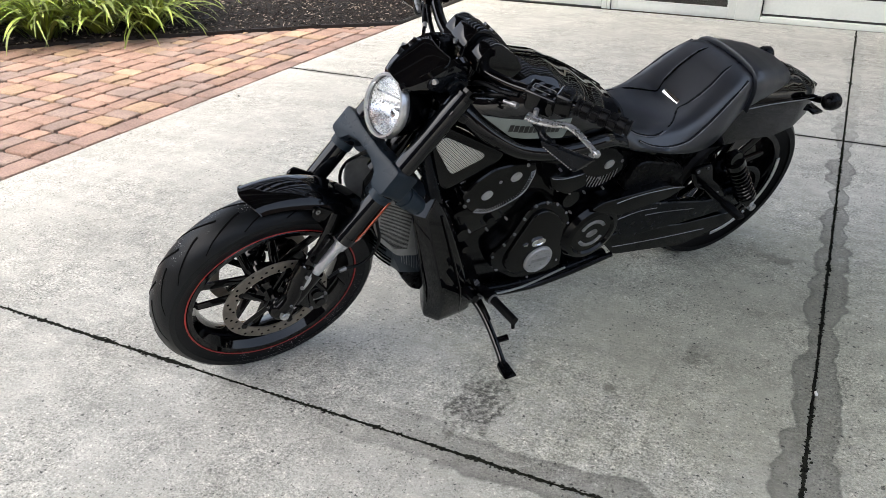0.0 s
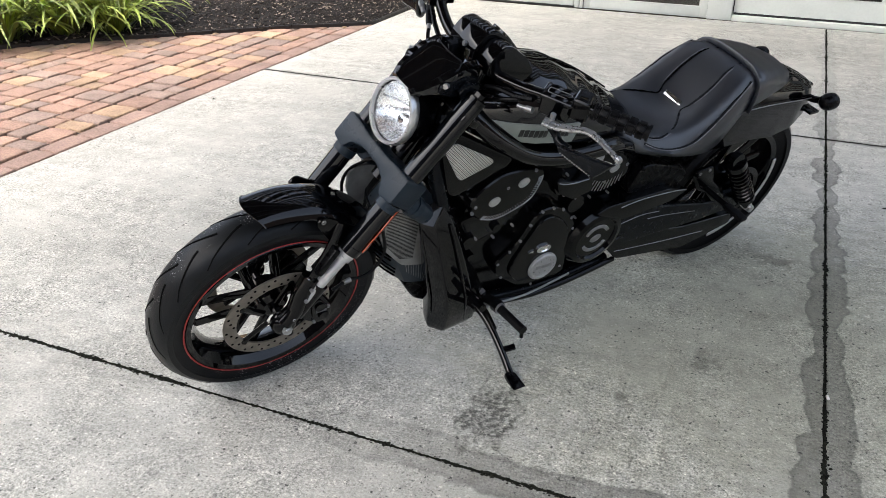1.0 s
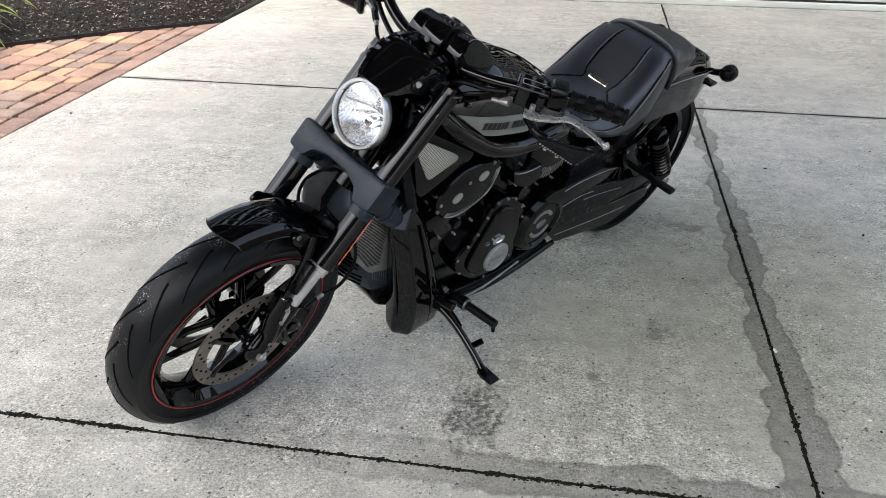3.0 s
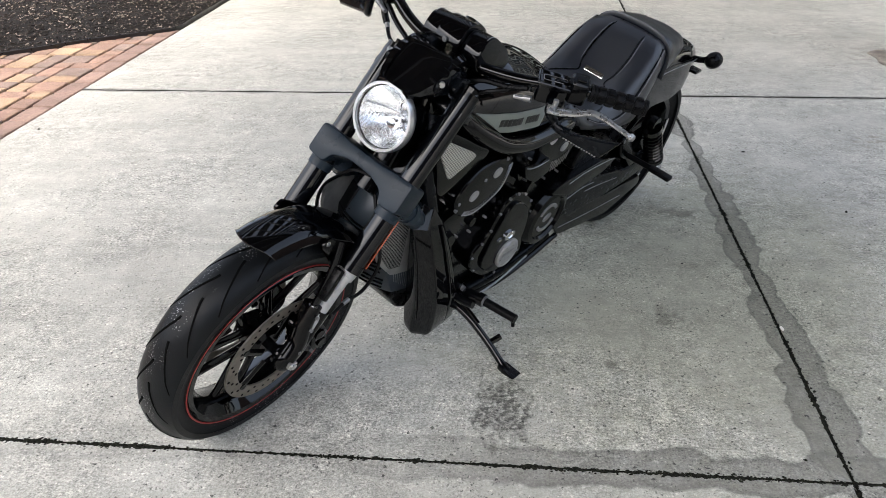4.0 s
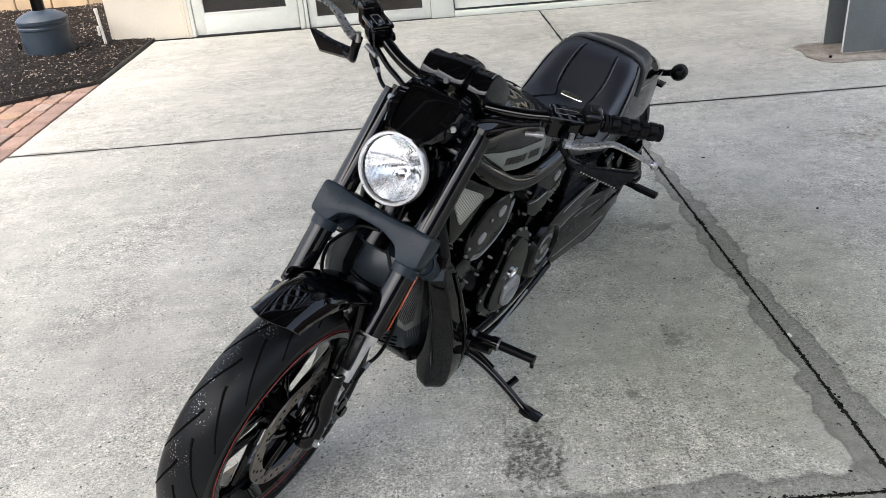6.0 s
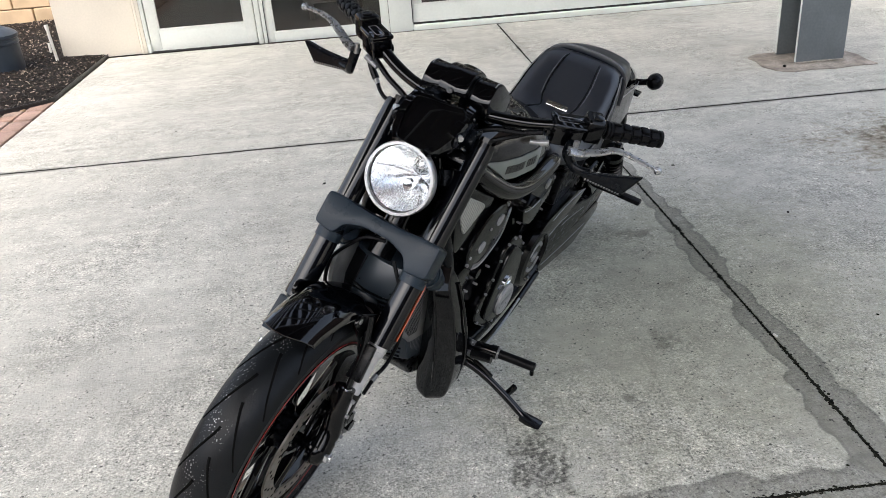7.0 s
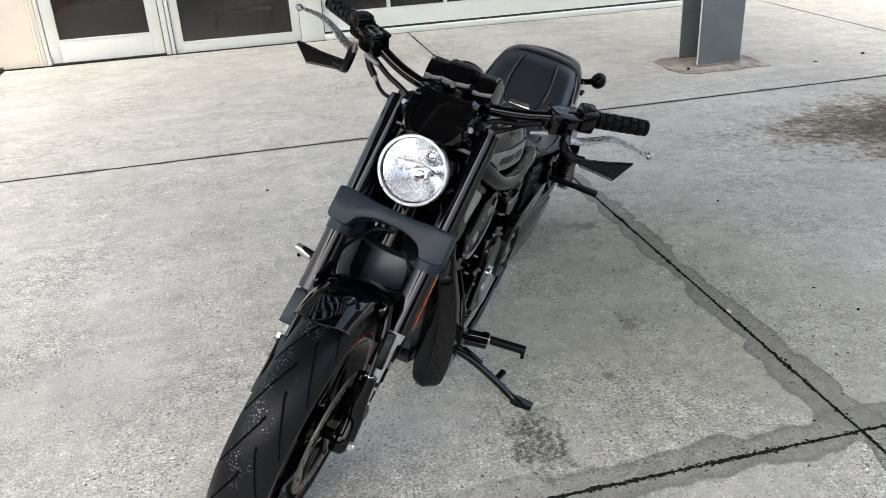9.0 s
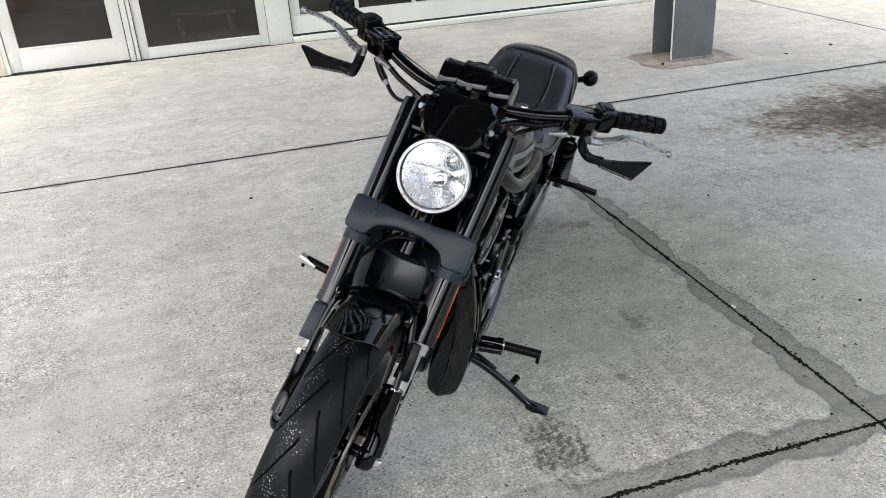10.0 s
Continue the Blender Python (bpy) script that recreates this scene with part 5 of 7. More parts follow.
for a0 in (25, 205):
    bp("pulley_arc", arc_plate(C2, 0.040, 0.052, a0, a0 + 125, 0.158, 0.1635), GUNMETAL, "grey metal arc", pul)
oval = lathe([(0.158, 0.0), (0.158, 0.016), (0.163, 0.015), (0.164, 0.0)], (C2[0], 0, C2[1]), (0, 1, 0), 24)
oval.transform(Matrix.Translation((C2[0], 0, C2[1])) @ Matrix.Rotation(radians(20), 4, "Y") @ Matrix.Diagonal((1.35, 1, 0.8, 1)) @ Matrix.Translation((-C2[0], 0, -C2[1])))
bp("pulley_cap", oval, GUNMETAL, "", pul)
# swing arm, belt guards and side plates
both("swing_arm", lambda: prism(round_poly([(0.640, 0.395), (0.540, 0.420), (0.200, 0.345), (0.020, 0.360), (-0.020, 0.320), (0.020, 0.285), (0.200, 0.270), (0.560, 0.270)], 0.02), 0.128, 0.160, 0.010, 3), SATIN, "long satin black swing arm")
bp("upper_belt_guard", prism(round_poly([(0.745, 0.452), (0.700, 0.472), (0.450, 0.478), (0.360, 0.452), (0.420, 0.420), (0.620, 0.398)], 0.018), 0.112, 0.170, 0.010, 3), ENGINE, "black drive belt guard")
bp("lower_belt_guard", prism(round_poly([(0.640, 0.290), (0.560, 0.312), (0.280, 0.262), (0.030, 0.252), (0.010, 0.205), (0.230, 0.152), (0.560, 0.205)], 0.018), 0.120, 0.158, 0.010, 3), ENGINE)
# highlights along the guards and swing arm, laid on as thin grey rods
bp("guard_edge", merge(tube([(0.645, 0.1705, 0.456), (0.560, 0.1705, 0.466), (0.428, 0.1705, 0.463), (0.365, 0.169, 0.452)], 0.0016, 6, 5), tube([(0.485, 0.1602, 0.358), (0.398, 0.1602, 0.350), (0.256, 0.1602, 0.327)], 0.0014, 6, 4), tube([(0.604, 0.1605, 0.372), (0.520, 0.1605, 0.384), (0.443, 0.1605, 0.378)], 0.0013, 6, 4), tube([(0.580, 0.1585, 0.246), (0.360, 0.1585, 0.222), (0.152, 0.1585, 0.206)], 0.0013, 6, 4)), GUNMETAL, "thin grey lines standing in for highlights on the guard edges")
bp("side_cover", prism(round_poly([(0.612, 0.474), (0.582, 0.566), (0.549, 0.574), (0.387, 0.526), (0.352, 0.486), (0.393, 0.438)], 0.025), 0.100, 0.142, 0.010, 3), PLASTIC, "matt black side cover with a faint emblem")
bp("side_cover_emblem", merge(box(0.440, 0.492, 0.141, 0.1435, 0.468, 0.474, 0.001), box(0.452, 0.480, 0.141, 0.1435, 0.478, 0.484, 0.001)), SATIN)
both("foot_peg_plate", lambda: merge(prism(round_poly([(0.335, 0.502), (0.256, 0.512), (0.222, 0.440), (0.150, 0.388), (0.100, 0.318), (0.128, 0.300), (0.186, 0.350), (0.252, 0.408), (0.288, 0.424)], 0.012), 0.142, 0.158, 0.004),
                                     tube([(0.330, 0.154, 0.492), (0.300, 0.158, 0.440), (0.246, 0.160, 0.412)], 0.009, 10, 4)), ENGINE, "black passenger peg plate")
for x, z in ((0.314, 0.493), (0.274, 0.498), (0.172, 0.374)):
    bp("plate_bolt", ring_bolt((x, 0.156, z), 1, 0.0080), BOLT)
both("passenger_peg", lambda: merge(box(0.248, 0.280, 0.258, 0.338, 0.424, 0.440, 0.006), cyl((0.250, 0.160, 0.420), (0.264, 0.262, 0.431), 0.010, seg=16, bev=0.003)), RUBBER)

# twin shock absorbers
S0, S1 = Vector((0.225, 0.185, 0.560)), Vector((0.005, 0.185, 0.300))


def spring():
    d, u, v = basis(S1 - S0)
    pts = []
    for i in range(9 * 12 + 1):
        a = 2 * math.pi * i / 12
        pts.append(S0 + (S1 - S0) * (0.14 + 0.62 * i / 108) + (u * math.cos(a) + v * math.sin(a)) * 0.029)
    return tube(pts, 0.0055, 7, 1)


shl, shr = both("shock_absorber", lambda: merge(cyl(along(S0, S1, 0.02), along(S0, S1, 0.98), 0.016, seg=18), cyl(along(S0, S1, 0.08), along(S0, S1, 0.16), 0.035, seg=26, bev=0.004), cyl(along(S0, S1, 0.74), along(S0, S1, 0.80), 0.035, seg=26, bev=0.004)),
                ENGINE, "black coil-over rear shock absorber")
for s, o in ((1, shl), (-1, shr)):
    sp = spring()
    bp("coil_spring", flip_y(sp) if s < 0 else sp, GLOSS, "", o)
    bp("shock_eye", merge(cyl(S0 * 1 + Vector((0, 0, 0)) if s > 0 else Vector((S0.x, -S0.y, S0.z)), Vector((S0.x, s * (S0.y + 0.022), S0.z)), 0.024, seg=22, bev=0.003)), ENGINE, "", o)
    bp("shock_foot", merge(cyl(Vector((S1.x + 0.02, s * S1.y, S1.z + 0.03)), Vector((S1.x, s * S1.y, S1.z)), 0.017, seg=18, bev=0.003), cyl(Vector((S1.x, s * (S1.y - 0.02), S1.z)), Vector((S1.x, s * (S1.y + 0.02), S1.z)), 0.014, seg=14)), ALU, "", o)

# rear wheel
RR, RW, RRIM = 0.326, 0.226, 0.232
rear_bits = [lathe([(-0.100, RRIM), (-0.096, RRIM - 0.018), (-0.055, RRIM - 0.034), (0.055, RRIM - 0.034), (0.096, RRIM - 0.018), (0.100, RRIM), (0.090, RRIM + 0.002), (0.05, RRIM - 0.015), (-0.05, RRIM - 0.015), (-0.090, RRIM + 0.002)], REAR, (0, 1, 0), 64, True),
             lathe([(-0.09, 0), (-0.09, 0.04), (-0.07, 0.055), (0.07, 0.055), (0.09, 0.04), (0.09, 0)], REAR, (0, 1, 0), 32)]
spokes = []
for i in range(5):
    for s in (-1, 1):
        a, a2 = radians(72 * i + s * 7), radians(72 * i + s * 15)
        p = REAR + Vector((math.cos(a) * 0.05, 0.03, math.sin(a) * 0.05))
        q = REAR + Vector((math.cos(a2) * (RRIM - 0.025), 0.05, math.sin(a2) * (RRIM - 0.025)))
        spokes.append(tube([p, p.lerp(q, 0.5), q], 0.018, 10, 3, 0.62, (0, 1, 0)))
rear_wheel = bp("rear_wheel", rear_bits[0], GLOSS, "wide black cast rear wheel")
bp("hub", rear_bits[1], ENGINE, "", rear_wheel)
for sp in spokes:
    bp("spoke", sp, GLOSS, "", rear_wheel)
rt = bp("tyre", lathe(tyre_profile(RR, RW, RRIM, 0.062), REAR, (0, 1, 0), 96, True), RUBBER, "very wide black rear tyre", rear_wheel)
grooves(REAR, RR, RW, 0.062, 12, "tread_groove", rt, False, 0.0048, 1)
bp("belt_sprocket", lathe([(0.112, 0.0), (0.112, 0.115), (0.136, 0.115), (0.136, 0.095), (0.122, 0.090), (0.122, 0.0)], REAR, (0, 1, 0), 48), ENGINE, "", rear_wheel)
bp("rim_stripe", merge(arc_plate((REAR.x, REAR.z), RRIM - 0.012, RRIM + 0.004, 160, 212, 0.1005, 0.1035), arc_plate((REAR.x, REAR.z), RRIM - 0.012, RRIM + 0.004, 222, 262, 0.1005, 0.1035)), ALU, "light grey rim tape", rear_wheel)

# tail and rear mudguard
TAIL = [(-0.245, 0.060, 0.676, 0.640), (-0.200, 0.098, 0.700, 0.590), (-0.120, 0.118, 0.726, 0.556), (-0.020, 0.126, 0.748, 0.545), (0.100, 0.130, 0.765, 0.560), (0.220, 0.132, 0.762, 0.560), (0.330, 0.130, 0.700, 0.560)]
secs = []
for i in range(24):
    x = -0.245 + i * (0.330 + 0.245) / 23
    w, top, low = interp(TAIL, x)
    o, n_ = [], []
    for j in range(17):
        a = math.pi * j / 16
        c = math.copysign(abs(math.cos(a)) ** 0.55, math.cos(a))
        s = math.sin(a) ** 0.6
        o.append((x, w * c, low + (top - low) * s))
        n_.append((x, (w - 0.008) * c, low + (top - low - 0.010) * s))
    secs.append(o + n_[::-1])
tail = bp("tail_fairing", loft(secs), GLOSS, "black tail over the rear wheel", angle=60)
# the faint highlight on the seam is painted as a grey metal line
both("tail_seam", lambda: tube([(0.215, 0.134, 0.690), (0.100, 0.132, 0.690), (0.0, 0.129, 0.684), (-0.1, 0.121, 0.672), (-0.19, 0.104, 0.655)], 0.0017, 6, 5), GUNMETAL, "thin tail seam with its highlight put into a grey colour", parent=tail)
bp("tail_lamp", box(-0.262, -0.236, -0.05, 0.05, 0.636, 0.668, 0.006), DARKGLASS, "smoked tail lamp", tail)
both("turn_signal", lambda: merge(lathe([(-0.034, 0.0), (-0.030, 0.014), (-0.016, 0.026), (0.004, 0.030), (0.022, 0.028), (0.028, 0.022), (0.031, 0.0)], (-0.200, 0.158, 0.671), (-1, 0, 0), 28), tube([(-0.190, 0.080, 0.648), (-0.198, 0.112, 0.653), (-0.197, 0.142, 0.666)], 0.012, 10, 4)),
     PLASTIC, "round smoked bullet turn signal")
bp("plate_bracket", merge(tube([(-0.20, 0.055, 0.62), (-0.235, 0.085, 0.600), (-0.240, 0.090, 0.585)], 0.006, 8, 4), box(-0.262, -0.215, 0.04, 0.115, 0.588, 0.598, 0.002)), ENGINE)

# seat
SEAT = [  # x, half width, height on the middle line, rise of the shoulder, lower edge
    (0.190, 0.134, 0.810, -0.006, 0.690), (0.225, 0.144, 0.817, -0.006, 0.660), (0.265, 0.154, 0.800, 0.000, 0.615), (0.310, 0.165, 0.755, 0.010, 0.585), (0.355, 0.171, 0.706, 0.026, 0.578),
    (0.405, 0.174, 0.665, 0.034, 0.582), (0.470, 0.172, 0.646, 0.026, 0.592), (0.540, 0.160, 0.652, 0.012, 0.606), (0.600, 0.151, 0.672, 0.002, 0.616), (0.650, 0.138, 0.700, -0.002, 0.630), (0.685, 0.112, 0.722, -0.004, 0.660)]


def seat_section(x, tab):
    w, top, rise, low = interp(tab, x)
    half = [(0.0, top), (0.25 * w, top + rise * 0.18), (0.48 * w, top + rise * 0.55), (0.70 * w, top + rise * 1.0), (0.86 * w, top + rise * 0.72 - 0.010), (0.96 * w, top + rise * 0.2 - 0.034),
            (1.0 * w, (top + low) / 2 - 0.004), (0.985 * w, low + 0.012), (0.93 * w, low), (0.5 * w, low - 0.004)]
    pts = [(x, y, z) for y, z in half] + [(x, 0, low - 0.004)] + [(x, -y, z) for y, z in half[::-1][:-1]]
    return pts


bm = loft([seat_section(0.190 + i * (0.685 - 0.190) / 26, SEAT) for i in range(27)])
bmesh.ops.smooth_vert(bm, verts=bm.verts, factor=0.35, use_axis_x=True, use_axis_y=True, use_axis_z=True)
seat = bp("seat", bm, LEATHER, "deep black leather bucket seat with stitched panels", angle=80)


def on_seat(x, f):
    """A point on the top of the seat, f of the half width to the left."""
    sec = seat_section(x, SEAT)[:7]
    w = interp(SEAT, x)[0]
    y = abs(f) * w
    for p, q in zip(sec, sec[1:]):
        if p[1] <= y <= q[1]:
            t = (y - p[1]) / max(1e-5, q[1] - p[1])
            return Vector((x, math.copysign(y, f), p[2] + (q[2] - p[2]) * t - 0.0006))
    return Vector((x, math.copysign(y, f), sec[-1][2]))


SEAMS = [[(0.200, 0.36), (0.260, 0.38), (0.320, 0.40), (0.370, 0.36), (0.395, 0.30), (0.420, 0.40), (0.470, 0.62), (0.540, 0.78), (0.610, 0.80), (0.660, 0.78)],
         [(0.230, 0.88), (0.300, 0.90), (0.360, 0.91), (0.430, 0.93), (0.500, 0.93), (0.560, 0.92), (0.610, 0.90)]]
for seam in SEAMS:
    for s in (1, -1):
        pts = [on_seat(x, s * f) for x, f in seam]
        bp("seam", tube(pts, 0.0036, 6, 6), PLASTIC, "", seat)
        bp("stitching", tube([p + Vector((0, s * 0.006, 0.0004)) for p in pts], 0.0013, 5, 6), THREAD, "", seat)
bp("seat_plate", box(0.3815, 0.3865, -0.036, 0.036, 0.676, 0.692, 0.002, m=Matrix.Translation((0.384, 0, 0.684)) @ Matrix.Rotation(radians(-38), 4, "Y") @ Matrix.Translation((-0.384, 0, -0.684)) @ Matrix.Translation((0.004, 0, 0.004))), CHROME, "small chrome name plate without words", seat)
PAD = [(-0.045, 0.080, 0.766, -0.008, 0.728), (-0.020, 0.098, 0.781, -0.008, 0.724), (0.040, 0.116, 0.798, -0.008, 0.720), (0.110, 0.132, 0.811, -0.008, 0.712), (0.165, 0.140, 0.818, -0.008, 0.700), (0.186, 0.140, 0.812, -0.008, 0.700)]
bp("pillion_pad", loft([seat_section(-0.045 + i * (0.186 + 0.045) / 14, PAD) for i in range(15)]), LEATHER, "low black pillion pad", angle=80)
bp("seat_strap", tube([(0.196, -0.139, 0.690), (0.196, -0.134, 0.772), (0.196, -0.100, 0.808), (0.196, -0.05, 0.819), (0.196, 0.0, 0.821), (0.196, 0.05, 0.819), (0.196, 0.100, 0.808), (0.196, 0.134, 0.772), (0.196, 0.139, 0.690)], 0.0115, 10, 6, 0.25, (1, 0, 0)), LEATHER, "black seat strap")

# radiator and its shrouds
secs = []
for i in range(13):
    t = -1 + 2 * i / 12
    y = 0.098 * t
    bow = 0.030 * (1 - t * t)
    prof = [(1.330 + bow, 0.585), (1.372 + bow, 0.520), (1.366 + bow, 0.400), (1.330 + bow, 0.320), (1.262, 0.300), (1.250, 0.450), (1.270, 0.585)]
    secs.append([(x, y, z) for x, z in prof])
rad = bp("radiator", loft(secs), COWL, "satin black radiator cowl with fine louvres", angle=50)
for i in range(15):
    z = 0.345 + i * 0.0125
    x = 1.372 if z > 0.40 else 1.352
    pts = [(x + 0.0015 + 0.030 * (1 - (t * t)) - (0.0 if z > 0.40 else 0.0), 0.098 * t, z) for t in (-0.88, -0.45, 0.0, 0.45, 0.88)]
    bp("louvre", tube(pts, 0.0028, 6, 4), SATIN, "", rad)
for s in (1, -1):
    def on_cowl(f, z, lift=0.0):
        return (1.3305 + 0.030 * (1 - f * f) + (0.585 - z) * 0.646 + lift, s * 0.098 * f, z) if z > 0.52 else (1.367 + 0.030 * (1 - f * f) + (z - 0.40) * 0.05 + lift, s * 0.098 * f, z)

    bp("cowl_side", loft([[on_cowl(f, z, 0.003) for f in (0.56, 0.70, 0.84, 0.97)] + [on_cowl(f, z, -0.004) for f in (0.97, 0.84, 0.70, 0.56)] for z in (0.470, 0.495, 0.519, 0.540, 0.560, 0.578)]), GLOSS, "gloss black side of the cowl", rad)
    bp("cowl_seam", tube([on_cowl(f, z, 0.002) for f, z in ((0.50, 0.580), (0.53, 0.550), (0.53, 0.519), (0.52, 0.480), (0.52, 0.420))], 0.0016, 6, 3), PLASTIC, "", rad)
    for i in range(8):
        x, y, z = on_cowl(0.44, 0.455 + i * 0.011)
        bp("vent_hole", cyl((x - 0.002, y, z), (x + 0.002, y, z), 0.0016, seg=8), GROOVE, "", rad)
bp("oil_cooler", prism(round_poly([(1.300, 0.310), (1.322, 0.290), (1.280, 0.225), (1.215, 0.190), (1.170, 0.220), (1.210, 0.310)], 0.02), -0.090, 0.090, 0.012, 3), PLASTIC)


def shroud():
    secs_ = []
    for z, x0, x1, y0, y1 in ((0.620, 1.266, 1.286, 0.106, 0.120), (0.612, 1.260, 1.294, 0.100, 0.127), (0.600, 1.254, 1.302, 0.095, 0.133), (0.560, 1.235, 1.335, 0.098, 0.154), (0.480, 1.205, 1.316, 0.096, 0.174), (0.380, 1.168, 1.292, 0.092, 0.188), (0.290, 1.136, 1.268, 0.088, 0.192),
                              (0.225, 1.112, 1.256, 0.086, 0.190), (0.180, 1.104, 1.250, 0.090, 0.185), (0.164, 1.118, 1.249, 0.096, 0.181), (0.152, 1.142, 1.246, 0.106, 0.175), (0.146, 1.170, 1.240, 0.114, 0.168)):
        poly = round_poly([(x0, y0), (x1, y0 + 0.012), (x1 + 0.006, (y0 + y1) / 2), (x1 - 0.025, y1), (x0 + 0.02, y1 - 0.006), (x0, y1 - 0.025)], 0.0055, 3)
        secs_.append([(x, y, z) for x, y in poly])
    return loft(secs_)


shd_l, shd_r = both("radiator_shroud", shroud, GLOSS, "tall gloss black radiator shroud")
grl, grr = both("side_grille", lambda: prism(round_poly([(1.436, 0.590), (1.400, 0.604), (1.290, 0.580), (1.258, 0.366), (1.352, 0.392), (1.412, 0.462), (1.438, 0.530)], 0.014), 0.088, 0.1005, 0.003), LOUVRE, "grey louvred side grille")
for s, o in ((1, grl), (-1, grr)):
    for i in range(34):
        z = 0.415 + i * 0.0050
        x1 = 1.362 + 0.056 * min(1, max(0, (z - 0.41) / 0.07))
        bp("slot", tube([(1.322, s * 0.1008, z - 0.003), (x1, s * 0.1008, z + 0.008)], 0.0009, 6, 1, 0.6, (0, 1, 0)), GROOVE, "", o)
clr_l, clr_r = both("cooler_end", lambda: prism(round_poly([(1.360, 0.402), (1.275, 0.382), (1.245, 0.262), (1.300, 0.302), (1.346, 0.360)], 0.010), 0.070, 0.097, 0.004), PLASTIC, "black ribbed oil cooler end")
for s, o in ((1, clr_l), (-1, clr_r)):
    for i in range(9):
        x = 1.270 + i * 0.0085
        bp("fin", tube([(x, s * 0.0972, 0.376 + i * 0.002), (x - 0.008, s * 0.0972, 0.302 + i * 0.007)], 0.0012, 6, 1), GUNMETAL, "", o)
both("hose_stub", lambda: merge(tube([(1.392, 0.092, 0.650), (1.376, 0.110, 0.628), (1.352, 0.115, 0.605), (1.322, 0.112, 0.575)], 0.0265, 18, 6), cyl((1.366, 0.113, 0.618), (1.352, 0.1145, 0.605), 0.0300, seg=24, bev=0.003)), SLATE, "satin blue-grey hose collar")
for s, o in ((1, shd_l), (-1, shd_r)):
    e = tube([(1.322, 0.122, 0.572), (1.330, 0.132, 0.520), (1.310, 0.142, 0.440), (1.288, 0.148, 0.340), (1.262, 0.148, 0.240), (1.240, 0.140, 0.170)], 0.0026, 6, 6)
    bp("lip", flip_y(e) if s < 0 else e, GLOSS, "", o)
    f = tube([(1.262, 0.153, 0.555), (1.238, 0.175, 0.470), (1.208, 0.188, 0.375), (1.176, 0.190, 0.280), (1.158, 0.178, 0.180)], 0.0036, 8, 6)
    bp("side_crease", flip_y(f) if s < 0 else f, GLOSS, "", o)
for x, z in ((1.224, 0.506), (1.213, 0.478)):
    bp("tube_bolt", ring_bolt((x, 0.134, z), 1, 0.0085, 0.012), BOLT)
# side stand, pegs, linkage
bp("side_stand", merge(tube([(1.120, 0.120, 0.215), (1.105, 0.190, 0.200), (1.100, 0.250, 0.180), (1.102, 0.315, 0.154), (1.106, 0.366, 0.132), (1.112, 0.400, 0.128)], 0.0105, 12, 6), tube([(1.098, 0.308, 0.158), (1.082, 0.313, 0.163), (1.064, 0.318, 0.170)], 0.0095, 10, 2),
                       prism(round_poly([(1.094, 0.372), (1.126, 0.366), (1.137, 0.440), (1.118, 0.468), (1.094, 0.450)], 0.010), 0.122, 0.136, 0.004, 2, "xy", 0)), GLOSS, "black side stand resting on the concrete")
bp("stand_spring", tube([(1.10, 0.140, 0.226), (1.098, 0.20, 0.214), (1.096, 0.255, 0.190)], 0.006, 8, 4), ENGINE)
peg_l, peg_r = both("foot_peg", lambda: merge(cyl((1.104, 0.250, 0.281), (1.097, 0.358, 0.292), 0.0125, seg=20, bev=0.004), cyl((1.096, 0.352, 0.282), (1.094, 0.356, 0.262), 0.0055, seg=10)), RUBBER, "black forward foot peg with a feeler")
peg_r.matrix_local = Matrix.Translation((0.012, 0, 0.022))
for s, o in ((1, peg_l), (-1, peg_r)):
    bp("peg_mount", merge(cyl((1.112, s * 0.180, 0.272), (1.105, s * 0.236, 0.280), 0.0155, seg=20, bev=0.003), cyl((1.105, s * 0.234, 0.279), (1.103, s * 0.252, 0.281), 0.019, seg=20, bev=0.003)), GLOSS, "", o)
    bp("peg_clip", cyl((1.104, s * 0.253, 0.2813), (1.1035, s * 0.258, 0.2818), 0.0165, seg=18), BOLT, "", o)
both("peg_bracket", lambda: merge(prism(round_poly([(1.170, 0.300), (1.140, 0.320), (1.080, 0.250), (1.050, 0.215), (1.100, 0.190), (1.150, 0.210)], 0.014), 0.110, 0.182, 0.006)), ENGINE)
for x, y, z in ((1.135, 0.182, 0.262), (1.095, 0.182, 0.222), (1.120, 0.178, 0.288)):
    bp("bracket_bolt", cyl((x, y, z), (x, y + 0.012, z), 0.008, seg=12), BOLT)
bp("peg_tip", cyl((1.1005, -0.312, 0.282), (1.0965, -0.364, 0.293), 0.0140, seg=18, bev=0.004), ALU, "bright worn peg tip", peg_r)
bp("shift_lever", merge(tube([(1.075, 0.185, 0.225), (1.130, 0.200, 0.262), (1.175, 0.210, 0.300)], 0.009, 10, 4), cyl((1.175, 0.205, 0.300), (1.172, 0.260, 0.312), 0.012, seg=16, bev=0.003)), ENGINE)
bp("shift_rod", merge(tube([(1.075, 0.190, 0.222), (0.940, 0.186, 0.212), (0.780, 0.178, 0.236)], 0.0034, 8, 3)), GUNMETAL, "thin bright shift rod")
bp("brace_rod", merge(tube([(1.060, 0.170, 0.205), (0.900, 0.165, 0.175), (0.740, 0.160, 0.180), (0.560, 0.150, 0.200)], 0.009, 8, 3)), ENGINE)
bp("exhaust", merge(tube([(1.15, -0.12, 0.36), (1.00, -0.165, 0.25), (0.70, -0.175, 0.22), (0.40, -0.185, 0.26)], 0.030, 16, 6), cyl((0.42, -0.19, 0.255), (-0.06, -0.215, 0.34), 0.052, 0.058, 28, 0.006), cyl((0.42, -0.20, 0.335), (-0.02, -0.215, 0.425), 0.048, 0.052, 28, 0.006)), ENGINE, "twin black exhaust cans")
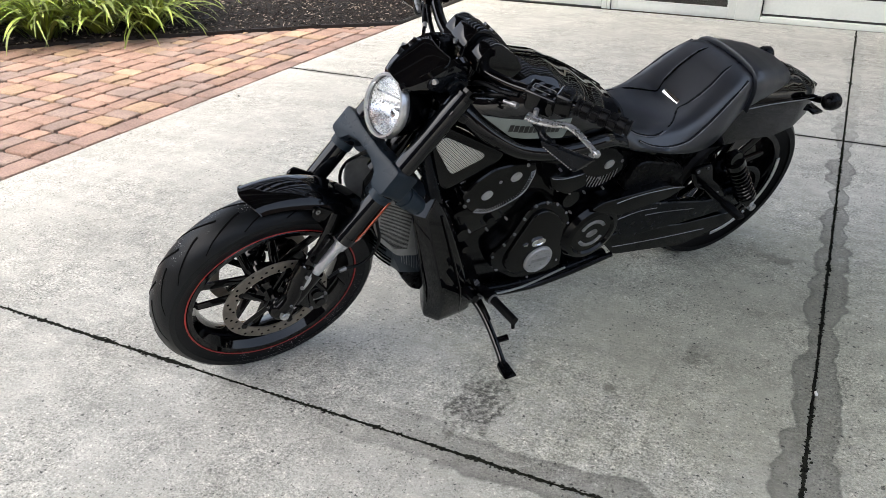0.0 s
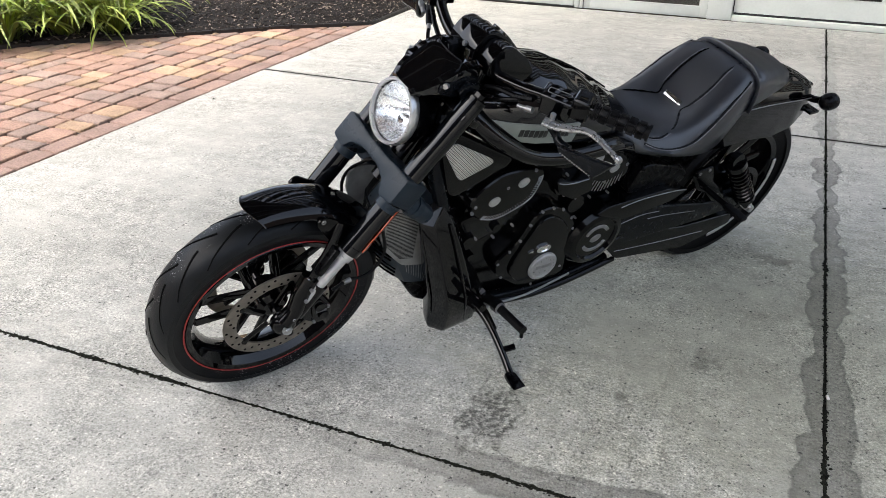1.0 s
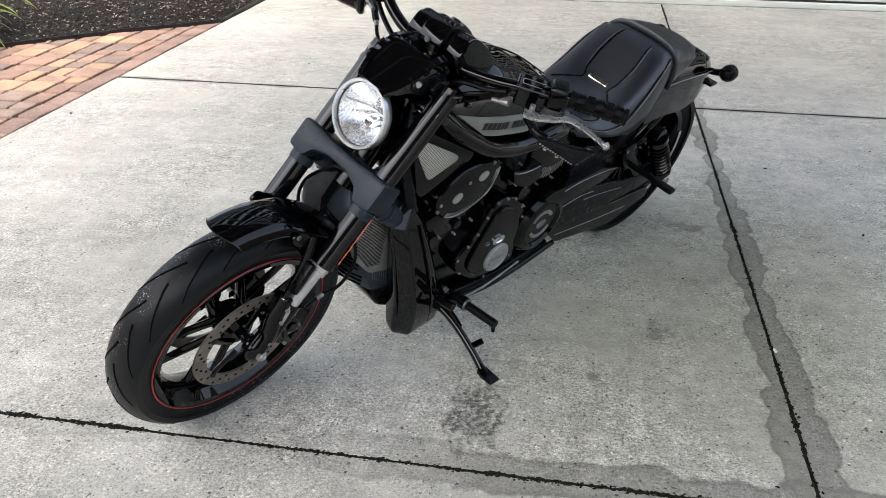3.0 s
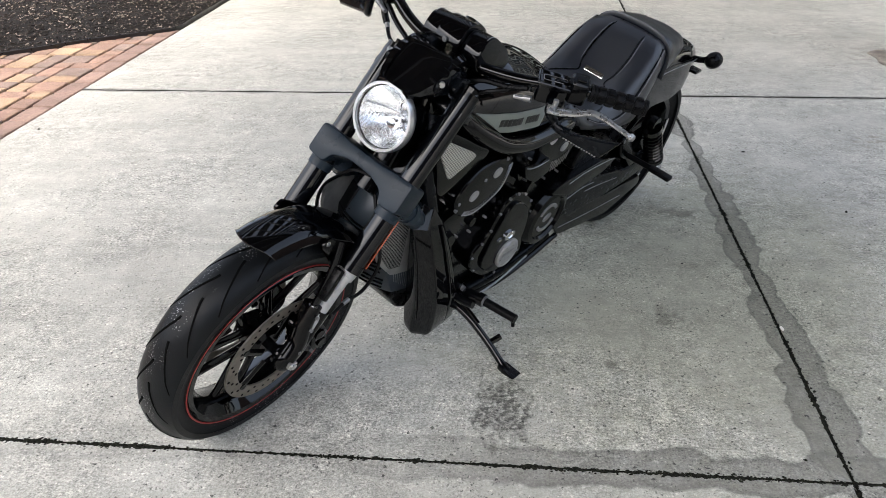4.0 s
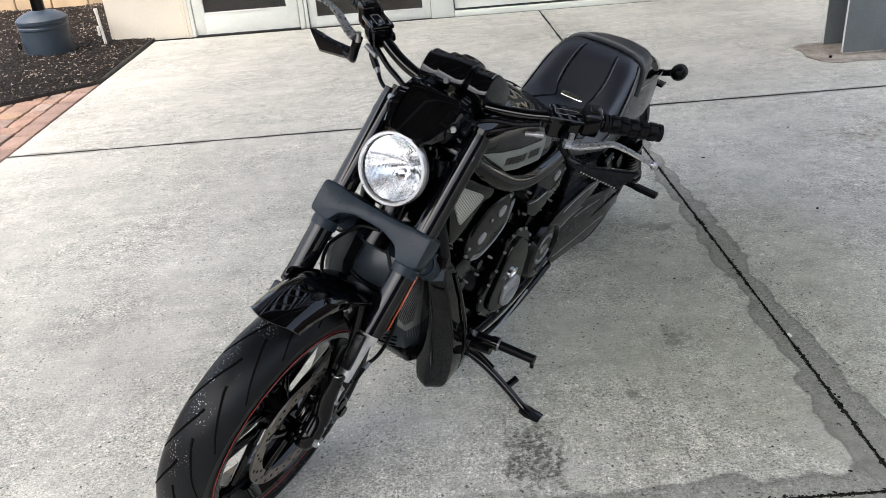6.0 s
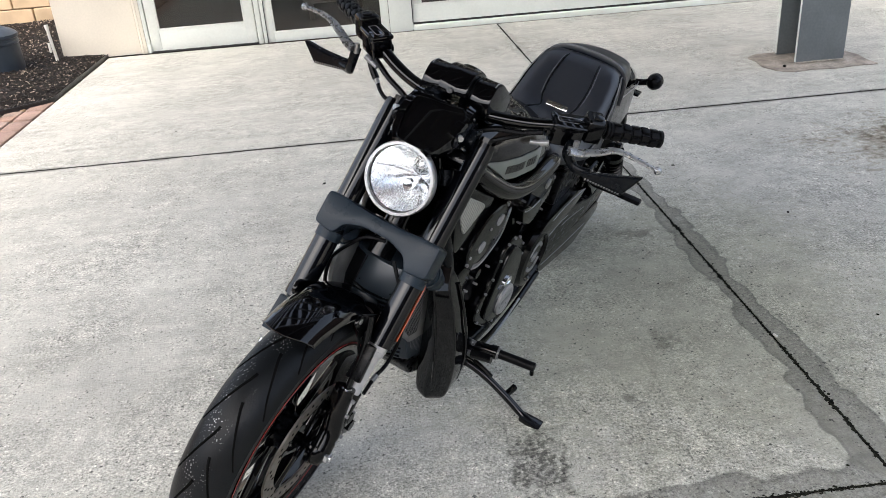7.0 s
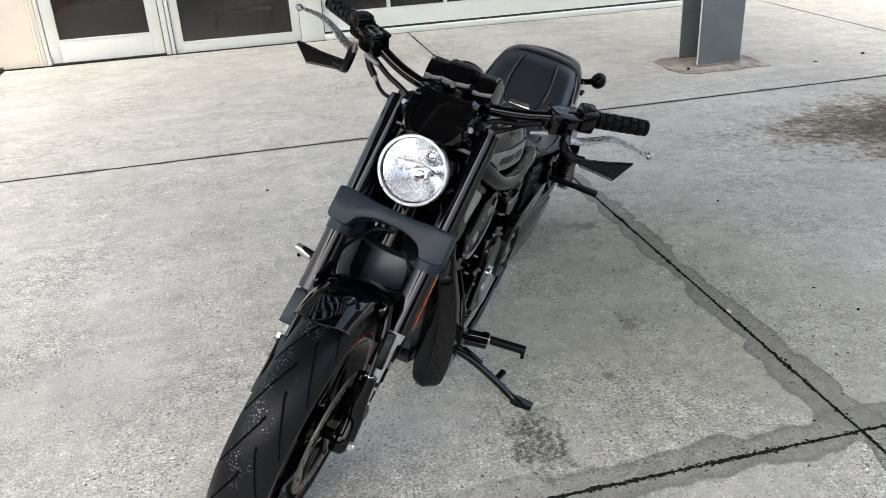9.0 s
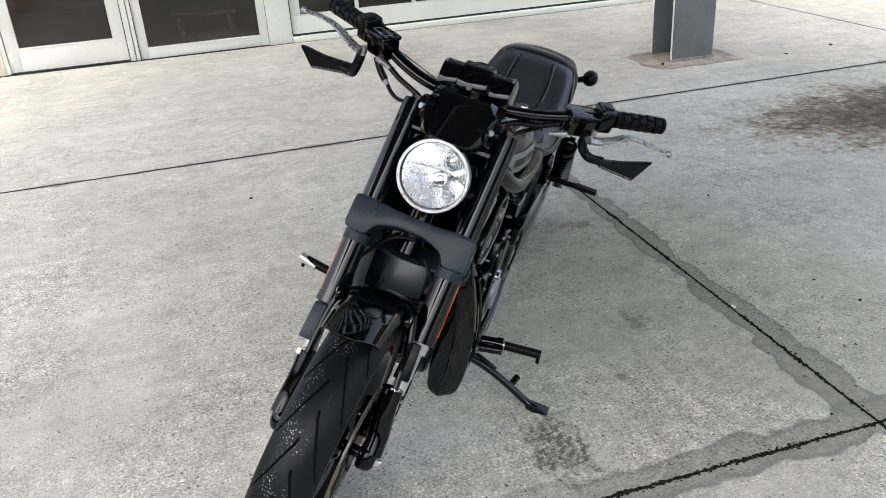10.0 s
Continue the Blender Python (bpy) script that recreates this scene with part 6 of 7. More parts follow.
bp("battery_tray", prism(round_poly([(0.640, 0.640), (0.200, 0.600), (0.220, 0.420), (0.400, 0.380), (0.560, 0.430)], 0.02), -0.098, 0.098, 0.01), PLASTIC)
for x, z, r in ((1.165, 0.440, 0.022), (1.145, 0.380, 0.012), (1.08, 0.470, 0.014), (0.80, 0.480, 0.030), (0.86, 0.560, 0.018), (0.72, 0.560, 0.022)):
    bp("engine_boss", cyl((x, 0.10, z), (x, 0.132, z), r, seg=18, bev=0.002), ENGINE, "", eng)
for x, z in ((1.150, 0.455), (1.090, 0.445), (1.030, 0.470), (0.870, 0.535), (0.820, 0.512), (0.790, 0.430), (0.760, 0.500), (0.720, 0.545), (0.815, 0.590), (0.880, 0.610), (0.690, 0.500)):
    bp("engine_bolt", ring_bolt((x, 0.13, z), 1, 0.0045, 0.010), BOLT, "", eng)


# ---- building front ----
WALL_Y = 5.985
wall = thing("wall_north", "cream and white building front with glazed doors", "wall", kind="structure")
part("panel", merge(box(-3.775, -3.115, WALL_Y, WALL_Y + 0.16, 0.0, 3.0, 0.006)), CREAM, wall, "cream painted wall panel")
part("return_wall", box(-3.775, -3.60, WALL_Y + 0.16, 8.06, -0.05, 3.0, 0.006), CREAM, wall)
part("post", box(-0.945, -0.745, WALL_Y - 0.035, WALL_Y + 0.16, 0.0, 3.0, 0.006), WHITE, wall, "broad white post")
part("header", box(-3.115, 9.0, WALL_Y, WALL_Y + 0.16, 2.18, 2.34, 0.004), CREAM, wall)
transom = thing("window_2", "tall transom glazing in a grid of white mullions above the doors", "window", kind="structure")
# dark sheet close behind the panes stands in for an unlit interior
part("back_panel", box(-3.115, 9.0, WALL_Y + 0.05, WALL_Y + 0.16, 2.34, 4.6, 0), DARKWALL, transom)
x = -3.115
while x < 8.8:
    part("mullion", box(x, x + 0.045, WALL_Y, WALL_Y + 0.05, 2.34, 4.36, 0.003), WHITE, transom)
    x += 0.50
for z in (2.34, 2.72, 3.10, 3.48, 3.86, 4.24):
    part("crossbar", box(-3.115, 9.0, WALL_Y + 0.004, WALL_Y + 0.048, z, z + 0.04, 0.003), WHITE, transom)
part("pane", box(-3.10, 8.99, WALL_Y + 0.025, WALL_Y + 0.031, 2.36, 4.36, 0), DARKGLASS, transom, "dark glass behind the mullions", smooth=False)
part("sill_step", box(-0.742, 9.0, WALL_Y - 0.048, WALL_Y + 0.12, 0.0, 0.044, 0.006), WHITE, wall, "low white threshold")
part("side_trim", merge(box(-3.112, -3.060, WALL_Y - 0.012, WALL_Y + 0.10, 0.0, 2.18, 0.005), box(-3.098, -3.088, WALL_Y - 0.020, WALL_Y, 0.0, 2.18, 0.002)), CREAM, wall)


def glazed(name, label, x0, x1, stile, bottom, top, z0=0.012, y=WALL_Y, sub="door"):
    """A white framed glass leaf with its pane."""
    t = thing(name, label, "glass " + sub, kind="structure")
    part("stile", box(x0, x0 + stile, y, y + 0.045, z0, top, 0.004), WHITE, t)
    part("stile", box(x1 - stile, x1, y, y + 0.045, z0, top, 0.004), WHITE, t)
    part("bottom_rail", box(x0 + stile, x1 - stile, y + 0.002, y + 0.043, z0, bottom, 0.003), WHITE, t)
    part("top_rail", box(x0 + stile, x1 - stile, y + 0.002, y + 0.043, top - 0.10, top, 0.003), WHITE, t)
    part("glazing_bead", merge(box(x0 + stile, x1 - stile, y - 0.003, y + 0.02, bottom, bottom + 0.014, 0.003), box(x0 + stile, x0 + stile + 0.012, y - 0.003, y + 0.02, bottom + 0.014, top - 0.10, 0.003),
                               box(x1 - stile - 0.012, x1 - stile, y - 0.003, y + 0.02, bottom + 0.014, top - 0.10, 0.003)), WHITE, t)
    p = part("pane", box(x0 + stile - 0.004, x1 - stile + 0.004, y + 0.020, y + 0.027, bottom - 0.004, top - 0.096, 0), GLASS, t, smooth=False)
    p.visible_shadow = False
    return t


d1 = glazed("door_1", "white aluminium glass door with a deep kick rail, shut", -3.020, -2.110, 0.085, 0.185, 2.10)
part("hinge", merge(cyl((-3.028, WALL_Y - 0.012, 0.010), (-3.028, WALL_Y - 0.012, 0.075), 0.013, seg=16, bev=0.002)), WHITE, d1)
frame_1 = tagged(link_mesh("door_frame", merge(box(-3.058, -3.026, WALL_Y - 0.008, WALL_Y + 0.10, 0, 2.18, 0.003), box(-2.102, -2.058, WALL_Y - 0.012, WALL_Y + 0.10, 0, 2.18, 0.004), box(-2.050, -2.022, WALL_Y - 0.020, WALL_Y + 0.10, 0, 2.18, 0.004), box(-3.026, -2.102, WALL_Y - 0.004, WALL_Y + 0.10, 2.115, 2.18, 0.003)), WHITE),
                 "white aluminium door frame and mullion", "door frame", kind="structure")
tagged(link_mesh("threshold", box(-3.03, -2.10, WALL_Y - 0.02, WALL_Y + 0.08, 0, 0.010, 0.003), BLACKGASKET), "dark metal threshold under the glass door", "threshold", kind="structure")
w1 = glazed("window_1", "white framed full-height window beside the door", -2.018, -0.948, 0.060, 0.078, 2.16, 0.0, sub="window")
tagged(link_mesh("gasket", merge(box(-2.022, -2.0185, WALL_Y - 0.006, WALL_Y + 0.03, 0, 2.16, 0), box(-0.9478, -0.9452, WALL_Y - 0.002, WALL_Y + 0.03, 0, 2.16, 0)), BLACKGASKET), "thin black gasket lines in the window frame", "gasket", kind="structure")
# wide panelled door with small lights, above the threshold
big = thing("door_2", "wide white sectional door with dark glass lights", "garage door", kind="structure")
part("bottom_rail", box(-0.735, 9.0, WALL_Y + 0.012, WALL_Y + 0.055, 0.062, 0.215, 0.004), WHITE, big)
part("bottom_seal", box(-0.735, 9.0, WALL_Y + 0.016, WALL_Y + 0.05, 0.044, 0.062, 0), BLACKGASKET, big)
part("edge_seal", box(-0.7435, -0.7355, WALL_Y + 0.005, WALL_Y + 0.05, 0.07, 2.18, 0), BLACKGASKET, big)
x = -0.735
for i in range(18):
    w = 0.085 if i == 0 else 0.032
    part("muntin", box(x, x + w, WALL_Y + 0.012, WALL_Y + 0.055, 0.215, 2.18, 0.004), WHITE, big)
    p = part("pane", box(x + w, x + w + 0.49, WALL_Y + 0.030, WALL_Y + 0.037, 0.215, 0.66, 0), GLASS, big, smooth=False)
    p.visible_shadow = False
    part("bead", box(x + w, x + w + 0.49, WALL_Y + 0.008, WALL_Y + 0.03, 0.213, 0.224, 0.002), WHITE, big)
    x += w + 0.49
for z in (0.66, 1.16, 1.66):
    part("cross_rail", box(-0.735, 9.0, WALL_Y + 0.010, WALL_Y + 0.057, z, z + 0.05, 0.003), WHITE, big)
    p = part("upper_pane", box(-0.72, 8.99, WALL_Y + 0.030, WALL_Y + 0.037, z + 0.05, z + 0.50 if z < 1.6 else 2.18, 0), GLASS, big, smooth=False)
    p.visible_shadow = False
# dim room behind the glass, its dimness put into dark wall and floor colours
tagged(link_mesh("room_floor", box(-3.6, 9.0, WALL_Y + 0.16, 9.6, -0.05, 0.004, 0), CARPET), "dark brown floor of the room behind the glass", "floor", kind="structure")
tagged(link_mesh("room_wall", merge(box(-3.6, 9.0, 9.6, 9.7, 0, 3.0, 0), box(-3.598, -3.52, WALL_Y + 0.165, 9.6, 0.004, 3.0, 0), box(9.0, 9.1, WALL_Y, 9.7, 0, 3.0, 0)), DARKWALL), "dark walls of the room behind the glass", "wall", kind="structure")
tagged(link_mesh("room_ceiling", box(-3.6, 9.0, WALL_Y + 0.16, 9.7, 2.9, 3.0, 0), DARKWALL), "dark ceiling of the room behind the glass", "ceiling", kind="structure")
bench = thing("wooden_bench", "low dark wooden bench seen behind the window glass", "bench")
part("seat_board", box(-1.75, -1.15, 6.9, 7.25, 0.16, 0.20, 0.006), CARPET, bench)
for bx in (-1.70, -1.22):
    part("leg", box(bx, bx + 0.05, 6.93, 7.22, 0.004, 0.16, 0.004), CARPET, bench)

# unseen plain walls, added to close the forecourt far off and block low sky
tagged(link_mesh("wall_south", box(-26.0, 26.0, -15.4, -15.0, -0.05, 5.6, 0.02), DARKWALL), "unseen plain dark wall added on the far side to block low sky", "wall", kind="structure")
tagged(link_mesh("wall_east", box(17.0, 17.4, -14.99, 5.9, -0.05, 5.6, 0.02), DARKWALL), "unseen plain dark wall added at the far end to block low sky", "wall", kind="structure")
tagged(link_mesh("wall_west", box(-20.4, -20.0, -14.99, 16.0, -0.05, 4.2, 0.02), DARKWALL), "unseen plain dark wall added far off beyond the planting bed", "wall", kind="structure")

# ---- steel column and canopy ----
col = thing("steel_column", "blue-grey painted steel H-section column on a grout pad", "column")
part("flange", box(1.600, 1.923, 3.675, 3.691, 0.012, CZ, 0.002), COLUMN, col)
part("flange", box(1.600, 1.923, 3.939, 3.955, 0.012, CZ, 0.002), COLUMN, col)
part("web", box(1.752, 1.766, 3.691, 3.939, 0.012, CZ, 0.001), COLUMN, col)
part("edge_wear", merge(box(1.5975, 1.5998, 3.674, 3.692, 0.02, CZ, 0), box(1.5975, 1.5998, 3.938, 3.956, 0.02, CZ, 0)), WHITE, col, "pale strip along a flange edge")
part("weld", merge(tube([(1.598, 3.672, 0.014), (1.76, 3.6715, 0.014), (1.925, 3.672, 0.014)], 0.006, 6, 3), tube([(1.77, 3.692, 0.014), (1.768, 3.80, 0.014), (1.768, 3.94, 0.014)], 0.006, 6, 3)), GROUT, col)
pad = [(1.430, 3.560), (1.52, 3.505), (1.64, 3.525), (1.78, 3.498), (1.93, 3.522), (2.075, 3.510), (2.062, 3.64), (2.084, 3.78), (2.058, 3.90), (2.07, 4.03), (1.75, 4.035), (1.48, 4.02), (1.395, 3.95), (1.412, 3.82), (1.385, 3.70)]
part("base_plate", prism(round_poly(pad, 0.03), 0.001, 0.007, 0.003, 2, "xy"), GROUT, col, "thin rust-stained grout pad")
part("anchor_bolt", merge(cyl((1.500, 3.62, 0.010), (1.500, 3.62, 0.022), 0.010, seg=6)), ENGINE, col)
canopy = thing("canopy", "flat entrance canopy with dark deck and grey beams", "canopy", kind="structure")
x = CX0
while x < CX1 - 0.1:                          # narrow open-jointed slats over the inner bays
    part("deck_panel", box(x + 0.070, min(x + 0.42, CX1) - 0.070, 1.84, 5.96, CZ + 0.02, CZ + 0.06, 0.004), DECK, canopy)
    x += 0.42
y = CY0
while y < 1.7:                                # closed panels along the front
    x = CX0
    while x < CX1 - 0.1:
        part("deck_panel", box(x, min(x + 1.30, CX1), y, min(y + 1.05, 1.80), CZ + 0.02, CZ + 0.06, 0.004), DECK, canopy)
        x += 1.30
    y += 1.05
part("fascia", merge(box(CX0 - 0.06, CX0, CY0 - 0.06, 5.98, CZ - 0.18, CZ + 0.16, 0.01), box(CX0, CX1, CY0 - 0.06, CY0, CZ - 0.18, CZ + 0.16, 0.01)), BEAM, canopy)
y = CY0 + 0.4
while y < 5.7:
    part("beam", box(CX0, CX1, y, y + 0.09, CZ - 0.14, CZ, 0.004), BEAM, canopy)
    y += 1.05

# ---- planting bed ----
EDGE = [(-9.5, -3.5), (-7.6, -0.6), (-6.35, 1.25), (-5.60, 2.40), (-5.10, 3.02), (-4.52, 3.55), (-3.95, 4.10), (-3.55, 4.40), (-3.405, 4.56), (-3.400, 4.85), (-3.398, 5.40), (-3.398, 5.98)]
edge_path = smooth_path([(x, y, 0) for x, y in EDGE], 10)


def edge_offset(off, z):
    out = []
    for i, p in enumerate(edge_path):
        d = (edge_path[min(i + 1, len(edge_path) - 1)] - edge_path[max(i - 1, 0)]).normalized()
        out.append(Vector((p.x - d.y * off, p.y + d.x * off, z)))
    return out


secs = [[a, b, c, d] for a, b, c, d in zip(edge_offset(0.0, -0.05), edge_offset(0.016, -0.05), edge_offset(0.012, 0.020), edge_offset(0.004, 0.018))]
edging = thing("lawn_edging", "black plastic edging strip between pavers and mulch", "edging", kind="structure")
part("strip", loft(secs), EDGING, edging, angle=50)
part("bead", tube([p + Vector((0, 0, 0.021 + 0.003 * noise.noise(p * 3.0))) for p in edge_offset(0.008, 0.0)], 0.0052, 10, 1), EDGING, edging)


def bed_side(x, y):
    """How far a point lies inside the bed from the edging; below zero outside."""
    best = None
    for p, q in zip(EDGE, EDGE[1:]):
        ax, ay, bx, by = *p, *q
        dx, dy = bx - ax, by - ay
        t = max(0, min(1, ((x - ax) * dx + (y - ay) * dy) / (dx * dx + dy * dy)))
        ex, ey = x - ax - t * dx, y - ay - t * dy
        dist = math.hypot(ex, ey)
        side_ = dx * ey - dy * ex
        if best is None or dist < best[0]:
            best = (dist, side_)
    return best[0] if best[1] > 0 else -best[0]


def bed_height(x, y):
    return 0.018 + 0.035 * min(1, max(0, bed_side(x, y)) / 0.8) + 0.022 * noise.noise((x * 2.2, y * 2.2, 0)) + 0.010 * noise.noise((x * 9, y * 9, 4))


bm = bmesh.new()
left = [Vector((p.x, p.y, 0.012)) for p in edge_offset(0.012, 0)]
NB = 46
grid = []
for i, p in enumerate(left):
    d = (left[min(i + 1, len(left) - 1)] - left[max(i - 1, 0)]).normalized()
    row = []
    for j in range(NB):
        f = (j / (NB - 1)) ** 1.6
        far = Vector((-16.0, 9.0, 0))
        q = p.lerp(far, f)
        row.append(bm.verts.new((q.x, q.y, bed_height(q.x, q.y) if j else 0.012)))
    grid.append(row)
for a, b in zip(grid, grid[1:]):
    for j in range(NB - 1):
        bm.faces.new((a[j], a[j + 1], b[j + 1], b[j]))
tagged(link_mesh("mulch_bed", bm, MULCHBASE), "dark brown shredded bark mulch bed", "mulch", kind="structure")
bm = bmesh.new()
g = [bm.verts.new(p) for p in ((-3.77, 5.99, 0.03), (-3.42, 5.0, 0.01), (-16, 9, 0.06), (-3.6, 9.0, 0.06))]
bm.faces.new((g[0], g[3], g[2], g[1]))
tagged(link_mesh("mulch_corner", bm, MULCHBASE), "dark mulch running back beside the building", "mulch", kind="structure")


def chips(count, seed, lo, hi, name, material, label, area):
    rnd = random.Random(seed)
    vs, fs = [], []
    tries = 0
    while len(fs) < count * 6 and tries < count * 6:
        tries += 1
        x, y = rnd.uniform(area[0], area[1]), rnd.uniform(area[2], area[3])
        s = bed_side(x, y)
        if s < 0.02 or (y > 5.95 and x > -3.8):
            continue
        z = bed_height(x, y) + rnd.uniform(0, 0.012)
        L, W, H = rnd.uniform(lo, hi), rnd.uniform(0.002, 0.0055), rnd.uniform(0.0012, 0.003)
        m = Matrix.Translation((x, y, z)) @ Euler((rnd.uniform(-0.5, 0.5), rnd.uniform(-0.5, 0.5), rnd.uniform(0, 6.28))).to_matrix().to_4x4()
        k = len(vs)
        for dx, dy, dz in ((-L, -W, -H), (L, -W * 0.5, -H), (L, W * 0.5, -H), (-L, W, -H), (-L * 0.9, -W, H), (L * 0.9, -W * 0.4, H * 2), (L * 0.9, W * 0.4, H * 2), (-L * 0.9, W, H)):
            vs.append(m @ Vector((dx, dy, dz)))
        for f in ((3, 2, 1, 0), (4, 5, 6, 7), (0, 1, 5, 4), (1, 2, 6, 5), (2, 3, 7, 6), (3, 0, 4, 7)):
            fs.append(tuple(k + i for i in f))
    me = bpy.data.meshes.new(name)
    me.from_pydata(vs, [], fs)
    me.materials.append(material)
    tagged(new(name, me), label, "mulch", kind="stuff")


chips(24000, 11, 0.005, 0.019, "bark_chips", CHIP, "loose dark bark chips over the bed", (-7.4, -3.40, 2.2, 8.0))
chips(4200, 12, 0.005, 0.016, "pale_bark_chips", CHIPPALE, "scattered weathered pale bark chips", (-7.4, -3.40, 2.2, 8.0))

# strap-leaved clumps at the edge of the bed
leaf_meshes = []
for k in range(9):
    rnd = random.Random(50 + k)
    L, W, bend = rnd.uniform(0.34, 0.58), rnd.uniform(0.0062, 0.0105), rnd.uniform(1.1, 2.5)
    bm = bmesh.new()
    rows = []
    a, x, z = radians(rnd.uniform(68, 84)), 0.0, 0.0
    tw = rnd.uniform(-0.4, 0.4)
    for i in range(12):
        f = i / 11
        w = W * (0.55 + 1.3 * f) * (1 - f) ** 0.5 + 0.0006 if f > 0.25 else W * (0.6 + f * 1.1)
        side_ = Vector((0, 1, 0)) * math.cos(tw * f) + Vector((0, 0, 1)) * math.sin(tw * f)
        c = Vector((x, 0, z))
        rows.append([bm.verts.new(c - side_ * w), bm.verts.new(c - Vector((math.sin(a), 0, -math.cos(a))) * w * -0.28), bm.verts.new(c + side_ * w)])
        x += math.cos(a) * L / 11
        z += math.sin(a) * L / 11
        a -= bend / 11 * (0.5 + 1.2 * f)
    for p, q in zip(rows, rows[1:]):
        for j in range(2):
            bm.faces.new((p[j], p[j + 1], q[j + 1], q[j]))
    ext = bmesh.ops.solidify(bm, geom=bm.faces[:], thickness=0.0008)
    me = bpy.data.meshes.new("leaf")
    bm.to_mesh(me)
    bm.free()
    me.materials.append(LEAF)
    me.shade_smooth()
    leaf_meshes.append(me)
rnd = random.Random(9)
for cx, cy, n, s in ((-5.52, 2.86, 150, 1.5), (-5.25, 3.16, 150, 1.5), (-5.02, 3.42, 120, 1.35), (-5.86, 2.50, 140, 1.5), (-5.62, 3.45, 120, 1.5), (-6.15, 2.95, 110, 1.5), (-5.28, 3.80, 90, 1.3), (-6.25, 2.05, 80, 1.4)):
    clump = thing("grass_clump", "clump of arching yellow-green strap leaves in the mulch", "plant", "plants along the bed")
    clump.matrix_world = pose(cx, cy, bed_height(cx, cy) - 0.01, 0, 0, rnd.uniform(0, 360))
    for i in range(n):
        leaf = new("leaf", leaf_meshes[rnd.randrange(9)])
        leaf.parent = clump
        a = rnd.uniform(0, 2 * math.pi)
        r = abs(rnd.gauss(0, 0.05))
        k = rnd.uniform(0.7, 1.15) * s
        leaf.matrix_local = pose(math.cos(a) * r, math.sin(a) * r, 0, rnd.uniform(-16, 16), rnd.uniform(-8, 36), math.degrees(a) + rnd.uniform(-25, 25)) @ Matrix.Diagonal((k, k, k, 1))
for x, y, rz in ((-5.02, 2.96, 20), (-5.00, 2.90, 140), (-4.90, 3.05, 80), (-5.3, 2.55, 10), (-4.3, 3.66, 60)):
    dry = link_mesh("dry_leaf", tube([(0, 0, 0.006), (0.02, 0.004, 0.014), (0.045, 0.0, 0.008)], 0.012, 8, 4, 0.15, (0, 0, 1), 0.003), LEAFDEAD)
    dry.matrix_world = pose(x, y, 0.004, 8, 0, rz)
    tagged(dry, "curled dry brown leaf lying on the pavers", "fallen leaf", "dry leaves on the pavers")

# lamp pole foot and pipe in the bed
px, py = -4.16, 5.60
pole = thing("lamp_pole", "slate-blue plastic pole base cover with a dark pole", "lamp pole")
part("base_cover", lathe([(0.0, 0.195), (0.24, 0.193), (0.245, 0.199), (0.262, 0.199), (0.268, 0.194), (0.285, 0.194), (0.292, 0.204), (0.316, 0.204), (0.322, 0.196), (0.345, 0.170), (0.372, 0.108), (0.384, 0.051), (0.384, 0.000)], (px, py, 0.01), (0, 0, 1), 48), BLUEPLASTIC, pole, "ribbed domed base cover")
part("pole", cyl((px, py, 0.38), (px, py, 3.0), 0.050, 0.045, 24), ENGINE, pole)
emblem = part("emblem", prism(round_poly([(-0.03, 0.0), (0.03, 0.0), (0.03, 0.05), (-0.03, 0.05)], 0.02), -0.003, 0.003, 0.001), ENGINE, pole)
emblem.matrix_local = pose(px - 0.16, py - 0.17, 0.12, 0, 0, -45)
pipe = thing("pvc_pipe", "white plastic pipe standing in the mulch by the wall", "pipe")
part("pipe_body", cyl((-3.795, 5.88, 0.0), (-3.820, 5.90, 0.30), 0.0125, seg=18, bev=0.002), PVC, pipe)
part("pipe_cap", cyl((-3.819, 5.90, 0.285), (-3.822, 5.902, 0.325), 0.016, seg=18, bev=0.003), PVC, pipe)
part("pipe_clip", box(-3.835, -3.818, 5.86, 5.88, 0.10, 0.18, 0.004), PVC, pipe)

# tan block wall behind the bed
back = thing("garden_wall", "low wall of tan blocks behind the mulch bed", "wall", kind="structure")
part("core", box(-11.0, -3.78, 8.15, 8.30, -0.05, 1.18, 0), SAND, back)
rnd = random.Random(21)
block_me = bpy.data.meshes.new("block")
b_ = box(-0.193, 0.193, 0, 0.14, 0.0, 0.188, 0.007, 1)
b_.to_mesh(block_me)
b_.free()
block_me.materials.append(TANBLOCK)
for r in range(6):
    x = -10.9 + (0.2 if r % 2 else 0)
    while x < -3.95:
        o = new("block", block_me)
        o.parent = back
        o.matrix_local = pose(x, 8.035 + rnd.uniform(-0.004, 0.004), 0.0 + r * 0.197, 0, 0, rnd.uniform(-0.3, 0.3))
        x += 0.40

# ---- brick paving ----
paving = thing("paver_path", "rose and tan concrete pavers with a straight border course", "paving", kind="structure")
part("sand_bed", box(-9.6, -3.395, -6.0, 4.62, -0.053, -0.016, 0), SAND, paving)
U, PL, PW = 0.0640, 0.236, 0.145


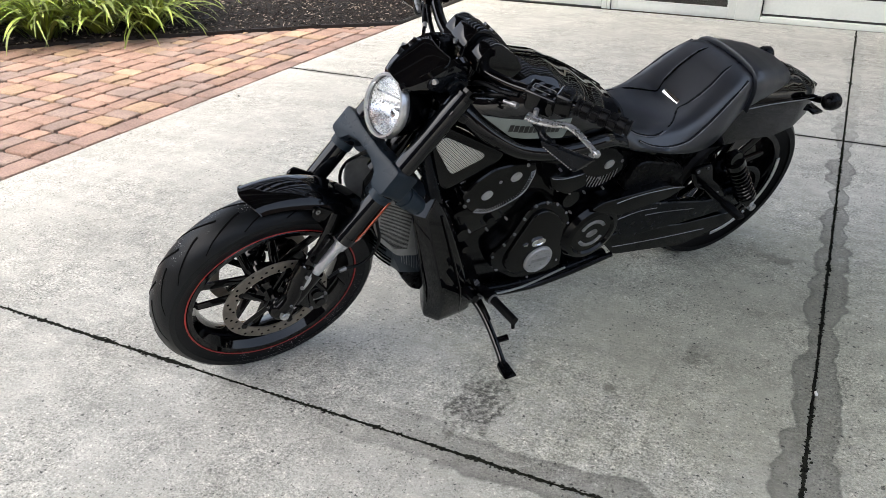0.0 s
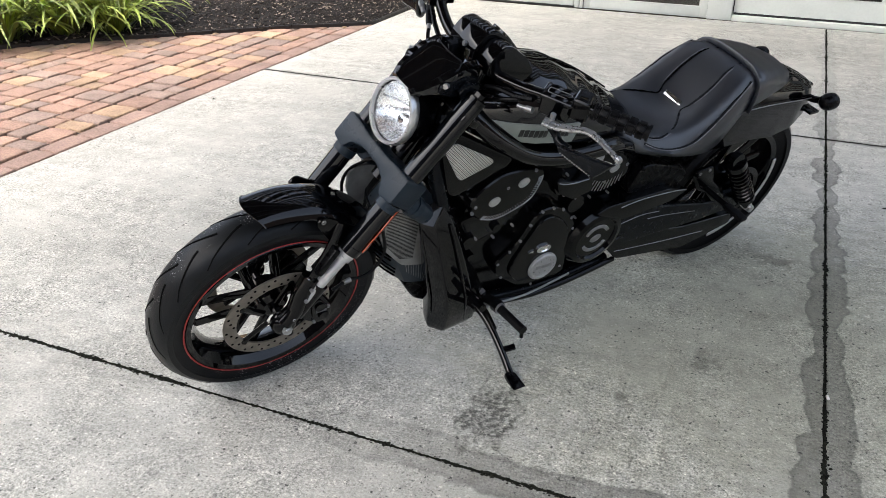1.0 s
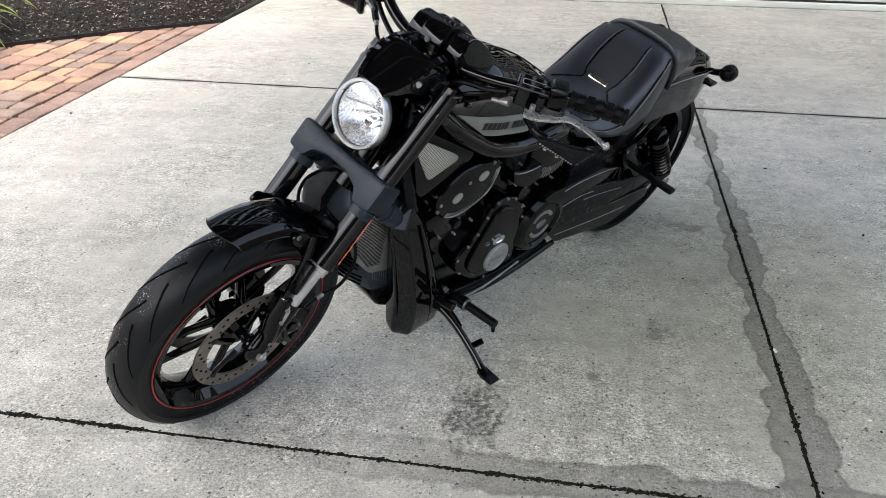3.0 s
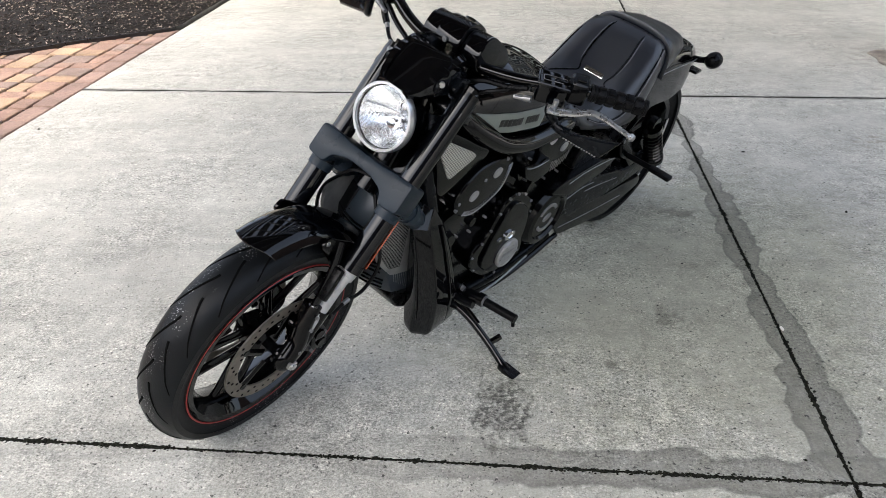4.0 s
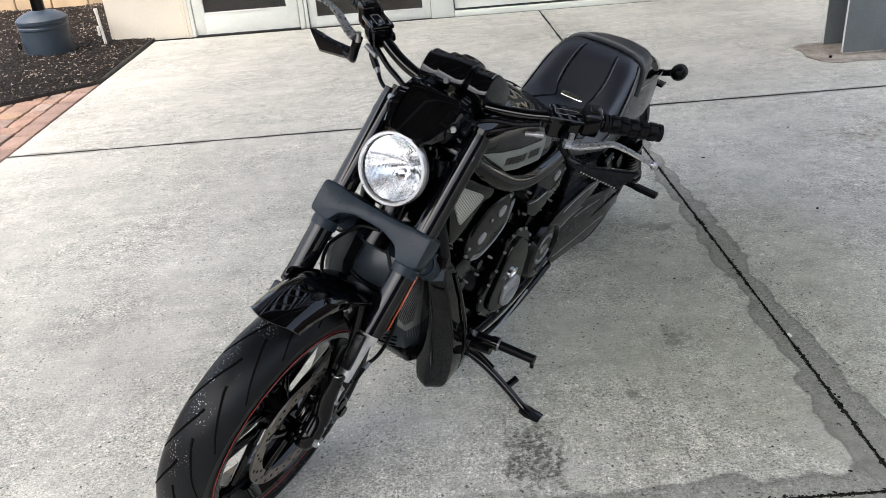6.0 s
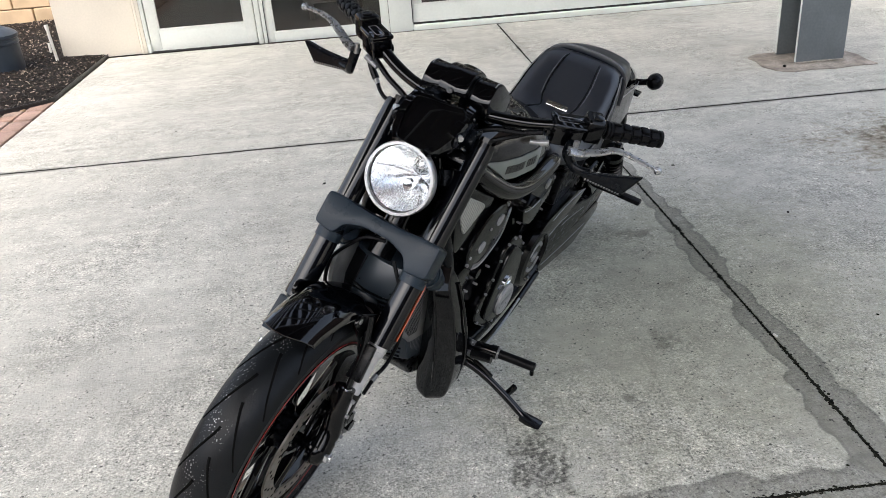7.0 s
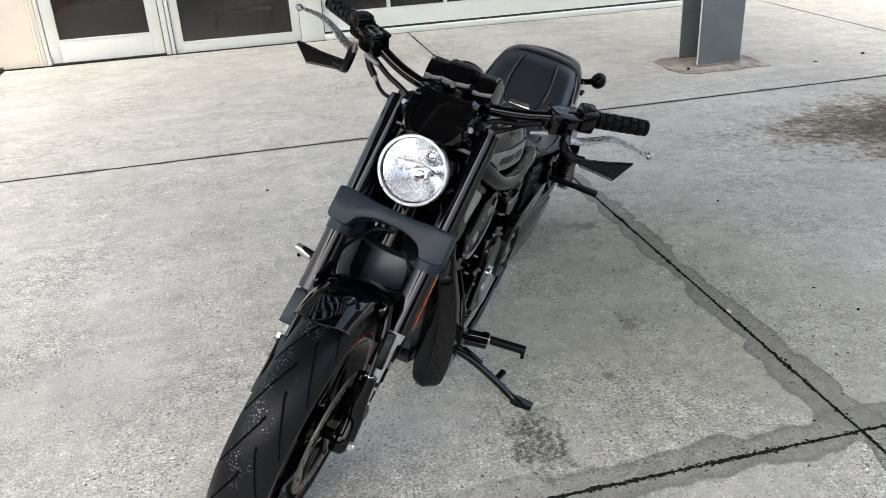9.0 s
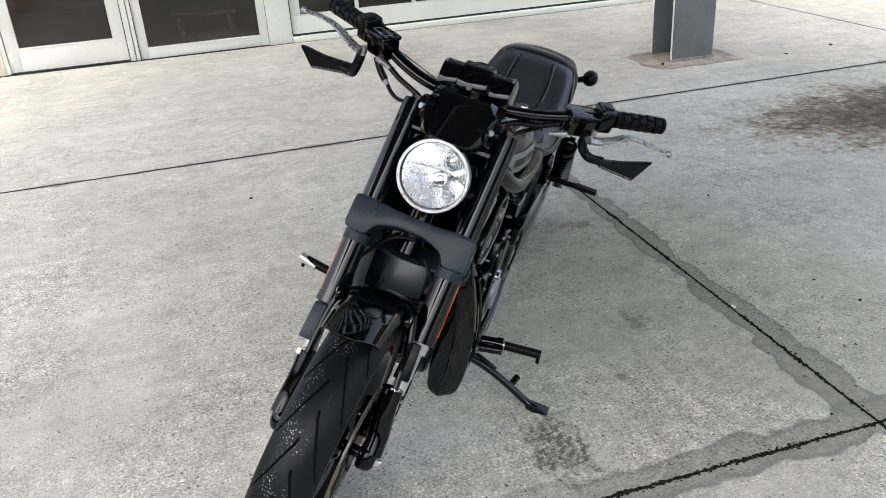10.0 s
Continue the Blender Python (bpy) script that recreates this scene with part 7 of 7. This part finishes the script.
def paver_mesh(l, w, material, name, seed):
    """A tumbled paver with uneven, rounded edges."""
    rnd = random.Random(seed)
    l, w = l - 0.007, w - 0.007
    loop = []
    for (ax, ay), (bx, by) in (((-1, -1), (1, -1)), ((1, -1), (1, 1)), ((1, 1), (-1, 1)), ((-1, 1), (-1, -1))):
        for f in (0.07, 0.36, 0.64, 0.93):
            x, y = ax + (bx - ax) * f, ay + (by - ay) * f
            inn = rnd.uniform(0.0, 0.0045) + (0.003 if f in (0.07, 0.93) else 0)
            loop.append(Vector((x * (l / 2 - (inn if ax == bx else 0)), y * (w / 2 - (inn if ay == by else 0)), 0)))
    bm = bmesh.new()
    rings = []
    for z, inset in ((-0.045, 0.0), (-0.007, 0.0), (-0.002, 0.0025), (0.0, 0.0065)):
        rings.append([bm.verts.new((p.x - math.copysign(inset, p.x), p.y - math.copysign(inset, p.y), z + (rnd.uniform(-0.0006, 0.0006) if z == 0 else 0))) for p in loop])
    n = len(loop)
    for p, q in zip(rings, rings[1:]):
        for i in range(n):
            bm.faces.new((p[i], p[(i + 1) % n], q[(i + 1) % n], q[i]))
    bm.faces.new(rings[-1])
    me = bpy.data.meshes.new(name)
    bm.to_mesh(me)
    bm.free()
    me.materials.append(material)
    return me


KINDS = {}
for a_, b_ in ((3, 3), (3, 2), (2, 2)):
    KINDS[(a_, b_)] = [paver_mesh(a_ * U, b_ * U, m_, "paver", 7 * i + a_) for i, m_ in enumerate((PAVER, PAVER, PAVERTAN, PAVERGREY, PAVER, PAVERGREY))]
border_kinds = [paver_mesh(PL, PW, PAVERBORDER, "border_paver", i) for i in range(3)]
rnd = random.Random(33)
rest = {PAVER: ([], []), PAVERTAN: ([], []), PAVERGREY: ([], []), PAVERBORDER: ([], [])}


def lay(me, x, y, rz):
    if bed_side(x, y) > 0.15 or y > 4.7:
        return
    m = pose(x, y, rnd.uniform(-0.005, 0.001), rnd.uniform(-0.9, 0.9), rnd.uniform(-0.9, 0.9), rz + rnd.uniform(-1.0, 1.0))
    if y > 0.75 and x > -5.2:
        o = new("paver", me)
        o.parent = paving
        o.matrix_local = m
    else:
        vs_, fs_ = rest[me.materials[0]]
        k0 = len(vs_)
        vs_.extend(tuple(m @ v.co) for v in me.vertices)
        fs_.extend(tuple(k0 + i for i in p.vertices) for p in me.polygons)


y = 1.144 - 30 * PL
while y < 4.5:
    lay(rnd.choice(border_kinds), -3.398 - PW / 2, y, 90)
    y += PL
# blocks of four pavers: a large square, two oblongs and a small square, turned at random
X0 = -3.398 - PW - 0.003
for i in range(19):
    for j in range(-1, 36):
        x0, y0 = X0 - (i + 1) * 5 * U, -6.0 + j * 5 * U + (i * 3 % 5) * U
        turn = rnd.randrange(4)
        for cx, cy, a_, b_, rz in ((1.5, 1.5, 3, 3, 0), (4.0, 1.5, 3, 2, 90), (1.5, 4.0, 3, 2, 0), (4.0, 4.0, 2, 2, 0)):
            px_, py_ = cx - 2.5, cy - 2.5
            for _ in range(turn):
                px_, py_ = -py_, px_
            lay(rnd.choice(KINDS[(a_, b_)]), x0 + (2.5 + px_) * U, y0 + (2.5 + py_) * U, rz + 90 * turn)
for m_, (rest_v, rest_f) in rest.items():
    me = bpy.data.meshes.new("outer_pavers")
    me.from_pydata(rest_v, [], rest_f)
    me.materials.append(m_)
    o = new("outer_pavers", me)
    o.parent = paving
    tagged(o, kind="stuff")
